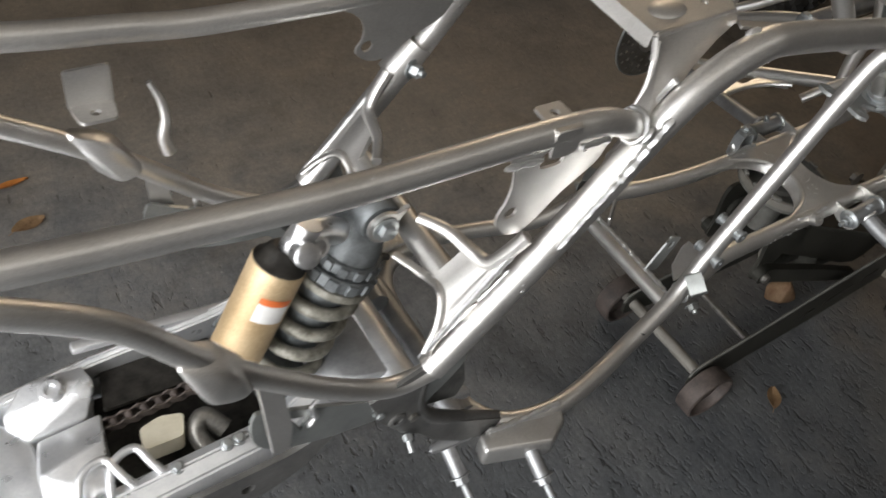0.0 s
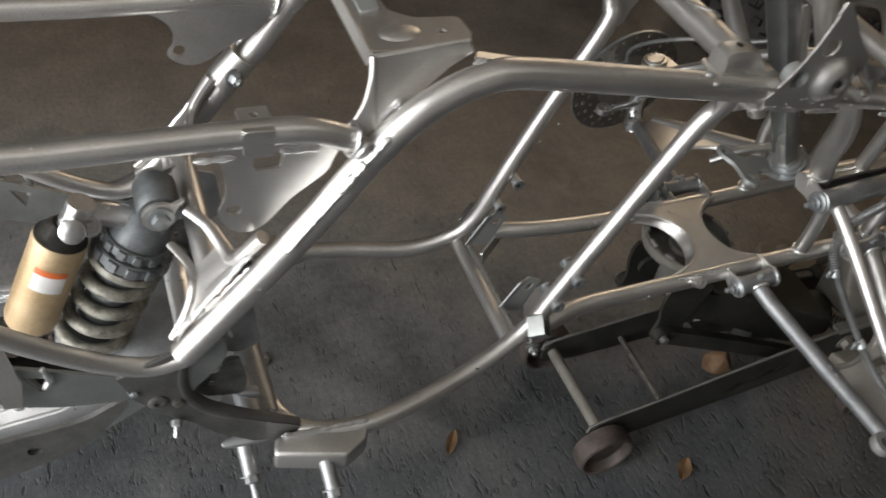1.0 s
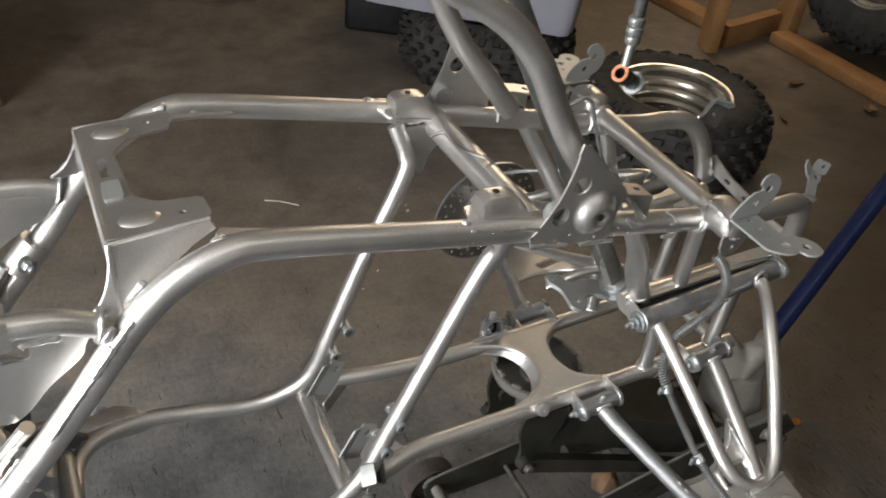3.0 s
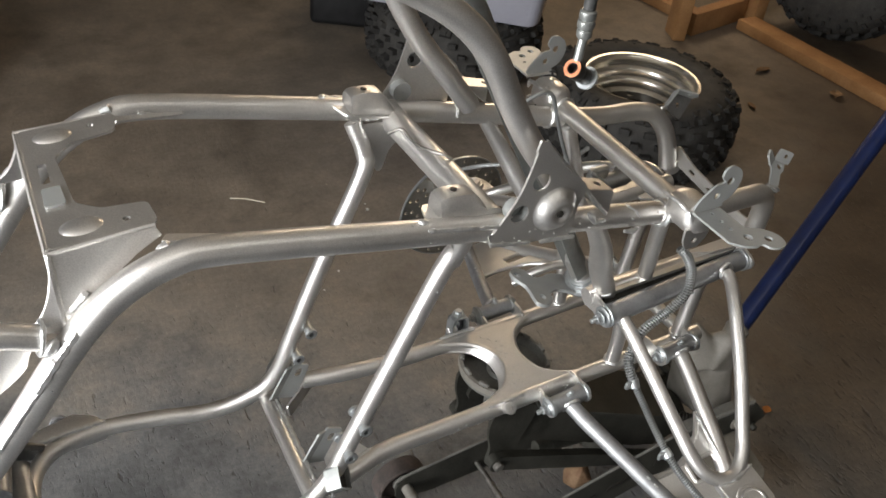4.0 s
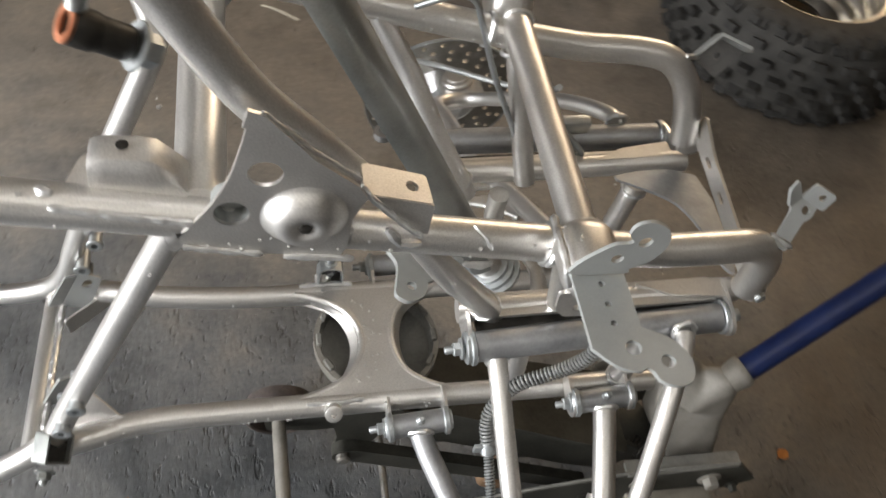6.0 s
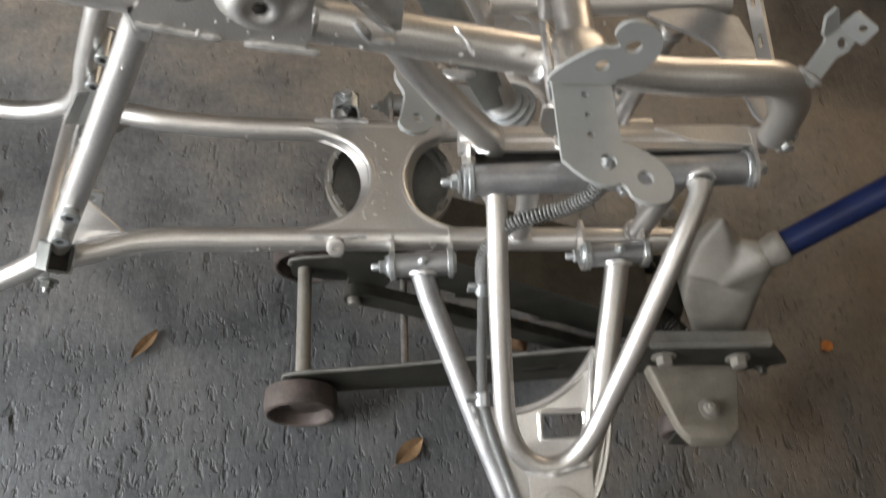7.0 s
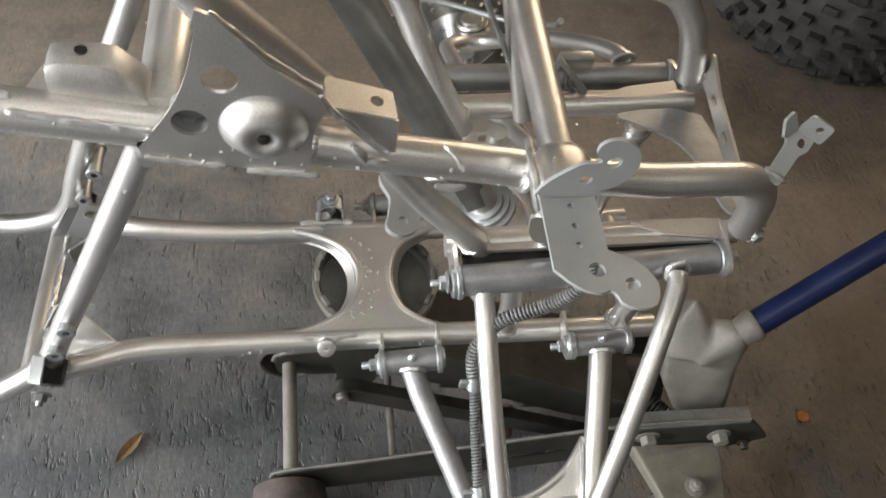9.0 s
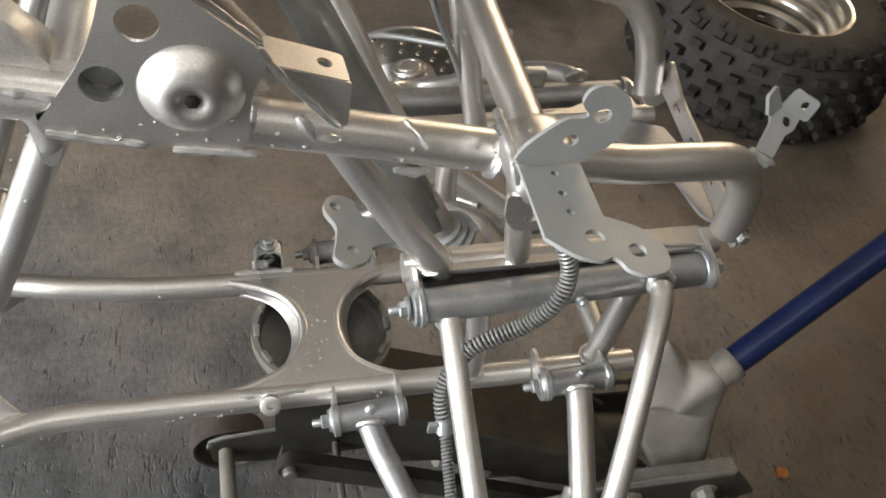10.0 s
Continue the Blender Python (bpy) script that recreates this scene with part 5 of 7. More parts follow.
inner = [(0.222 + (x - 0.222) * 0.86, 0.396 + (z - 0.396) * 0.95) for x, z in arch[::-1]]
bm = plate(bmesh.new(), arch + inner, 0.016, basis((0, 0.077, -0.004), (1, 0, 0), (0, 0, 1)))
part("u_bracket_arch", bm, ZINC, frame_thing, "arched zinc sheet of the U bracket")
part("bolt", hexbolt(bmesh.new(), (0.222, 0.0795, 0.4335), (0, 0, 1), 0.0055, 0.005), ZINC, frame_thing)
part("bolt", hexbolt(bmesh.new(), (0.222, 0.0815, 0.412), (0, -1, 0), 0.0038, 0.003), ZINC, frame_thing)


def spatter():
    """Fine bright beads of weld spatter stuck to the paint round the joints."""
    rnd = random.Random(17)
    bm = bmesh.new()

    def speck(p, r):
        m = Matrix.Translation(p) @ Matrix.Diagonal((r * rnd.uniform(0.8, 1.5), r * rnd.uniform(0.8, 1.5), r * 0.8, 1))
        bmesh.ops.create_icosphere(bm, subdivisions=1, radius=1.0, matrix=m)

    runs = ((RAIL[0], RAIL[1], 0.0132, 26), (RAIL[1], RAIL[2], 0.0132, 14), (LOWRAIL[3], LOWRAIL[5], 0.0112, 22), (RAIL[6], RAIL[9], 0.0132, 16), ((0.338, -0.125, 0.7415), (0.372, -0.155, 0.7445), 0.002, 12), (LOWRAIL[0], LOWRAIL[2], 0.0112, 9), ((0.35, -0.066, 0.554), (0.52, -0.066, 0.567), 0.0112, 14), (SUBRAIL[0], SUBRAIL[3], 0.0115, 8), (STRUT[2], STRUT[4], 0.0106, 6))
    for a, b, r, n in runs:
        a, b = V(a), V(b)
        for k in range(n):
            side = rnd.choice((1, 1, -1))
            p = my(a.lerp(b, rnd.random() ** 1.3), side)
            t = rnd.uniform(0.15, 2.2)
            speck(p + V((0, -math.sin(t), math.cos(t))) * r, rnd.uniform(0.0007, 0.0017))
    for k in range(34):
        y = rnd.uniform(-0.05, 0.05)
        speck(V((0.264 + rnd.uniform(-0.010, 0.010) - 0.02 * (y / 0.05) ** 2, y, 0.4095)), rnd.uniform(0.0006, 0.0013))
    for k in range(9):
        speck(V((rnd.uniform(0.11, 0.20), -0.1382, rnd.uniform(0.735, 0.752))), rnd.uniform(0.0007, 0.0015))
    tagged(part("weld_spatter", bm, WELD, frame_thing), kind="stuff")


spatter()

# ---- suspension arms ----
def upper_arm(s):
    arm = thing("upper_suspension_arm", "silver U-shaped upper suspension arm bolted to the frame", "suspension arm", group="suspension arms")
    a, b = V((0.324, -0.0985, 0.5465)), V((0.542, -0.0905, 0.5645))
    part("pivot_tube", tube([a, a.lerp(b, 0.05), a.lerp(b, 0.95), b] if s > 0 else [my(p, -1) for p in (a, a.lerp(b, 0.05), a.lerp(b, 0.95), b)], 0.0132, 20), DULL_SILVER, arm)
    d = (b - a).normalized()
    for p, w in ((a, -1), (b, 1)):
        bm = bmesh.new()
        lathe(bm, [(0.0145, 0), (0.0155, 0.001), (0.0155, 0.004), (0.0140, 0.005), (0.0140, 0.008), (0.0125, 0.009)], axis(my(p + d * w * 0.0005, s), my(d * w, s)), 24)
        part("end_cap", bm, ZINC, arm)
        bm = hexbolt(bmesh.new(), my(p + d * w * 0.0115, s), my(d * w, s), 0.0062, 0.006, 0.008 if w < 0 else 0)
        part("pivot_bolt", bm, ZINC, arm)
    loop = [(0.342, -0.108, 0.541), (0.343, -0.128, 0.531), (0.345, -0.17, 0.507), (0.351, -0.23, 0.466), (0.356, -0.262, 0.443), (0.367, -0.283, 0.429), (0.386, -0.293, 0.424), (0.406, -0.291, 0.427), (0.422, -0.278, 0.440), (0.434, -0.258, 0.458), (0.455, -0.215, 0.500), (0.482, -0.158, 0.544), (0.499, -0.122, 0.564), (0.502, -0.108, 0.568)]
    part("arm_tube", tube(catmull(side_path(loop, s), 6), 0.0086, 18), SILVER, arm)
    if s < 0:
        arm.location = (0.006, 0.035, 0.008)
    for p in (loop[0], loop[-1]):
        part("weld_bead", collar(my(V(p) + V((0, 0.001, 0.002)), s), my((0, -0.8, 0.2), s), 0.0096, 0.003, 7), WELD, arm)
    bm = lathe(bmesh.new(), [(0.0042, 0), (0.0042, 0.003), (0.0030, 0.004), (0.0032, 0.0075), (0.0020, 0.009)], axis(my((0.44, -0.1085, 0.5575), s), my((0, -1, 0.35), s)), 12)
    part("grease_nipple", bm, ZINC, arm)
    # ball joint seat
    bm = bmesh.new()
    m = basis(my((0.402, -0.318, 0.4165), s), (1, 0, 0.2), my((0, 1, 0.12), s))
    out = rounded_outline([(-0.026, 0.030), (0.027, 0.030), (0.025, -0.018), (0.012, -0.036), (-0.012, -0.036), (-0.026, -0.020)], 0.006)
    plate(bm, out, 0.013, m)
    bmesh.ops.bevel(bm, geom=[e for e in bm.edges if len(e.link_faces) == 2 and e.calc_face_angle(0) > 1.2], offset=0.0015, segments=2, affect="EDGES")
    part("joint_block", bm, SILVER, arm)
    up = m.to_3x3() @ V((0, 0, 1 if s > 0 else -1))
    if up.z < 0:
        up = -up
    c = my((0.3975, -0.331, 0.4225), s)
    bm = lathe(bmesh.new(), [(0.0205, 0), (0.0205, 0.0030), (0.0195, 0.0042), (0.0168, 0.0044), (0.0162, 0.0030), (0.0150, 0.0030), (0.0146, 0.0064), (0.0136, 0.0072), (0.0112, 0.0072), (0.0108, 0.0062), (0.0100, 0.0062)], axis(c, up), 36)
    part("ball_joint", bm, SILVER, arm, "bright round ball joint cap", angle=24)
    part("joint_stem", lathe(bmesh.new(), [(0.011, 0), (0.013, 0.008), (0.009, 0.02), (0.007, 0.03)], axis(c - up * 0.008, -up), 18), STEEL, arm)
    part("weld_bead", bead(side_path([(0.372, -0.2975, 0.424), (0.395, -0.3005, 0.4285), (0.424, -0.294, 0.4345)], s), 0.0026, 11), WELD, arm)
    return arm


def lower_arm(s):
    arm = thing("lower_suspension_arm", "silver A-shaped lower suspension arm with a pressed web", "suspension arm", group="suspension arms")
    for x, z in ((0.295, 0.4045), (0.474, 0.4325)):
        a, b = V((x - 0.024, -0.096, z - 0.003)), V((x + 0.024, -0.095, z + 0.003))
        part("pivot_sleeve", tube(side_path([a, b], s), 0.0115, 18), DULL_SILVER, arm)
        d = (b - a).normalized()
        for p, w in ((a, -1), (b, 1)):
            bm = lathe(bmesh.new(), [(0.0130, 0), (0.0142, 0.001), (0.0142, 0.005), (0.011, 0.006), (0.009, 0.0085)], axis(my(p, s), my(d * w, s)), 20)
            if w < 0:
                hexbolt(bm, my(p - d * 0.008, s), my(-d, s), 0.0062, 0.006, 0.008)
            part("pivot_bolt", bm, ZINC if s > 0 else STEM, arm)
        bm = lathe(bmesh.new(), [(0.0045, 0), (0.0045, 0.003), (0.0030, 0.004), (0.0034, 0.0075), (0.0020, 0.009)], axis(my((x, -0.098, z + 0.0105), s), my((0, -0.3, 1), s)), 12)
        part("grease_nipple", bm, ZINC, arm)
    rear = [(0.296, -0.104, 0.401), (0.303, -0.125, 0.393), (0.345, -0.225, 0.356), (0.394, -0.338, 0.316)]
    front = [(0.475, -0.104, 0.429), (0.472, -0.125, 0.421), (0.460, -0.21, 0.379), (0.428, -0.338, 0.320)]
    part("arm_tube", tube(side_path(rear, s), 0.0108, 18), DULL_SILVER, arm, "dull grey arm tube")
    part("arm_tube", tube(side_path(front, s), 0.0112, 18), SILVER, arm)
    for p in (rear[0], front[0]):
        part("weld_bead", collar(my(p, s), my((0, -0.8, -0.3), s), 0.0122, 0.0028, 12), WELD, arm)
    m = basis(my((0.4, -0.232, 0.3585), s), (1, 0, 0.16), my((0, 1, 0.36), s))
    web = smooth_outline([(0.060, 0.062), (0.069, 0.040), (0.067, 0.0), (0.054, -0.057), (0.026, -0.104), (-0.006, -0.104), (-0.034, -0.045), (-0.052, 0.010), (-0.046, 0.013), (-0.018, 0.010), (0.012, 0.018), (0.037, 0.034), (0.052, 0.052)], 3)
    bm = bmesh.new()
    plate(bm, web, 0.0035, m, [rounded_outline([(0.005, -0.017), (0.044, -0.017), (0.044, 0.007), (0.005, 0.007)], 0.004)])
    part("web_plate", bm, SILVER, arm, "pressed web plate with a square hole")
    lip = catmull([m @ V((x, y, 0.002)) for x, y in ((-0.050, 0.013), (-0.018, 0.010), (0.012, 0.018), (0.037, 0.034), (0.052, 0.052), (0.059, 0.062))], 4)
    part("rolled_edge", tube(lip, 0.0038, 8), SILVER, arm)
    frame_hole = [m @ V((x, y, 0.002)) for x, y in rounded_outline([(0.004, -0.018), (0.045, -0.018), (0.045, 0.008), (0.004, 0.008)], 0.004)]
    part("rolled_edge", tube(frame_hole + frame_hole[:1], 0.0028, 8), SILVER, arm)
    flange = catmull([m @ V((x, y, -0.001)) for x, y in ((0.064, 0.046), (0.067, 0.0), (0.055, -0.055), (0.030, -0.098))], 4)
    part("rolled_edge", tube(flange, 0.0042, 8), SILVER, arm)
    part("weld_bead", bead([m @ V(q) for q in ((0.055, 0.058, 0.008), (0.052, 0.034, 0.010), (0.049, 0.0, 0.010))], 0.0022, 14), WELD, arm)
    part("weld_bead", bead(side_path([(0.338, -0.212, 0.370), (0.351, -0.248, 0.356)], s), 0.0026, 15), WELD, arm)
    part("joint_housing", lathe(bmesh.new(), [(0.014, 0), (0.018, 0.004), (0.018, 0.022), (0.012, 0.026)], pose(0.396, -0.352 * s, 0.302), 20), CASTING, arm)
    return arm


for s in (1, -1):
    upper_arm(s)
    lower_arm(s)


def spring_line(s):
    """A brake hose in a wire spring sleeve, clipped along the upper arm."""
    th = thing("brake_hose", "grey brake hose in a coiled wire sleeve along the arm", "hose")
    up = catmull(side_path([(0.396, -0.112, 0.641), (0.405, -0.120, 0.630), (0.412, -0.128, 0.608), (0.406, -0.134, 0.585), (0.389, -0.132, 0.560), (0.357, -0.131, 0.538), (0.343, -0.134, 0.515), (0.336, -0.142, 0.497), (0.338, -0.158, 0.477)], s), 6)
    mid = catmull(side_path([(0.338, -0.158, 0.477), (0.338, -0.200, 0.453), (0.339, -0.238, 0.432)], s), 6)
    low = catmull(side_path([(0.339, -0.238, 0.432), (0.349, -0.262, 0.412), (0.363, -0.29, 0.392), (0.377, -0.320, 0.372), (0.386, -0.341, 0.355)], s), 6)
    part("hose", tube(up + mid[1:] + low[1:], 0.0034, 10), HOSE, th)
    part("spring_sleeve", coil(up, 0.0056, 0.0011, 62, 9, 5), SPRINGY, th, "grey coiled wire sleeve")
    part("spring_sleeve", coil(mid, 0.0040, 0.0009, 34, 8, 5), SPRINGY, th)
    part("spring_sleeve", coil(low, 0.0044, 0.0010, 44, 8, 5), SPRINGY, th)
    for p, d in ((mid[0], (0, -0.6, -0.8)), (mid[-1], (0.1, -0.8, -0.4))):
        bm = lathe(bmesh.new(), [(0.0055, -0.006), (0.0066, -0.005), (0.0066, 0.005), (0.0055, 0.006)], axis(p, my(d, s)), 12)
        box(bm, (0.010, 0.004, 0.011), Matrix.Translation(p + V((-0.008, 0, 0))), 0.001)
        part("clip", bm, ZINC, th)
    return th


spring_line(1)


# ---- steering ----
def steering():
    th = thing("steering_column", "tall zinc-grey steering column with a drilled arm plate at its foot", "steering column")
    foot, top = V((0.352, 0.002, 0.535)), V((0.115, 0.0, 0.965))
    d = (top - foot).normalized()
    m = basis(foot, d, (0, 1, 0))
    sec = [(-0.021, 0.011), (-0.0205, 0.0125), (-0.0185, 0.0125), (-0.0175, 0.0), (-0.010, -0.0075), (0.010, -0.0075), (0.0175, 0.0), (0.0185, 0.0125), (0.0205, 0.0125), (0.021, 0.011), (0.020, -0.003), (0.012, -0.0105), (-0.012, -0.0105), (-0.020, -0.003)]
    bm = bmesh.new()
    L = (top - foot).length
    rows = []
    for k in range(9):
        t = k / 8
        w = 0.72 + 0.28 * min(1, t * 2.2)
        rows.append([bm.verts.new(m @ V((L * t, y * w, z))) for y, z in sec])
    for a, b in zip(rows, rows[1:]):
        for i in range(len(sec)):
            bm.faces.new((a[i], a[(i + 1) % len(sec)], b[(i + 1) % len(sec)], b[i]))
    bm.faces.new(rows[0])
    bm.faces.new(rows[-1])
    part("stem_channel", bm, STEM, th, "pressed channel with rolled lips, dark reflections in its grey-green", angle=50)
    bm = lathe(bmesh.new(), [(0.012, -0.02), (0.014, -0.018), (0.014, 0.03), (0.012, 0.04)], axis(foot - d * 0.01, d), 20)
    part("stem_foot", bm, SILVER, th)
    bm = bmesh.new()
    for r0, z0 in ((0.028, 0.0), (0.0235, 0.005), (0.019, 0.010)):
        lathe(bm, [(r0 - 0.004, z0 - 0.004), (r0, z0 - 0.003), (r0, z0 + 0.001), (r0 - 0.004, z0 + 0.002)], axis(foot - d * 0.022, d), 32)
    part("bearing_stack", bm, ZINC, th, "stacked bearing rings")
    arm = smooth_outline([(0.2638, 0.021), (0.2653, 0.0353), (0.2757, 0.0438), (0.2905, 0.0405), (0.2925, 0.030), (0.299, 0.0225), (0.3177, 0.0250), (0.3403, 0.0308), (0.366, 0.026), (0.372, 0.006), (0.358, -0.012), (0.335, -0.004), (0.3165, -0.0054), (0.3010, -0.012), (0.2985, -0.020), (0.2921, -0.0300), (0.2780, -0.0364), (0.2665, -0.030), (0.2690, -0.0150), (0.2717, 0.005)], 3)
    bm = bmesh.new()
    plate(bm, [(x + 0.010 * max(0.0, min(1.0, (0.335 - x) / 0.03)), y) for x, y in arm], 0.005, basis((0, 0, 0.602), (1, 0, -0.28), (0, 1, 0)), [ring_pts((0.2830, 0.0290), 0.0046), ring_pts((0.2930, -0.0190), 0.0046)])
    part("arm_plate", bm, BRACKET, th, "pale drilled steering arm plate")
    return th


steering()
# the curved bearing seat round the stem's foot belongs to the frame
bm = tube(catmull([(0.30, 0.07, 0.475), (0.33, 0.055, 0.50), (0.37, 0.045, 0.508), (0.40, 0.03, 0.508), (0.41, 0.0, 0.508), (0.40, -0.03, 0.508), (0.37, -0.047, 0.510), (0.347, -0.060, 0.524), (0.342, -0.066, 0.553)], 5), 0.009, 12, flat=0.7)
part("bearing_seat", bm, SILVER, frame_thing)


def far_hub():
    """Knuckle, calliper and drilled disc at the far end of the arms."""
    disc = thing("brake_disc", "drilled steel brake disc at the far wheel hub", "brake disc")
    c, out = V((0.402, 0.420, 0.352)), V((-0.06, 1, 0.06))
    m = axis(c, out)
    holes, n = [], 0
    for ring_r, k, r in ((0.072, 20, 0.0040), (0.085, 22, 0.0040), (0.097, 24, 0.0036)):
        holes += [ring_pts((ring_r * math.cos(2 * math.pi * (i + 0.5 * (k % 2 == 0 and ring_r > 0.08)) / k), ring_r * math.sin(2 * math.pi * (i + 0.5 * (ring_r > 0.08)) / k)), r, 7) for i in range(k)]
    bm = bmesh.new()
    plate(bm, ring_pts((0, 0), 0.106, 56), 0.0038, m, holes + [ring_pts((0, 0), 0.056, 32)])
    part("disc", bm, ROTOR, disc, "drilled steel rotor")
    edge = lathe(bmesh.new(), [(0.1045, -0.0022), (0.1065, -0.0022), (0.1065, 0.0022), (0.1045, 0.0022)], m, 56, close=True)
    part("disc_edge", edge, ZINC, disc, "bright worn rotor edge")
    bm = lathe(bmesh.new(), [(0.058, -0.001), (0.058, 0.006), (0.034, 0.010), (0.030, 0.03), (0.018, 0.032)], axis(c, out), 28)
    part("hub", bm, CASTING, disc)
    for k in range(4):
        a = math.pi / 4 + k * math.pi / 2
        part("stud", tube([m @ V((0.045 * math.cos(a), 0.045 * math.sin(a), 0.0)), m @ V((0.045 * math.cos(a), 0.045 * math.sin(a), 0.036))], 0.005, 10), ZINC, disc)
    kn = thing("steering_knuckle", "cast steering knuckle between the far suspension arms", "steering knuckle")
    bm = tube(catmull([(0.397, 0.345, 0.30), (0.398, 0.365, 0.34), (0.398, 0.36, 0.39), (0.396, 0.336, 0.412)], 6), lambda t: 0.016 - 0.005 * t, 14)
    part("upright", bm, CASTING, kn)
    part("spindle", tube([(0.398, 0.36, 0.37), c], 0.016, 16), CASTING, kn)
    bm = tube(catmull([(0.39, 0.36, 0.35), (0.35, 0.352, 0.352), (0.318, 0.342, 0.358)], 5), 0.008, 12, flat=0.7)
    part("steering_arm", bm, CASTING, kn)
    bm = bmesh.new()
    plate(bm, ring_pts((0, 0), 0.0125, 20), 0.010, pose(0.312, 0.34, 0.36), [ring_pts((0, 0), 0.006, 14)])
    part("rod_eye", bm, CASTING, kn)
    hose = thing("far_brake_hose", "thin brake line looping from the frame to the far hub", "hose")
    part("line", tube(catmull([(0.36, 0.372, 0.40), (0.335, 0.35, 0.47), (0.34, 0.26, 0.545), (0.40, 0.19, 0.58), (0.43, 0.15, 0.61), (0.425, 0.12, 0.64)], 7), 0.0032, 10), SPRINGY, hose)
    # near knuckle
    kn2 = thing("near_steering_knuckle", "bare cast steering knuckle below the ball joint", "steering knuckle")
    part("upright", tube(catmull([(0.397, -0.350, 0.30), (0.398, -0.368, 0.335), (0.398, -0.362, 0.375), (0.397, -0.338, 0.405)], 6), lambda t: 0.015 - 0.005 * t, 14), GREY_CAST, kn2)
    part("spindle", tube([(0.40, -0.36, 0.35), (0.40, -0.45, 0.347)], lambda t: 0.017 - 0.006 * t, 16), STEEL, kn2)
    part("steering_arm", tube(catmull([(0.392, -0.362, 0.372), (0.355, -0.358, 0.378), (0.322, -0.346, 0.382)], 5), 0.010, 12, flat=0.6), GREY_CAST, kn2)
    bm = bmesh.new()
    lathe(bm, [(0.0132, -0.006), (0.0140, -0.005), (0.0140, 0.005), (0.0132, 0.006), (0.0060, 0.006), (0.0055, 0.0), (0.0060, -0.006)], axis((0.3135, -0.344, 0.383), (0.1, -0.2, 1)), 24, close=True)
    part("rod_eye", bm, GREY_CAST, kn2)
    for x in (0.372, 0.43):
        bm = bmesh.new()
        box(bm, (0.022, 0.018, 0.022), pose(x, -0.372, 0.372, 10, 5, 8), 0.004, 2)
        hexbolt(bm, (x, -0.372, 0.383), (0.1, -0.2, 1), 0.006, 0.006)
        part("lug", bm, GREASE_SHADE if x > 0.4 else GREY_CAST, kn2)


far_hub()


# ---- shock absorber and swingarm ----
def shock():
    th = thing("rear_shock_absorber", "grimy rear shock absorber with coil spring and gold reservoir can", "shock absorber")
    top, bot = V((-0.4392, 0.003, 0.5967)), V((-0.528, 0.003, 0.401))
    d = (bot - top).normalized()
    bm = lathe(bmesh.new(), [(0.007, -0.021), (0.019, -0.020), (0.0205, -0.017), (0.0205, 0.017), (0.019, 0.020), (0.007, 0.021)], axis(top, (0, 1, 0)), 26)
    part("top_eye", bm, SHOCK, th)
    part("top_bolt", hexbolt(bmesh.new(), top + V((0, -0.0268, 0)), (0, -1, 0), 0.0085, 0.007), ZINC, th)
    part("eye_bushing", lathe(bmesh.new(), [(0.006, 0), (0.0125, 0.001), (0.0125, 0.004), (0.006, 0.005)], axis(top + V((0, -0.022, 0)), (0, -1, 0)), 20), HOSE, th)
    bm = lathe(bmesh.new(), [(0.016, 0.012), (0.024, 0.020), (0.029, 0.034), (0.030, 0.050), (0.026, 0.054), (0.022, 0.17), (0.014, 0.175)], axis(top, d), 28)
    part("damper_body", bm, SHOCK, th)
    for z, r, h, teeth in ((0.046, 0.0350, 0.012, 14), (0.060, 0.0380, 0.014, 12)):
        bm = lathe(bmesh.new(), [(0.022, z), (r * 0.93, z), (r * 0.97, z + 0.0015), (r * 0.97, z + h - 0.0015), (r * 0.93, z + h), (0.022, z + h)], axis(top, d), 36)
        ring = axis(top, d)
        body = part("preload_collar", bm, SHOCK, th, "notched spring preload collar", angle=30)
        for k in range(teeth):
            t = 2 * math.pi * (k + 0.3) / teeth
            bm = bmesh.new()
            box(bm, (0.004, r * 3.4 / teeth, h * 0.82), ring @ Matrix.Rotation(t, 4, "Z") @ pose(r * 0.985, 0, z + h * 0.5), 0.0008, 1)
            part("collar_tooth", bm, SHOCK, body)
    part("spring_cap", lathe(bmesh.new(), [(0.022, 0.0755), (0.0370, 0.0755), (0.0385, 0.078), (0.0380, 0.083), (0.030, 0.086)], axis(top, d), 32), SPRING, th)
    a, b = top + d * 0.087, top + d * 0.196
    part("coil_spring", coil([a, a.lerp(b, 0.5), b], 0.0310, 0.0066, 4.0, 24, 10), SPRING, th, "grimy grey-green coil spring")
    bm = bmesh.new()
    plate(bm, rounded_outline([(-0.566, 0.462), (-0.510, 0.486), (-0.506, 0.500), (-0.514, 0.508), (-0.552, 0.492), (-0.570, 0.478)], 0.004), 0.004, basis((0, -0.040, -0.03), (1, 0, 0), (0, 0.2, 1)), [ring_pts((-0.518, 0.497), 0.0045), ring_pts((-0.550, 0.480), 0.0045)])
    part("link_plate", bm, SHOCK, th, "drilled link plate at the spring's foot")
    part("lower_seat", lathe(bmesh.new(), [(0.020, 0.194), (0.033, 0.198), (0.033, 0.206), (0.016, 0.216), (0.012, 0.234)], axis(top, d), 26), SHOCK, th)
    # reservoir
    r0, r1 = V((-0.5254, 0.0, 0.573)), V((-0.5682, -0.004, 0.473))
    e = (r1 - r0).normalized()
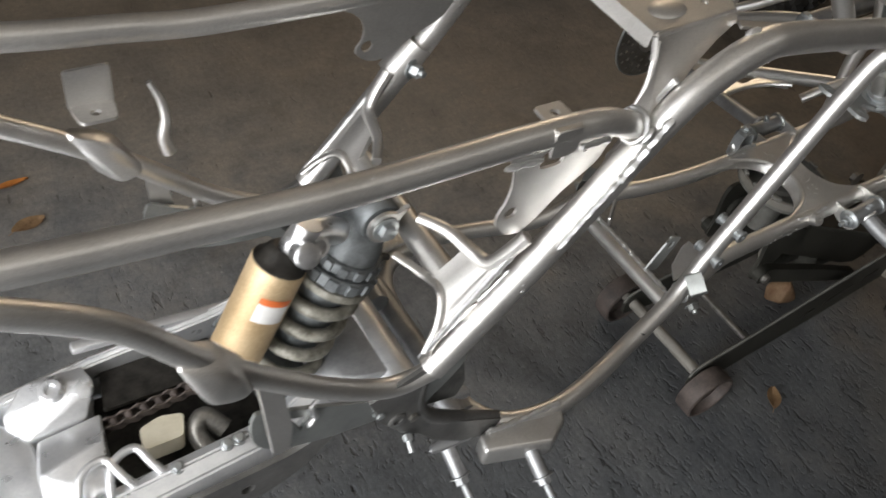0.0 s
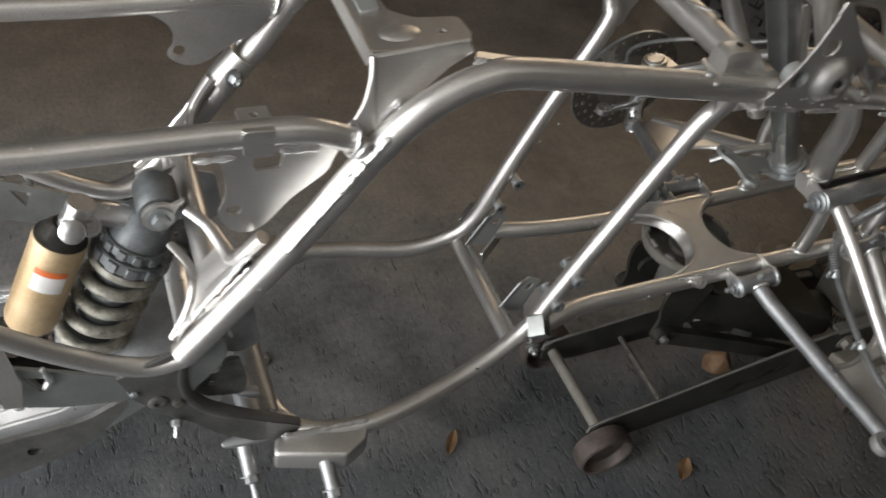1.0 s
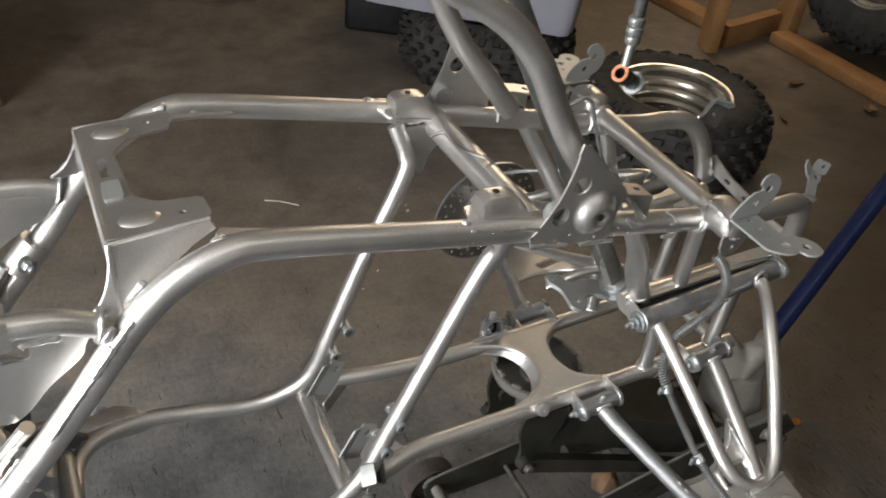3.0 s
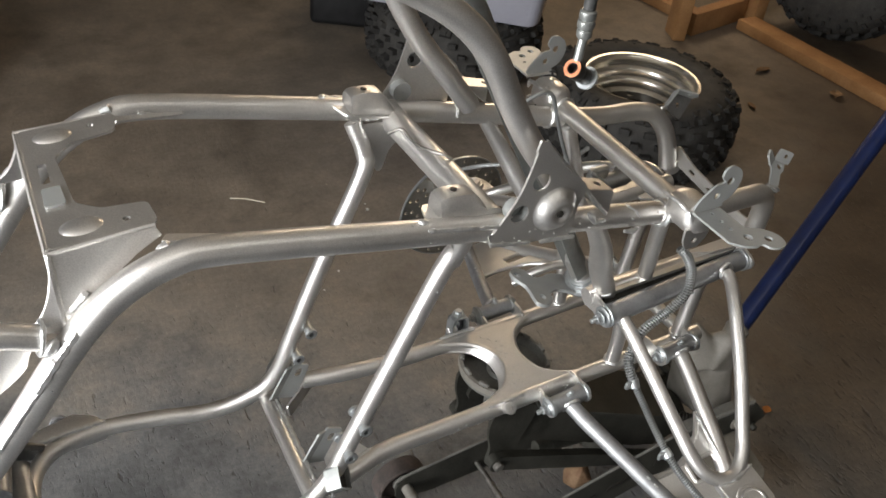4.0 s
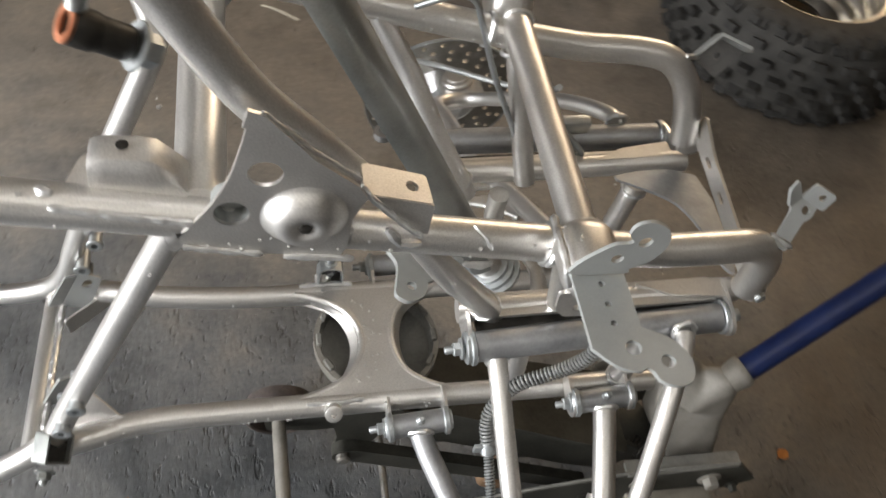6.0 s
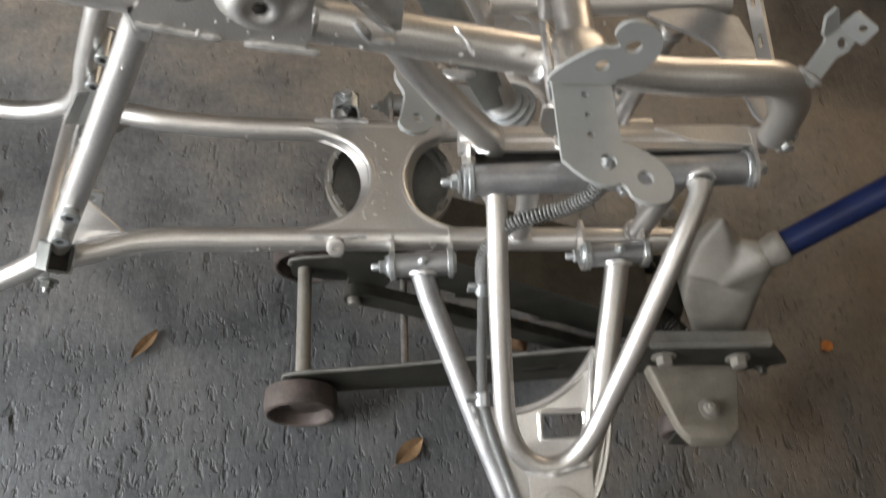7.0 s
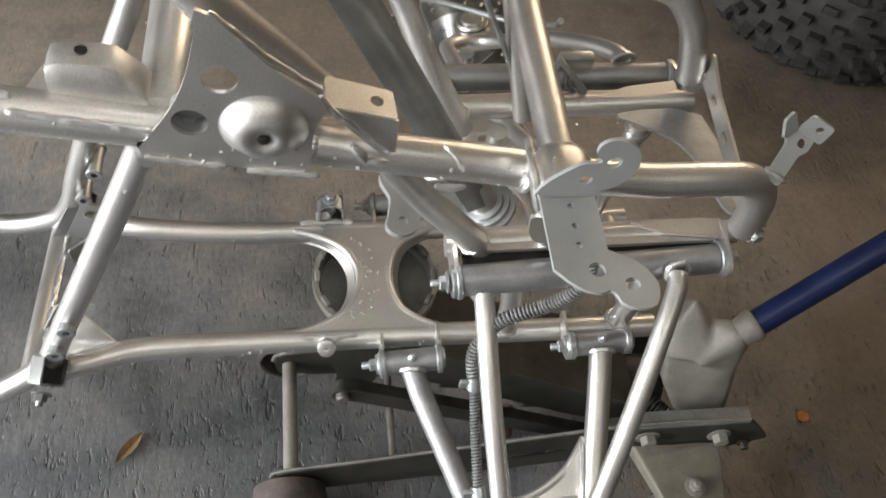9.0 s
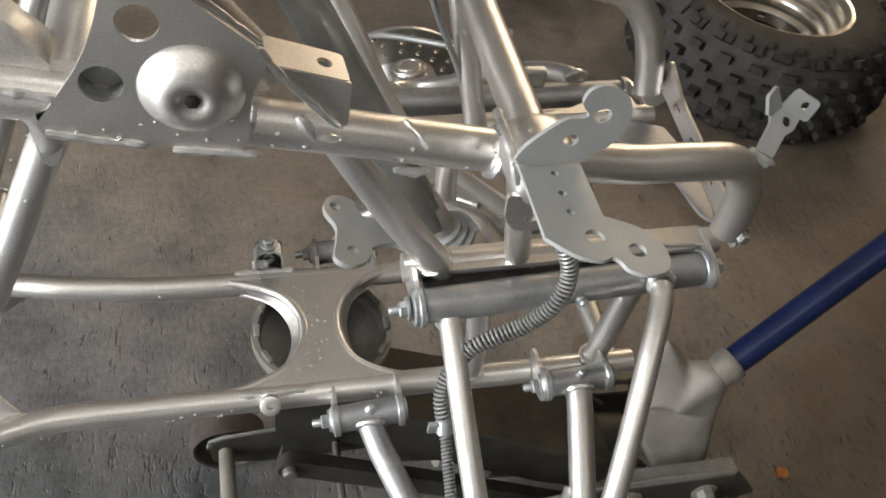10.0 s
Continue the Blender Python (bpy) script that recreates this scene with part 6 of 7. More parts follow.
    can = part("reservoir", lathe(bmesh.new(), [(0.0225, 0.004), (0.0248, 0.0055), (0.0252, 0.008), (0.0252, 0.110), (0.0238, 0.116), (0.018, 0.1195)], axis(r0, e), 36), GOLD, th, "gold anodised reservoir can")
    bm = lathe(bmesh.new(), [(0.012, -0.012), (0.016, -0.008), (0.020, 0.001), (0.0243, 0.004), (0.0243, 0.0058)], axis(r0, e), 30)
    part("reservoir_cap", bm, GREASE_SHADE, th)
    m = axis(r0, e)
    aim = m.to_3x3().transposed() @ V((0.15, -0.75, 0.65))
    face = math.atan2(aim.y, aim.x)
    for mat, z0, z1, name in ((LABEL, 0.036, 0.056, "sticker"), (LABEL_RED, 0.029, 0.036, "sticker_band")):
        bm = bmesh.new()
        rows = [[bm.verts.new(m @ V((0.0256 * math.cos(a), 0.0256 * math.sin(a), z))) for a in [face - 0.6 + 1.2 * k / 12 for k in range(13)]] for z in (z0, z1)]
        for k in range(12):
            bm.faces.new((rows[0][k], rows[0][k + 1], rows[1][k + 1], rows[1][k]))
        part(name, bm, mat, can)
    bm = tube(catmull([r0 + V((0.008, 0, 0)), V((-0.512, -0.004, 0.594)), V((-0.490, 0.0, 0.592)), top + d * 0.03], 5), 0.0125, 14)
    sweep(bm, [V((-0.514, -0.005, 0.588)), V((-0.5045, -0.005, 0.612))], 0.0125, 18)
    lathe(bm, [(0.0098, 0), (0.0098, 0.011), (0.0070, 0.0115), (0.0065, 0.007)], axis((-0.5015, -0.010, 0.588), (0.1, -0.8, 0.5)), 18)
    part("bridge_casting", bm, CASTING, th)
    bm = lathe(bmesh.new(), [(0.0115, 0), (0.0115, 0.018), (0.009, 0.02)], axis(V((-0.514, -0.014, 0.590)), (-0.1, -0.8, 0.5)), 18)
    part("adjuster", bm, CASTING, th)


shock()


def swingarm():
    th = thing("swingarm", "bright alloy swingarm with a greasy drive chain running in it", "swingarm")

    def beam(name, runs, label=""):
        """Joins like sections, each a list of points, into one bar."""
        bm = bmesh.new()
        rows = [[bm.verts.new(p) for p in sec] for sec in runs]
        for p, q in zip(rows, rows[1:]):
            for i in range(len(p)):
                bm.faces.new((p[i], p[(i + 1) % len(p)], q[(i + 1) % len(p)], q[i]))
        bm.faces.new(rows[0])
        bm.faces.new(rows[-1])
        bmesh.ops.recalc_face_normals(bm, faces=bm.faces)
        bmesh.ops.bevel(bm, geom=[e for e in bm.edges if e.calc_face_angle(0) > 0.3], offset=0.0022, segments=2, affect="EDGES")
        return part(name, bm, ALLOY, th, label, angle=25)

    near = [(-0.030, 0.358), (-0.034, 0.374), (-0.046, 0.380), (-0.060, 0.372), (-0.072, 0.350), (-0.074, 0.312), (-0.034, 0.312)]
    line = [(-0.43, 0.036, 0.046, 1.0), (-0.50, 0.014, 0.030, 1.0), (-0.56, 0.0, 0.010, 1.0), (-0.68, 0.0, -0.002, 1.08), (-0.80, 0.004, -0.022, 1.15), (-0.98, 0.004, -0.045, 1.15)]
    beam("beam", [[(x, y * k + dy, 0.345 + (z - 0.345) * k + dz) for y, z in near] for x, dy, dz, k in line], "polished faceted alloy box beam")
    skirt = bmesh.new()
    plate(skirt, smooth_outline([(-0.98, 0.285), (-0.70, 0.302), (-0.595, 0.320), (-0.539, 0.344), (-0.512, 0.372), (-0.494, 0.398), (-0.505, 0.402), (-0.54, 0.384), (-0.585, 0.378), (-0.70, 0.366), (-0.98, 0.315)], 3), 0.006, basis((0, -0.078, 0), (1, 0, 0), (0, 0, 1)), [ring_pts((-0.590, 0.350), 0.007)])
    part("side_skirt", skirt, DULL_SHADED_GREY, th, "dull grey cast skirt with a bolt hole")
    far = [(0.096, 0.384), (0.104, 0.386), (0.112, 0.380), (0.122, 0.350), (0.122, 0.312), (0.098, 0.312)]
    beam("beam", [[(x, y - dy * 0.3, z + dz) for y, z in far] for x, dy, dz, k in line], "polished faceted alloy box beam")
    # rear bridge casting
    bm = hull(bmesh.new(), [(-0.690, 0.098, 0.384), (-0.684, 0.072, 0.388), (-0.700, 0.050, 0.366), (-0.752, 0.052, 0.360), (-0.770, 0.080, 0.368), (-0.745, 0.104, 0.380), (-0.69, 0.098, 0.32), (-0.70, 0.050, 0.32), (-0.77, 0.055, 0.31), (-0.77, 0.10, 0.31)], 0.003)
    hull(bm, [(-0.688, 0.046, 0.372), (-0.694, 0.010, 0.384), (-0.706, -0.036, 0.372), (-0.738, -0.040, 0.362), (-0.756, 0.000, 0.376), (-0.748, 0.046, 0.362), (-0.69, 0.046, 0.32), (-0.70, -0.04, 0.32), (-0.76, -0.03, 0.31), (-0.76, 0.046, 0.31)], 0.003)
    hull(bm, [(-0.752, 0.050, 0.356), (-0.756, -0.030, 0.352), (-0.84, -0.03, 0.335), (-0.84, 0.08, 0.335), (-0.78, 0.095, 0.356), (-0.75, 0.05, 0.30), (-0.84, -0.03, 0.30), (-0.84, 0.08, 0.30)], 0.004)
    part("bridge_casting", bm, ALLOY, th, "bright faceted bridge casting", angle=20)
    part("boss", lathe(bmesh.new(), [(0.012, -0.012), (0.012, 0.003), (0.010, 0.005), (0.006, 0.005), (0.0055, 0.0), (0.002, 0.0)], axis((-0.722, 0.082, 0.382), (-0.25, -0.2, 1)), 20), ALLOY, th)
    bm = bmesh.new()
    box(bm, (0.24, 0.012, 0.010), pose(-0.575, 0.1075, 0.392, 0, 5, 0), 0.003)
    part("rail_edge", bm, ALLOY, th)
    part("pivot_tube", tube([(-0.425, -0.105, 0.413), (-0.425, 0.105, 0.413)], 0.021, 22), ALLOY, th)
    bm = hull(bmesh.new(), [(-0.425, -0.070, 0.432), (-0.425, 0.085, 0.432), (-0.478, -0.050, 0.424), (-0.490, 0.085, 0.420), (-0.520, -0.040, 0.396), (-0.535, 0.090, 0.396), (-0.43, -0.06, 0.39), (-0.43, 0.085, 0.39), (-0.52, -0.04, 0.375), (-0.53, 0.09, 0.375)], 0.008)
    part("front_body", bm, DULL_SILVER, th, "broad dull front casting of the swingarm", angle=35)
    # black sheets painting the swingarm's dark hollow, under and beside the chain
    bm = bmesh.new()
    box(bm, (0.165, 0.124, 0.006), pose(-0.615, 0.033, 0.318, 0, 4, 0), 0.002)
    part("trough", bm, GREASE_SHADE, th, "black sheet drawn for the dark hollow under the chain")
    bm = bmesh.new()
    plate(bm, rounded_outline([(-0.684, 0.052), (-0.588, 0.050), (-0.560, 0.094), (-0.676, 0.098)], 0.006), 0.005, pose(0, 0, 0.362))
    part("dark_recess", bm, GREASE_SHADE, th)
    bm = bmesh.new()
    plate(bm, rounded_outline([(-0.664, -0.010), (-0.626, -0.010), (-0.618, 0.014), (-0.640, 0.020), (-0.662, 0.014)], 0.005), 0.024, pose(0, 0, 0.358))
    part("chain_guide", bm, CREAM, th, "cream nylon chain guide")
    bm = tube(catmull([(-0.585, -0.01, 0.352), (-0.600, 0.006, 0.362), (-0.612, -0.004, 0.356), (-0.606, -0.024, 0.344)], 5), 0.010, 12)
    part("guide_roller", bm, STEEL, th)
    for k in range(14):
        bm = bmesh.new()
        x = -0.50 - 0.0150 * k
        m = pose(x, 0.031, 0.396 - 0.0022 * k, 0, 8, 0)
        for y in (-0.005, 0.005):
            plate(bm, smooth_outline([(-0.011, 0), (-0.006, 0.005), (0, 0.0036), (0.006, 0.005), (0.011, 0), (0.006, -0.005), (0, -0.0036), (-0.006, -0.005)], 2), 0.0016, m @ basis((0, y, 0), (1, 0, 0), (0, 0, 1)))
        lathe(bm, [(0.0038, -0.004), (0.0038, 0.004)], m @ axis((0, 0, 0), (0, 1, 0)), 8)
        part("chain_link", bm, RUSTY, th, "" if k else "rusty greasy chain link")
    for x, z in ((-0.585, 0.388), (-0.597, 0.387), (-0.645, 0.381)):
        part("bolt", hexbolt(bmesh.new(), (x, -0.047, z), (0, -0.2, 1), 0.0045, 0.004), ZINC, th)
    for dx in (0.0, 0.028):
        bm = tube(catmull([(-0.735 + dx, -0.050, 0.372), (-0.725 + dx, -0.022, 0.386), (-0.702 + dx, -0.014, 0.388), (-0.692 + dx, -0.034, 0.384), (-0.680 + dx, -0.050, 0.372)], 5), 0.0042, 10)
        part("hose_guide", bm, ALLOY, th, "bright bent wire guide")


swingarm()

# tabs under the far subframe rail
bm = bmesh.new()
plate(bm, rounded_outline([(-0.017, 0), (0.017, 0), (0.017, -0.036), (-0.017, -0.036)], 0.003), 0.003, basis((-0.638, 0.108, 0.722), (1, 0, 0), (0, 0, 1)))
plate(bm, rounded_outline([(-0.017, 0), (0.017, 0), (0.014, -0.022), (-0.014, -0.022)], 0.006), 0.003, basis((-0.638, 0.107, 0.688), (1, 0, 0), (0, 1, 0)), [ring_pts((0, -0.012), 0.004, 12)])
part("hanging_tab", bm, SILVER, frame_thing, "folded tab hanging under the subframe rail")
part("bent_rod", tube(catmull([(-0.59, 0.118, 0.69), (-0.583, 0.115, 0.672), (-0.581, 0.112, 0.655), (-0.584, 0.112, 0.636), (-0.580, 0.113, 0.618)], 5), lambda t: 0.0024 + 0.0040 * t, 12), SILVER, frame_thing)


# ---- the hanging brake hose with a banjo end ----
def banjo():
    th = thing("hanging_brake_hose", "loose rubber brake hose hanging with a copper-washered banjo end", "hose")
    c = V((0.092, -0.226, 0.969))
    hang = [c + V((0.003, 0.002, 0.024)), c + V((0.004, 0.003, 0.05)), c + V((0.004, 0.004, 0.09)), c + V((-0.004, 0.02, 0.16)), c + V((-0.02, 0.07, 0.22)), V((0.03, -0.11, 1.20)), V((-0.03, -0.10, 1.10)), V((-0.05, -0.096, 1.018))]
    part("rubber_hose", tube(catmull(hang, 6), 0.0046, 12), HOSE, th)
    part("neck", tube([c + V((0, 0, 0.008)), c + V((0.003, 0.002, 0.026))], 0.0034, 12), STEM, th)
    for z, r in ((0.024, 0.0058), (0.031, 0.0064), (0.038, 0.0062)):
        part("crimp", lathe(bmesh.new(), [(r * 0.8, 0), (r, 0.0015), (r, 0.006), (r * 0.8, 0.0072)], axis(c + V((0.003, 0.002, z)), (0.02, 0.02, 1)), 14), STEM, th)
    out = V((-0.80, -0.22, 0.54)).normalized()
    bm = lathe(bmesh.new(), [(0.0070, -0.0055), (0.0080, -0.004), (0.0080, 0.003), (0.0074, 0.004), (0.0046, 0.004), (0.0044, 0.0), (0.0046, -0.0055)], axis(c, out) @ Matrix.Diagonal((0.86, 0.86, 1, 1)), 26, close=True)
    part("banjo_eye", bm, GREASE_SHADE, th)
    bm = lathe(bmesh.new(), [(0.0078, 0.0), (0.0080, 0.0012), (0.0050, 0.0012), (0.0048, 0.0)], axis(c + out * 0.0042, out) @ Matrix.Diagonal((0.86, 0.86, 1, 1)), 26, close=True)
    part("copper_washer", bm, COPPER, th, "copper sealing washer")
    bm = lathe(bmesh.new(), [(0.0058, 0.004), (0.0062, 0.006), (0.0062, 0.016), (0.0050, 0.018)], axis(c, -out), 18)
    part("bolt_sleeve", bm, GREASE_SHADE, th)
    bm = hexbolt(bmesh.new(), c - out * 0.0185, -out, 0.0060, 0.007)
    part("banjo_bolt", bm, ZINC, th, "bright hex bolt through the banjo eye")


banjo()


# ---- floor jack ----
def jack():
    th = thing("floor_jack", "worn grey trolley jack with a blue handle, under the frame", "floor jack")
    top = ((0.152, 0.070), (0.166, 0.088), (0.28, 0.113), (0.42, 0.148), (0.60, 0.187))
    for y in (-0.075, 0.090):
        bm = bmesh.new()
        drop = 0.0 if y < 0 else 0.10
        lift = lambda x, z: (x, z - drop * max(0.0, x - 0.2))
        out = [lift(x, z) for x, z in ((0.156, 0.040), (0.22, 0.034), (0.45, 0.072), (0.60, 0.104), (0.735, 0.112), (0.788, 0.138), (0.744, 0.191), *top[::-1])]
        plate(bm, rounded_outline(out, 0.008), 0.006, basis((0, y, 0), (1, 0, 0), (0, 0, 1)))
        side = part("side_frame", bm, JACK, th, "long pressed-steel side frame")
        edge = [V((x, y, z)) for x, z in (lift(*p) for p in top + ((0.742, 0.192),))]
        part("pale_edge", tube(catmull(edge, 3), 0.0034, 8, flat=0.7), JACK_MID, side, "pale top edge")
        lip = 1 if y < 0 else -1
        bm = bmesh.new()
        a, b = edge[4] + V((-0.01, 0, -0.002)), edge[5] + V((0.0, 0, -0.001))
        plate(bm, rounded_outline([(0, -0.004), ((b - a).length, -0.004), ((b - a).length, 0.016), (0, 0.016)], 0.004), 0.006, basis(a, b - a, (0, lip, 0)))
        part("top_flange", bm, JACK_MID, side, "scuffed grey top flange")
    # front wheels, hollow outward
    for y, w in ((-0.0985, -1), (0.1135, 1)):
        rim = [(0.003, -0.004), (0.012, -0.003), (0.014, -0.001), (0.0350, -0.001), (0.0392, -0.0150), (0.0420, -0.0165), (0.0455, -0.0145), (0.0465, 0.0), (0.0455, 0.0145), (0.0420, 0.0165), (0.0392, 0.0150), (0.0350, 0.001), (0.014, 0.001), (0.012, 0.004), (0.003, 0.005)]
        part("front_wheel", lathe(bmesh.new(), rim, axis((0.174, y, 0.0465), (0, w, 0)), 36), RUSTY, th, "rusty hollow steel wheel")
    part("axle", tube([(0.176, -0.092, 0.062), (0.172, 0.106, 0.062)], 0.0095, 14), JACK_PALE, th)
    part("tie_rod", tube([(0.306, -0.075, 0.06), (0.306, 0.095, 0.06)], 0.005, 10), STEEL, th)
    # lift arm, rising to the saddle
    for y in (-0.028, 0.052):
        bm = bmesh.new()
        plate(bm, smooth_outline([(0.63, 0.155), (0.54, 0.205), (0.42, 0.262), (0.32, 0.300), (0.262, 0.31), (0.240, 0.296), (0.250, 0.274), (0.30, 0.252), (0.42, 0.19), (0.58, 0.11)], 3), 0.007, basis((0, y, 0), (1, 0, 0), (0, 0, 1)))
        part("lift_arm", bm, JACK, th)
    bm = bmesh.new()
    plate(bm, rounded_outline([(-0.048, 0), (0.068, 0), (0.052, 0.31), (-0.030, 0.31)], 0.012), 0.006, basis((0.60, 0.0, 0.182), (0, 1, 0), (-0.91, 0, 0.40)))
    part("arm_web", bm, JACK, th)
    for y in (-0.046, 0.066):
        bm = bmesh.new()
        bar = [(0.232, 0.262), (0.222, 0.250), (0.228, 0.236), (0.244, 0.234), (0.40, 0.163), (0.56, 0.092), (0.566, 0.112), (0.41, 0.188), (0.25, 0.260)]
        plate(bm, rounded_outline(bar, 0.007), 0.014, basis((0, y, 0), (1, 0, 0), (0, 0, 1)))
        link = part("link_bar", bm, JACK, th, "flat steel link with a pinned eye")
        part("pin", lathe(bmesh.new(), [(0.008, 0), (0.008, 0.005), (0.006, 0.007), (0.002, 0.0072)], axis((0.236, y - 0.007 if y < 0 else y + 0.007, 0.249), (0, -1 if y < 0 else 1, 0)), 16), STEEL, link)
    for y in (-0.036, 0.06):
        bm = bmesh.new()
        plate(bm, smooth_outline([(0.226, 0.338), (0.258, 0.340), (0.296, 0.336), (0.292, 0.30), (0.276, 0.268), (0.262, 0.238), (0.240, 0.228), (0.226, 0.240), (0.229, 0.27), (0.222, 0.305)], 3), 0.006, basis((0, y, 0), (1, 0, 0), (0, 0, 1)))
        part("saddle_yoke", bm, JACK, th)
    bm = lathe(bmesh.new(), [(0.02, -0.075), (0.022, -0.02), (0.03, -0.005), (0.058, 0.0), (0.064, 0.006), (0.064, 0.020), (0.060, 0.021), (0.057, 0.008), (0.024, 0.004), (0.02, 0.008), (0.004, 0.008)], pose(0.268, 0.015, 0.363), 40)
    saddle = part("saddle", bm, JACK_MID, th, "round toothed saddle dish")
    # lit rim: its brightness is put into a paler colour
    part("saddle_rim", lathe(bmesh.new(), [(0.0600, 0.0), (0.0655, 0.0), (0.0655, 0.010), (0.0600, 0.010)], pose(0.268, 0.015, 0.375), 44, close=True), JACK_PALE, saddle, "saddle dish rim, the light on it put into its colour")
    for k in range(12):
        a = 2 * math.pi * k / 12
        bm = bmesh.new()
        box(bm, (0.006, 0.014, 0.008), pose(0.268 + 0.060 * math.cos(a), 0.015 + 0.060 * math.sin(a), 0.385, 0, 0, math.degrees(a)), 0.0012, 1)
        part("tooth", bm, JACK_MID, saddle)
    # pump body and return spring
    bm = lathe(bmesh.new(), [(0.03, 0), (0.040, 0.01), (0.042, 0.06), (0.034, 0.075), (0.034, 0.19), (0.024, 0.20), (0.012, 0.21), (0.012, 0.30)], axis((0.66, 0.015, 0.115), (-1, 0, 0.12)), 26)
    part("hydraulic_ram", bm, JACK, th)
    part("return_spring", coil([(0.628, -0.010, 0.14), (0.650, -0.048, 0.15)], 0.011, 0.0022, 8, 12, 6), GREASE_SHADE, th)
    # handle yoke: one blended casting, a wedge body with a lobe and the neck of the handle socket
    way = V((0.1, 0.032, 0.0745)).normalized()
    base = V((0.712, -0.012, 0.316))
    bm = bmesh.new()
    hull(bm, [(0.729, -0.050, 0.146), (0.666, -0.050, 0.148), (0.630, -0.030, 0.212), (0.625, -0.014, 0.248), (0.712, -0.030, 0.252), (0.742, -0.004, 0.208), (0.746, -0.02, 0.146), (0.720, 0.05, 0.13), (0.665, 0.05, 0.13), (0.65, 0.05, 0.25), (0.72, 0.04, 0.24)], 0.003)
    hull(bm, [(0.622, -0.016, 0.246), (0.626, 0.004, 0.296), (0.640, 0.013, 0.339), (0.652, 0.012, 0.326), (0.672, -0.008, 0.300), (0.674, -0.040, 0.262), (0.65, 0.05, 0.25), (0.655, 0.045, 0.292), (0.71, 0.03, 0.25)], 0.003)
    ring = axis(base - way * 0.016, way)
    neck = [ring @ V((0.0180 * math.cos(k * math.pi / 8), 0.0180 * math.sin(k * math.pi / 8), z)) for k in range(16) for z in (0.0, -0.012)]
    hull(bm, neck + [V(p) for p in ((0.655, -0.036, 0.256), (0.714, -0.034, 0.236), (0.730, 0.008, 0.225), (0.660, 0.008, 0.300))], 0.0)
    yoke = part("handle_yoke", bm, JACK_PALE, th, "pale cast handle yoke with rounded shoulders")
    blend = yoke.modifiers.new("blend", "REMESH")
    blend.mode, blend.voxel_size, blend.use_smooth_shade = "VOXEL", 0.0024, True
    soften = yoke.modifiers.new("soften", "SMOOTH")
    soften.factor, soften.iterations = 0.5, 45
    part("handle_socket", lathe(bmesh.new(), [(0.0170, -0.020), (0.0182, -0.014), (0.0186, -0.009), (0.0198, -0.006), (0.0198, 0.002), (0.0186, 0.004), (0.0168, 0.003)], axis(base, way), 32), JACK_PALE, th)
    part("handle", tube([base - way * 0.01, base + way * 0.4, base + way * 1.05], 0.0160, 24), BLUE, th, "blue painted tube handle")
    part("handle_grip", tube([base + way * 1.03, base + way * 1.2], 0.0205, 20), HOSE, th)
    # rear caster brackets
    for s, yy in ((1, -0.078), (-1, 0.093)):
        bm = bmesh.new()
        hull(bm, [(x, yy - w * s, z) for x, w, z in ((0.605, 0.0, 0.130), (0.722, 0.0, 0.134), (0.616, 0.018, 0.131), (0.632, 0.040, 0.130), (0.634, 0.080, 0.127), (0.646, 0.092, 0.125), (0.698, 0.094, 0.125), (0.710, 0.082, 0.128), (0.606, 0.0, 0.108), (0.720, 0.0, 0.108), (0.634, 0.082, 0.112), (0.710, 0.086, 0.108), (0.652, 0.097, 0.104), (0.696, 0.099, 0.104))], 0.006)
        part("caster_bracket", bm, JACK_TAN, th, "tan cast caster bracket with tapering sides", angle=30)
        part("bolt", hexbolt(bmesh.new(), (0.674, yy - 0.058 * s, 0.1315), (0, 0, 1), 0.009, 0.007, 0.004), JACK_PALE, th)
        bm = lathe(bmesh.new(), [(0.004, -0.012), (0.026, -0.012), (0.029, -0.009), (0.029, 0.009), (0.026, 0.012), (0.004, 0.012)], axis((0.676, yy - 0.046 * s, 0.029), (0.05, 1, 0)), 24)
        part("caster_wheel", bm, RUSTY, th)
        for side in (-1, 1):
            bm = bmesh.new()
            plate(bm, rounded_outline([(-0.016, -0.015), (0.016, -0.015), (0.024, 0.090), (-0.024, 0.090)], 0.006), 0.004, basis((0.676, yy - 0.046 * s + 0.018 * side, 0.029), (1, -0.05, 0), (0, 0, 1)))
            part("caster_fork", bm, JACK, th)
        for x, z in ((0.617, 0.158), (0.713, 0.156)):
            part("bolt", hexbolt(bmesh.new(), (x, yy - 0.0005 * s, z), (0, -s, 0), 0.0105, 0.011), JACK_PALE, th)
        part("bolt", hexbolt(bmesh.new(), (0.757, yy - 0.0005 * s, 0.128), (0, -s, 0), 0.006, 0.008), JACK, th)
    for k, w in enumerate((0.030, 0.046, 0.026, 0.040)):
        bm = bmesh.new()
        plate(bm, rounded_outline([(0, -0.005), (w, -0.004), (w - 0.004, 0.006), (0.003, 0.005)], 0.002), 0.0012, basis((0.40 + 0.046 * k, -0.0785, 0.098 + 0.0105 * k), (1, 0, 0.23), (0, 0, 1)))
        part("lettering_bar", bm, GREASE_SHADE, th)
    bm = hull(bmesh.new(), [(0.432, -0.022, 0.052), (0.468, -0.030, 0.058), (0.480, 0.012, 0.062), (0.440, 0.022, 0.056), (0.446, -0.016, 0.092), (0.470, 0.006, 0.086), (0.436, 0.010, 0.030), (0.475, -0.02, 0.030)], 0.004)
    part("ram_foot", bm, RUST_TAN, th, "rusty tan foot of the hydraulic ram")
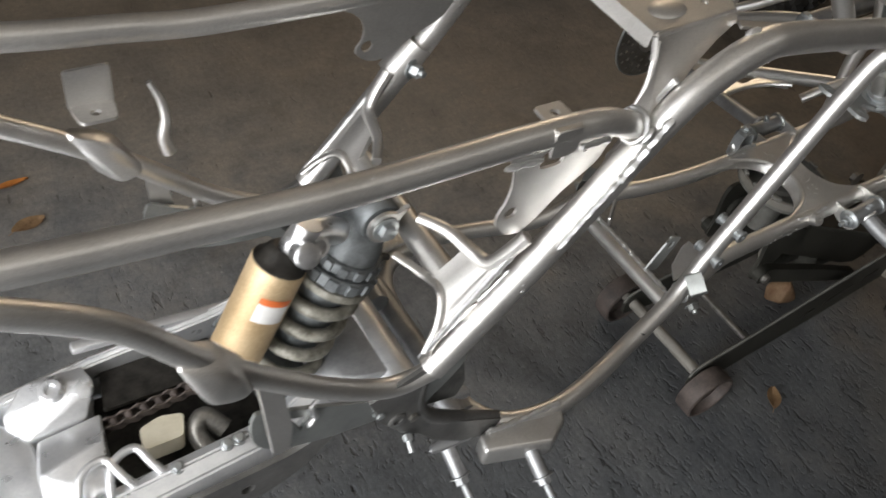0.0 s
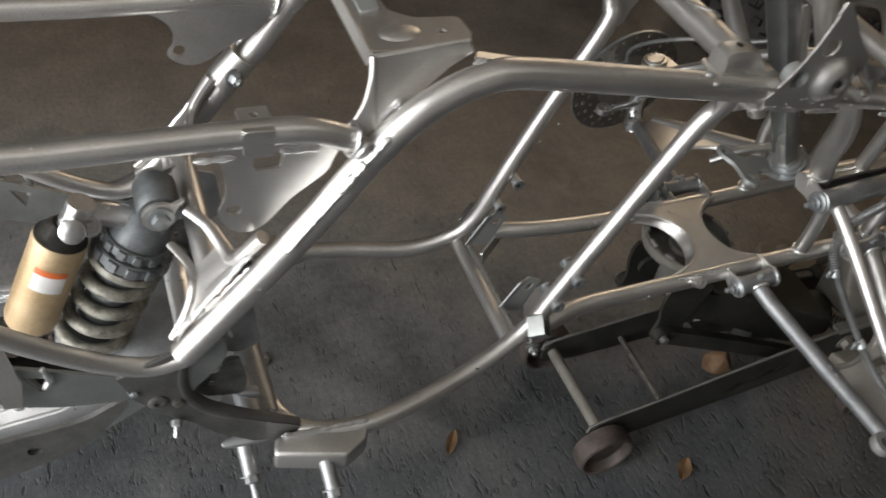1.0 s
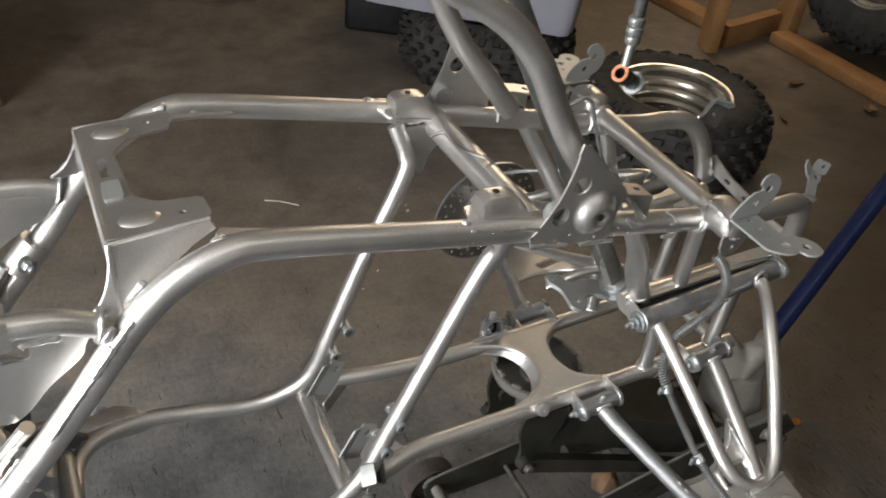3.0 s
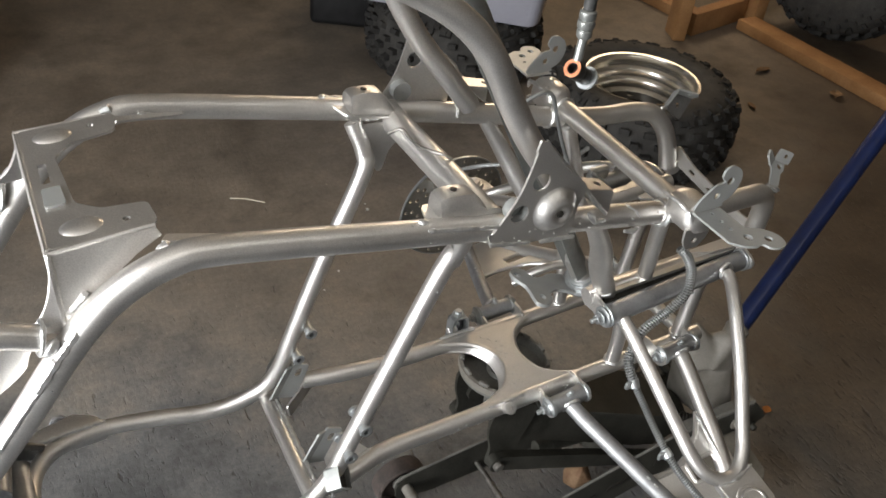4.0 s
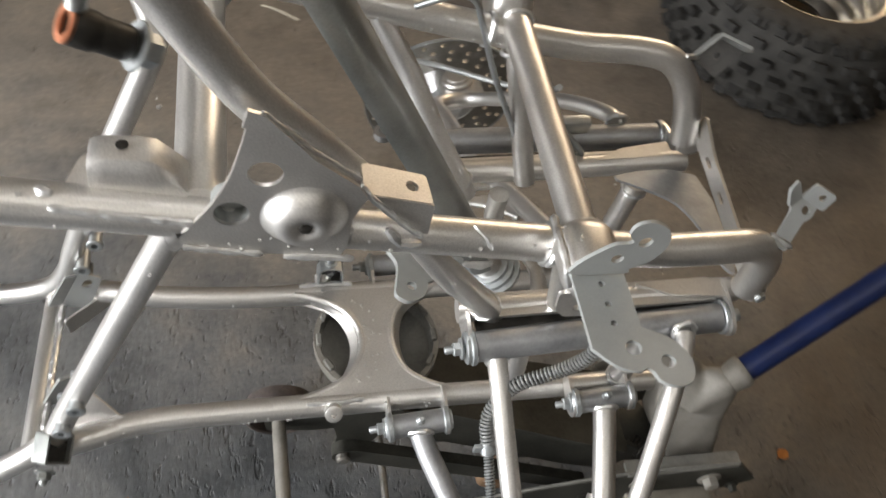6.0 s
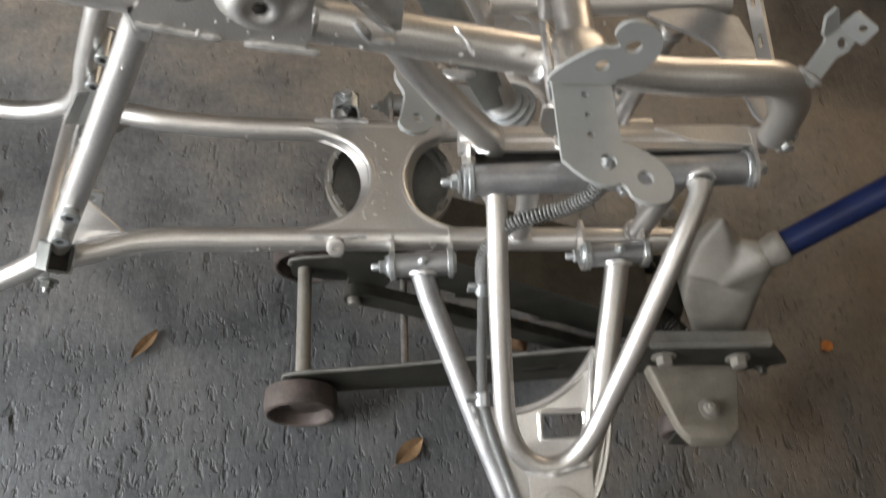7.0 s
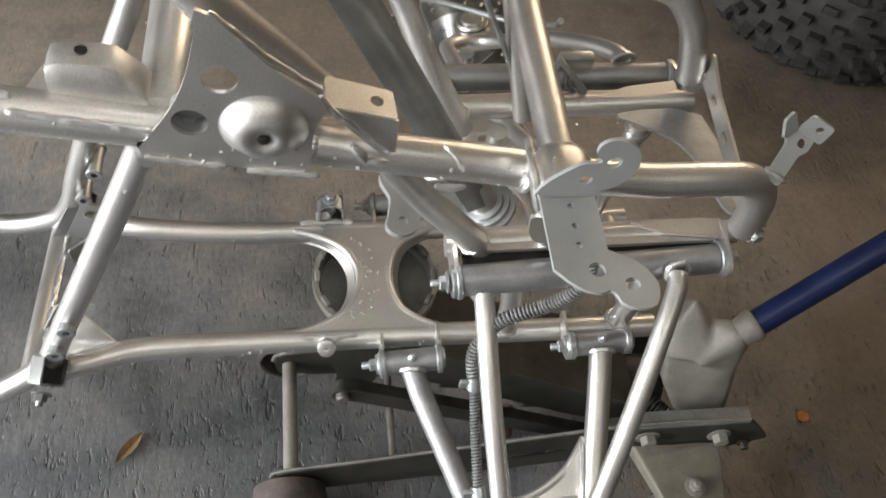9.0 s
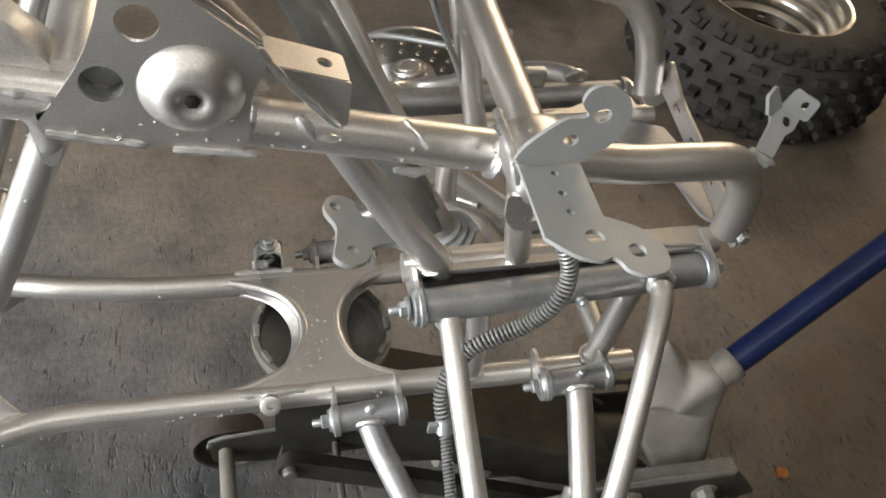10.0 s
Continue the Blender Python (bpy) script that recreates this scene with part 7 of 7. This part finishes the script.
    part("ram_ring", lathe(bmesh.new(), [(0.020, -0.012), (0.024, -0.010), (0.024, 0.010), (0.020, 0.012)], axis((0.425, 0.030, 0.125), (-1, 0, 0.12)), 22), JACK_PALE, th)
    part("axle", tube([(0.690, -0.073, 0.15), (0.690, 0.088, 0.145)], 0.010, 14), JACK, th)


jack()


# ---- wheels on the floor behind ----
def knobby_tyre(name, label, at, turn, outer=0.305, half=0.098, rim_r=0.158, rows=5, count=27, with_rim=True):
    th = thing(name, label, "wheel", at)
    th.rotation_euler = turn
    prof = [(rim_r - 0.006, -half * 0.80), (rim_r + 0.012, -half * 0.98), (rim_r + 0.06, -half * 1.04), (outer - 0.046, -half * 0.88), (outer - 0.025, -half * 0.60), (outer - 0.019, 0), (outer - 0.025, half * 0.60), (outer - 0.046, half * 0.88), (rim_r + 0.06, half * 1.04), (rim_r + 0.012, half * 0.98), (rim_r - 0.006, half * 0.80), (rim_r - 0.004, 0)]
    carcass = part("tyre", lathe(bmesh.new(), prof, Matrix(), 56, close=True), RUBBER_DARK, th, "black knobby rubber tyre", angle=70)
    bm = bmesh.new()
    rnd = random.Random(3)
    for row in range(rows + 2):
        t = -1 + 2 * row / (rows + 1)
        z = half * 0.86 * t
        rad = outer - 0.017 - 0.022 * abs(t) ** 3
        for k in range(count):
            a = 2 * math.pi * (k + 0.5 * (row % 2)) / count
            lean = -math.degrees(math.asin(max(-1, min(1, t * 0.62))))
            m = Matrix.Rotation(a, 4, "Z") @ pose(rad, 0, z, 0, lean, 0) @ Matrix.Rotation(rnd.uniform(-0.06, 0.06), 4, "X")
            size = (0.030, 0.024 + 0.006 * (row % 2), 0.018) if abs(t) < 0.9 else (0.018, 0.022, 0.016)
            r = bmesh.ops.create_cube(bm, size=1.0, matrix=m @ Matrix.Diagonal((*size, 1)))
            for v in r["verts"]:
                q = m.inverted() @ v.co
                if q.x > 0:
                    v.co = m @ V((q.x, q.y * 0.82, q.z * 0.82))
    for sgn in (-1, 1):
        for ring, (rad, z, tilt, size) in enumerate(((outer - 0.040, 0.86, 52, (0.012, 0.015, 0.020)), (outer - 0.058, 0.97, 74, (0.008, 0.011, 0.016)), (outer - 0.078, 1.02, 84, (0.005, 0.008, 0.012)))):
            for k in range(count):
                a = 2 * math.pi * (k + 0.25 + 0.5 * (ring % 2) + rnd.uniform(-0.12, 0.12)) / count
                m = Matrix.Rotation(a, 4, "Z") @ pose(rad + rnd.uniform(-0.005, 0.005), 0, sgn * half * z, 0, -sgn * tilt, 0)
                bmesh.ops.create_cube(bm, size=1.0, matrix=m @ Matrix.Diagonal((*size, 1)))
    knobs = part("tread", bm, RUBBER, th, smooth=False)
    tagged(knobs, kind="stuff")
    if with_rim:
        r = rim_r
        rp = [(r + 0.008, half * 0.88), (r + 0.006, half * 0.94), (r - 0.001, half * 0.93), (r - 0.005, half * 0.84), (r - 0.011, half * 0.80), (r - 0.009, half * 0.62), (r - 0.014, half * 0.58), (r - 0.020, half * 0.50), (r - 0.019, half * 0.34), (r - 0.026, half * 0.28), (r - 0.030, half * 0.20), (r - 0.028, half * 0.04), (r - 0.036, -half * 0.02), (r - 0.040, -half * 0.10), (r - 0.052, -half * 0.16), (r - 0.054, -half * 0.62), (r - 0.012, -half * 0.72), (r + 0.002, -half * 0.88), (r + 0.008, -half * 0.84), (r - 0.002, -half * 0.66), (r - 0.040, -half * 0.55), (r - 0.040, -half * 0.12), (r - 0.024, half * 0.08), (r - 0.012, half * 0.42), (r - 0.002, half * 0.68)]
        part("rim", lathe(bmesh.new(), rp, Matrix(), 56, close=True), RIM, th, "bright stepped alloy rim", angle=50)
        # black centre plate that paints the dark opening of the rim
        bm = bmesh.new()
        plate(bm, [q for q in smooth_outline([((r - 0.050) * math.cos(a), (r - 0.050) * math.sin(a)) for a in (2 * math.pi * k / 24 for k in range(24))], 1)], 0.005, pose(0, 0, -half * 0.02), [ring_pts((0, 0), 0.058, 28)] + [ring_pts((0.085 * math.cos(a), 0.085 * math.sin(a)), 0.011, 10) for a in (math.pi / 4 + k * math.pi / 2 for k in range(4))])
        part("wheel_centre", bm, GREASE_SHADE, th)
        part("valve_cap", lathe(bmesh.new(), [(0.005, 0), (0.006, 0.002), (0.006, 0.018), (0.004, 0.020)], axis((0.070, -0.085, 0.0), (0.1, 0.1, 1)), 14), SHOP_RED, th, "small red plastic valve cap")
    return th


knobby_tyre("front_wheel", "knobby tyre on a bright alloy rim, lying flat on the floor", (1.320, 0.975, 0.109), (0, 0, 0.3), outer=0.290, half=0.104, rim_r=0.156)
knobby_tyre("spare_tyre", "dark knobby tyre lying flat under the storage tub", (1.075, 1.615, 0.104), (0, 0, 0.1), outer=0.290, half=0.104, rim_r=0.13)
knobby_tyre("stored_tyre", "coarse knobby tyre leaning behind the timber plate", (2.60, 1.38, 0.315), (radians(78), 0, radians(-75)), outer=0.31, half=0.12, rim_r=0.14)


# ---- things along the back ----
def tote():
    th = thing("storage_tub", "milky plastic storage tub standing on the spare tyre", "storage box", (1.062, 1.694, 0.2145))
    th.rotation_euler = (0, 0, radians(-39.6))
    bm = bmesh.new()
    rows = []
    for z, k in ((0.0, 0.90), (0.01, 0.92), (0.34, 1.0), (0.345, 1.05), (0.36, 1.05), (0.365, 1.0)):
        rows.append([bm.verts.new((x * k, y * k, z)) for x, y in rounded_outline([(-0.365, -0.22), (0.365, -0.22), (0.365, 0.22), (-0.365, 0.22)], 0.045, 4)])
    for a, b in zip(rows, rows[1:]):
        for i in range(len(a)):
            bm.faces.new((a[i], a[(i + 1) % len(a)], b[(i + 1) % len(a)], b[i]))
    bm.faces.new(rows[0])
    bm.faces.new(rows[-1])
    part("tub", bm, TOTE, th)
    bm = bmesh.new()
    box(bm, (0.06, 0.012, 0.03), pose(-0.05, -0.232, 0.30), 0.004)
    part("latch", bm, TOTE, th)


tote()


def timber(name, label, size, at, turn=(0, 0, 0), mat=WOOD_LIT):
    bm = bmesh.new()
    box(bm, size, Matrix(), 0.003, 2)
    ob = solo(name, bm, mat, label, "timber")
    ob.matrix_world = pose(*at, *turn)
    return ob


timber("timber_plate", "raw timber sole plate on the floor, orange light in its colour", (0.09, 1.60, 0.04), (2.345, 0.74, 0.0205), (0, 0, 2))
timber("timber_post", "raw timber stud standing on the floor", (0.045, 0.10, 1.9), (1.985, 1.555, 0.95), (0, 0, -22))
timber("timber_post", "raw timber stud with nail holes standing on the floor", (0.05, 0.09, 1.9), (2.41, 1.60, 0.95), (0, 0, -8))
timber("timber_board", "raw timber rail low between the studs", (0.33, 0.045, 0.085), (2.20, 1.585, 0.043), (0, 0, 12))
timber("timber_board", "raw timber sole plate lying behind the studs", (0.09, 0.80, 0.04), (2.10, 2.06, 0.0205), (0, 0, 6))
timber("timber_block", "dark stained timber block standing on the floor", (0.16, 0.34, 0.26), (-0.47, 1.90, 0.13), (0, 0, 6), WOOD_DARK)
bm = bmesh.new()
box(bm, (0.20, 0.10, 0.034), Matrix(), 0.011, 4)
case = solo("tool_case", bm, BLACKBOX, "black plastic case lying on the floor", "case")
case.matrix_world = pose(1.015, -0.322, 0.017, 0, 0, -6)


# ---- leaves and litter ----
def leaf(at, turn, length=0.052, wide=0.018, mat=LEAF, curl=0.006):
    bm = bmesh.new()
    rows, n = [], 9
    for k in range(n):
        t = k / (n - 1)
        w = wide * 0.5 * math.sin(math.pi * min(1, t * 0.94 + 0.03)) ** 0.8
        x = (t - 0.5) * length
        z = curl * (math.cos(3.0 * t) * 0.35 + 0.4)
        rows.append([bm.verts.new((x, -w, z + curl * 0.8)), bm.verts.new((x, 0, z)), bm.verts.new((x, w, z + curl * 0.6))])
    for a, b in zip(rows, rows[1:]):
        for i in range(2):
            bm.faces.new((a[i], a[i + 1], b[i + 1], b[i]))
    ext = bmesh.ops.extrude_face_region(bm, geom=list(bm.faces))["geom"]
    bmesh.ops.translate(bm, verts=[g for g in ext if isinstance(g, bmesh.types.BMVert)], vec=(0, 0, 0.0005))
    sweep(bm, [(-length * 0.5, 0, curl * 0.5), (-length * 0.62, 0.001, curl * 0.4)], 0.0007, 6)
    ob = solo("fallen_leaf", bm, mat, "dry curled brown leaf on the concrete floor", "leaf", group="fallen leaves")
    ob.matrix_world = pose(at[0], at[1], 0.0006, 0, 0, turn)
    return ob


leaf((-0.037, 0.0), 57, 0.050, 0.017)
leaf((0.314, -0.148), 45, 0.048, 0.024)
leaf((-0.655, 0.69), 20, 0.06, 0.03)
leaf((-0.66, 0.795), 15, 0.065, 0.016, LEAF_ORANGE)
leaf((0.935, 0.009), 30, 0.022, 0.018, LEAF_ORANGE, 0.002)
bm = tube(catmull([(0.172, 1.076, 0.002), (0.205, 1.058, 0.004), (0.245, 1.03, 0.002)], 4), 0.0014, 6)
solo("twig", bm, CREAM, "thin pale twig on the concrete floor", "twig")
leaf((2.21, 0.985), 40, 0.07, 0.045, LEAF, 0.010)
leaf((2.10, 1.215), 10, 0.08, 0.03, LEAF, 0.008)
leaf((1.86, 1.02), 70, 0.05, 0.02)
bm = lathe(bmesh.new(), [(0.013, 0.0), (0.0135, 0.002), (0.0125, 0.0045), (0.0085, 0.0045), (0.008, 0.002), (0.0085, 0.0)], pose(-0.285, 0.231, 0.0004), 22, close=True)
solo("washer", bm, STEEL, "dull steel washer lying on the concrete floor", "washer")
bm = bmesh.new()
box(bm, (0.22, 0.24, 0.20), Matrix(), 0.02, 3)
bin_box = solo("plastic_bin", bm, BLACKBOX, "black plastic bin on the floor beside the tub", "bin")
bin_box.matrix_world = pose(0.885, 2.06, 0.10, 0, 0, -30)


# ---- cables on the frame ----
def cable(name, label, pts, r, mat, category="cable"):
    return solo(name, tube(catmull(pts, 6), r, 10), mat, label, category)


cable("bent_wire", "thin dull bent wire twisted round the cross tube", [(0.080, 0.050, 0.766), (0.092, 0.043, 0.773), (0.096, 0.028, 0.7695), (0.098, 0.012, 0.7690), (0.104, -0.006, 0.7715), (0.112, -0.018, 0.7725), (0.120, -0.022, 0.768)], 0.0019, STEEL)
cable("brake_pipe", "thin bent steel brake pipe hanging by the cross tube", [(0.270, 0.085, 0.750), (0.2925, 0.08, 0.7634), (0.3061, 0.08, 0.7655), (0.3165, 0.08, 0.7585), (0.3235, 0.08, 0.742), (0.3459, 0.08, 0.6858), (0.372, 0.08, 0.632), (0.386, 0.078, 0.60)], 0.0026, ZINC)
hose_end = thing("hose_clip", "brake hose loop held in a small block on the far arm", "hose clip")
bm = bmesh.new()
box(bm, (0.034, 0.012, 0.018), pose(0.447, 0.112, 0.600, 8, 0, 4), 0.003)
part("block", bm, ZINC, hose_end)
part("hose_loop", tube(catmull([(0.430, 0.106, 0.606), (0.436, 0.096, 0.604), (0.449, 0.090, 0.592), (0.458, 0.094, 0.578), (0.452, 0.100, 0.572), (0.442, 0.102, 0.580), (0.440, 0.104, 0.592)], 6), 0.0030, 10), SPRINGY, hose_end)
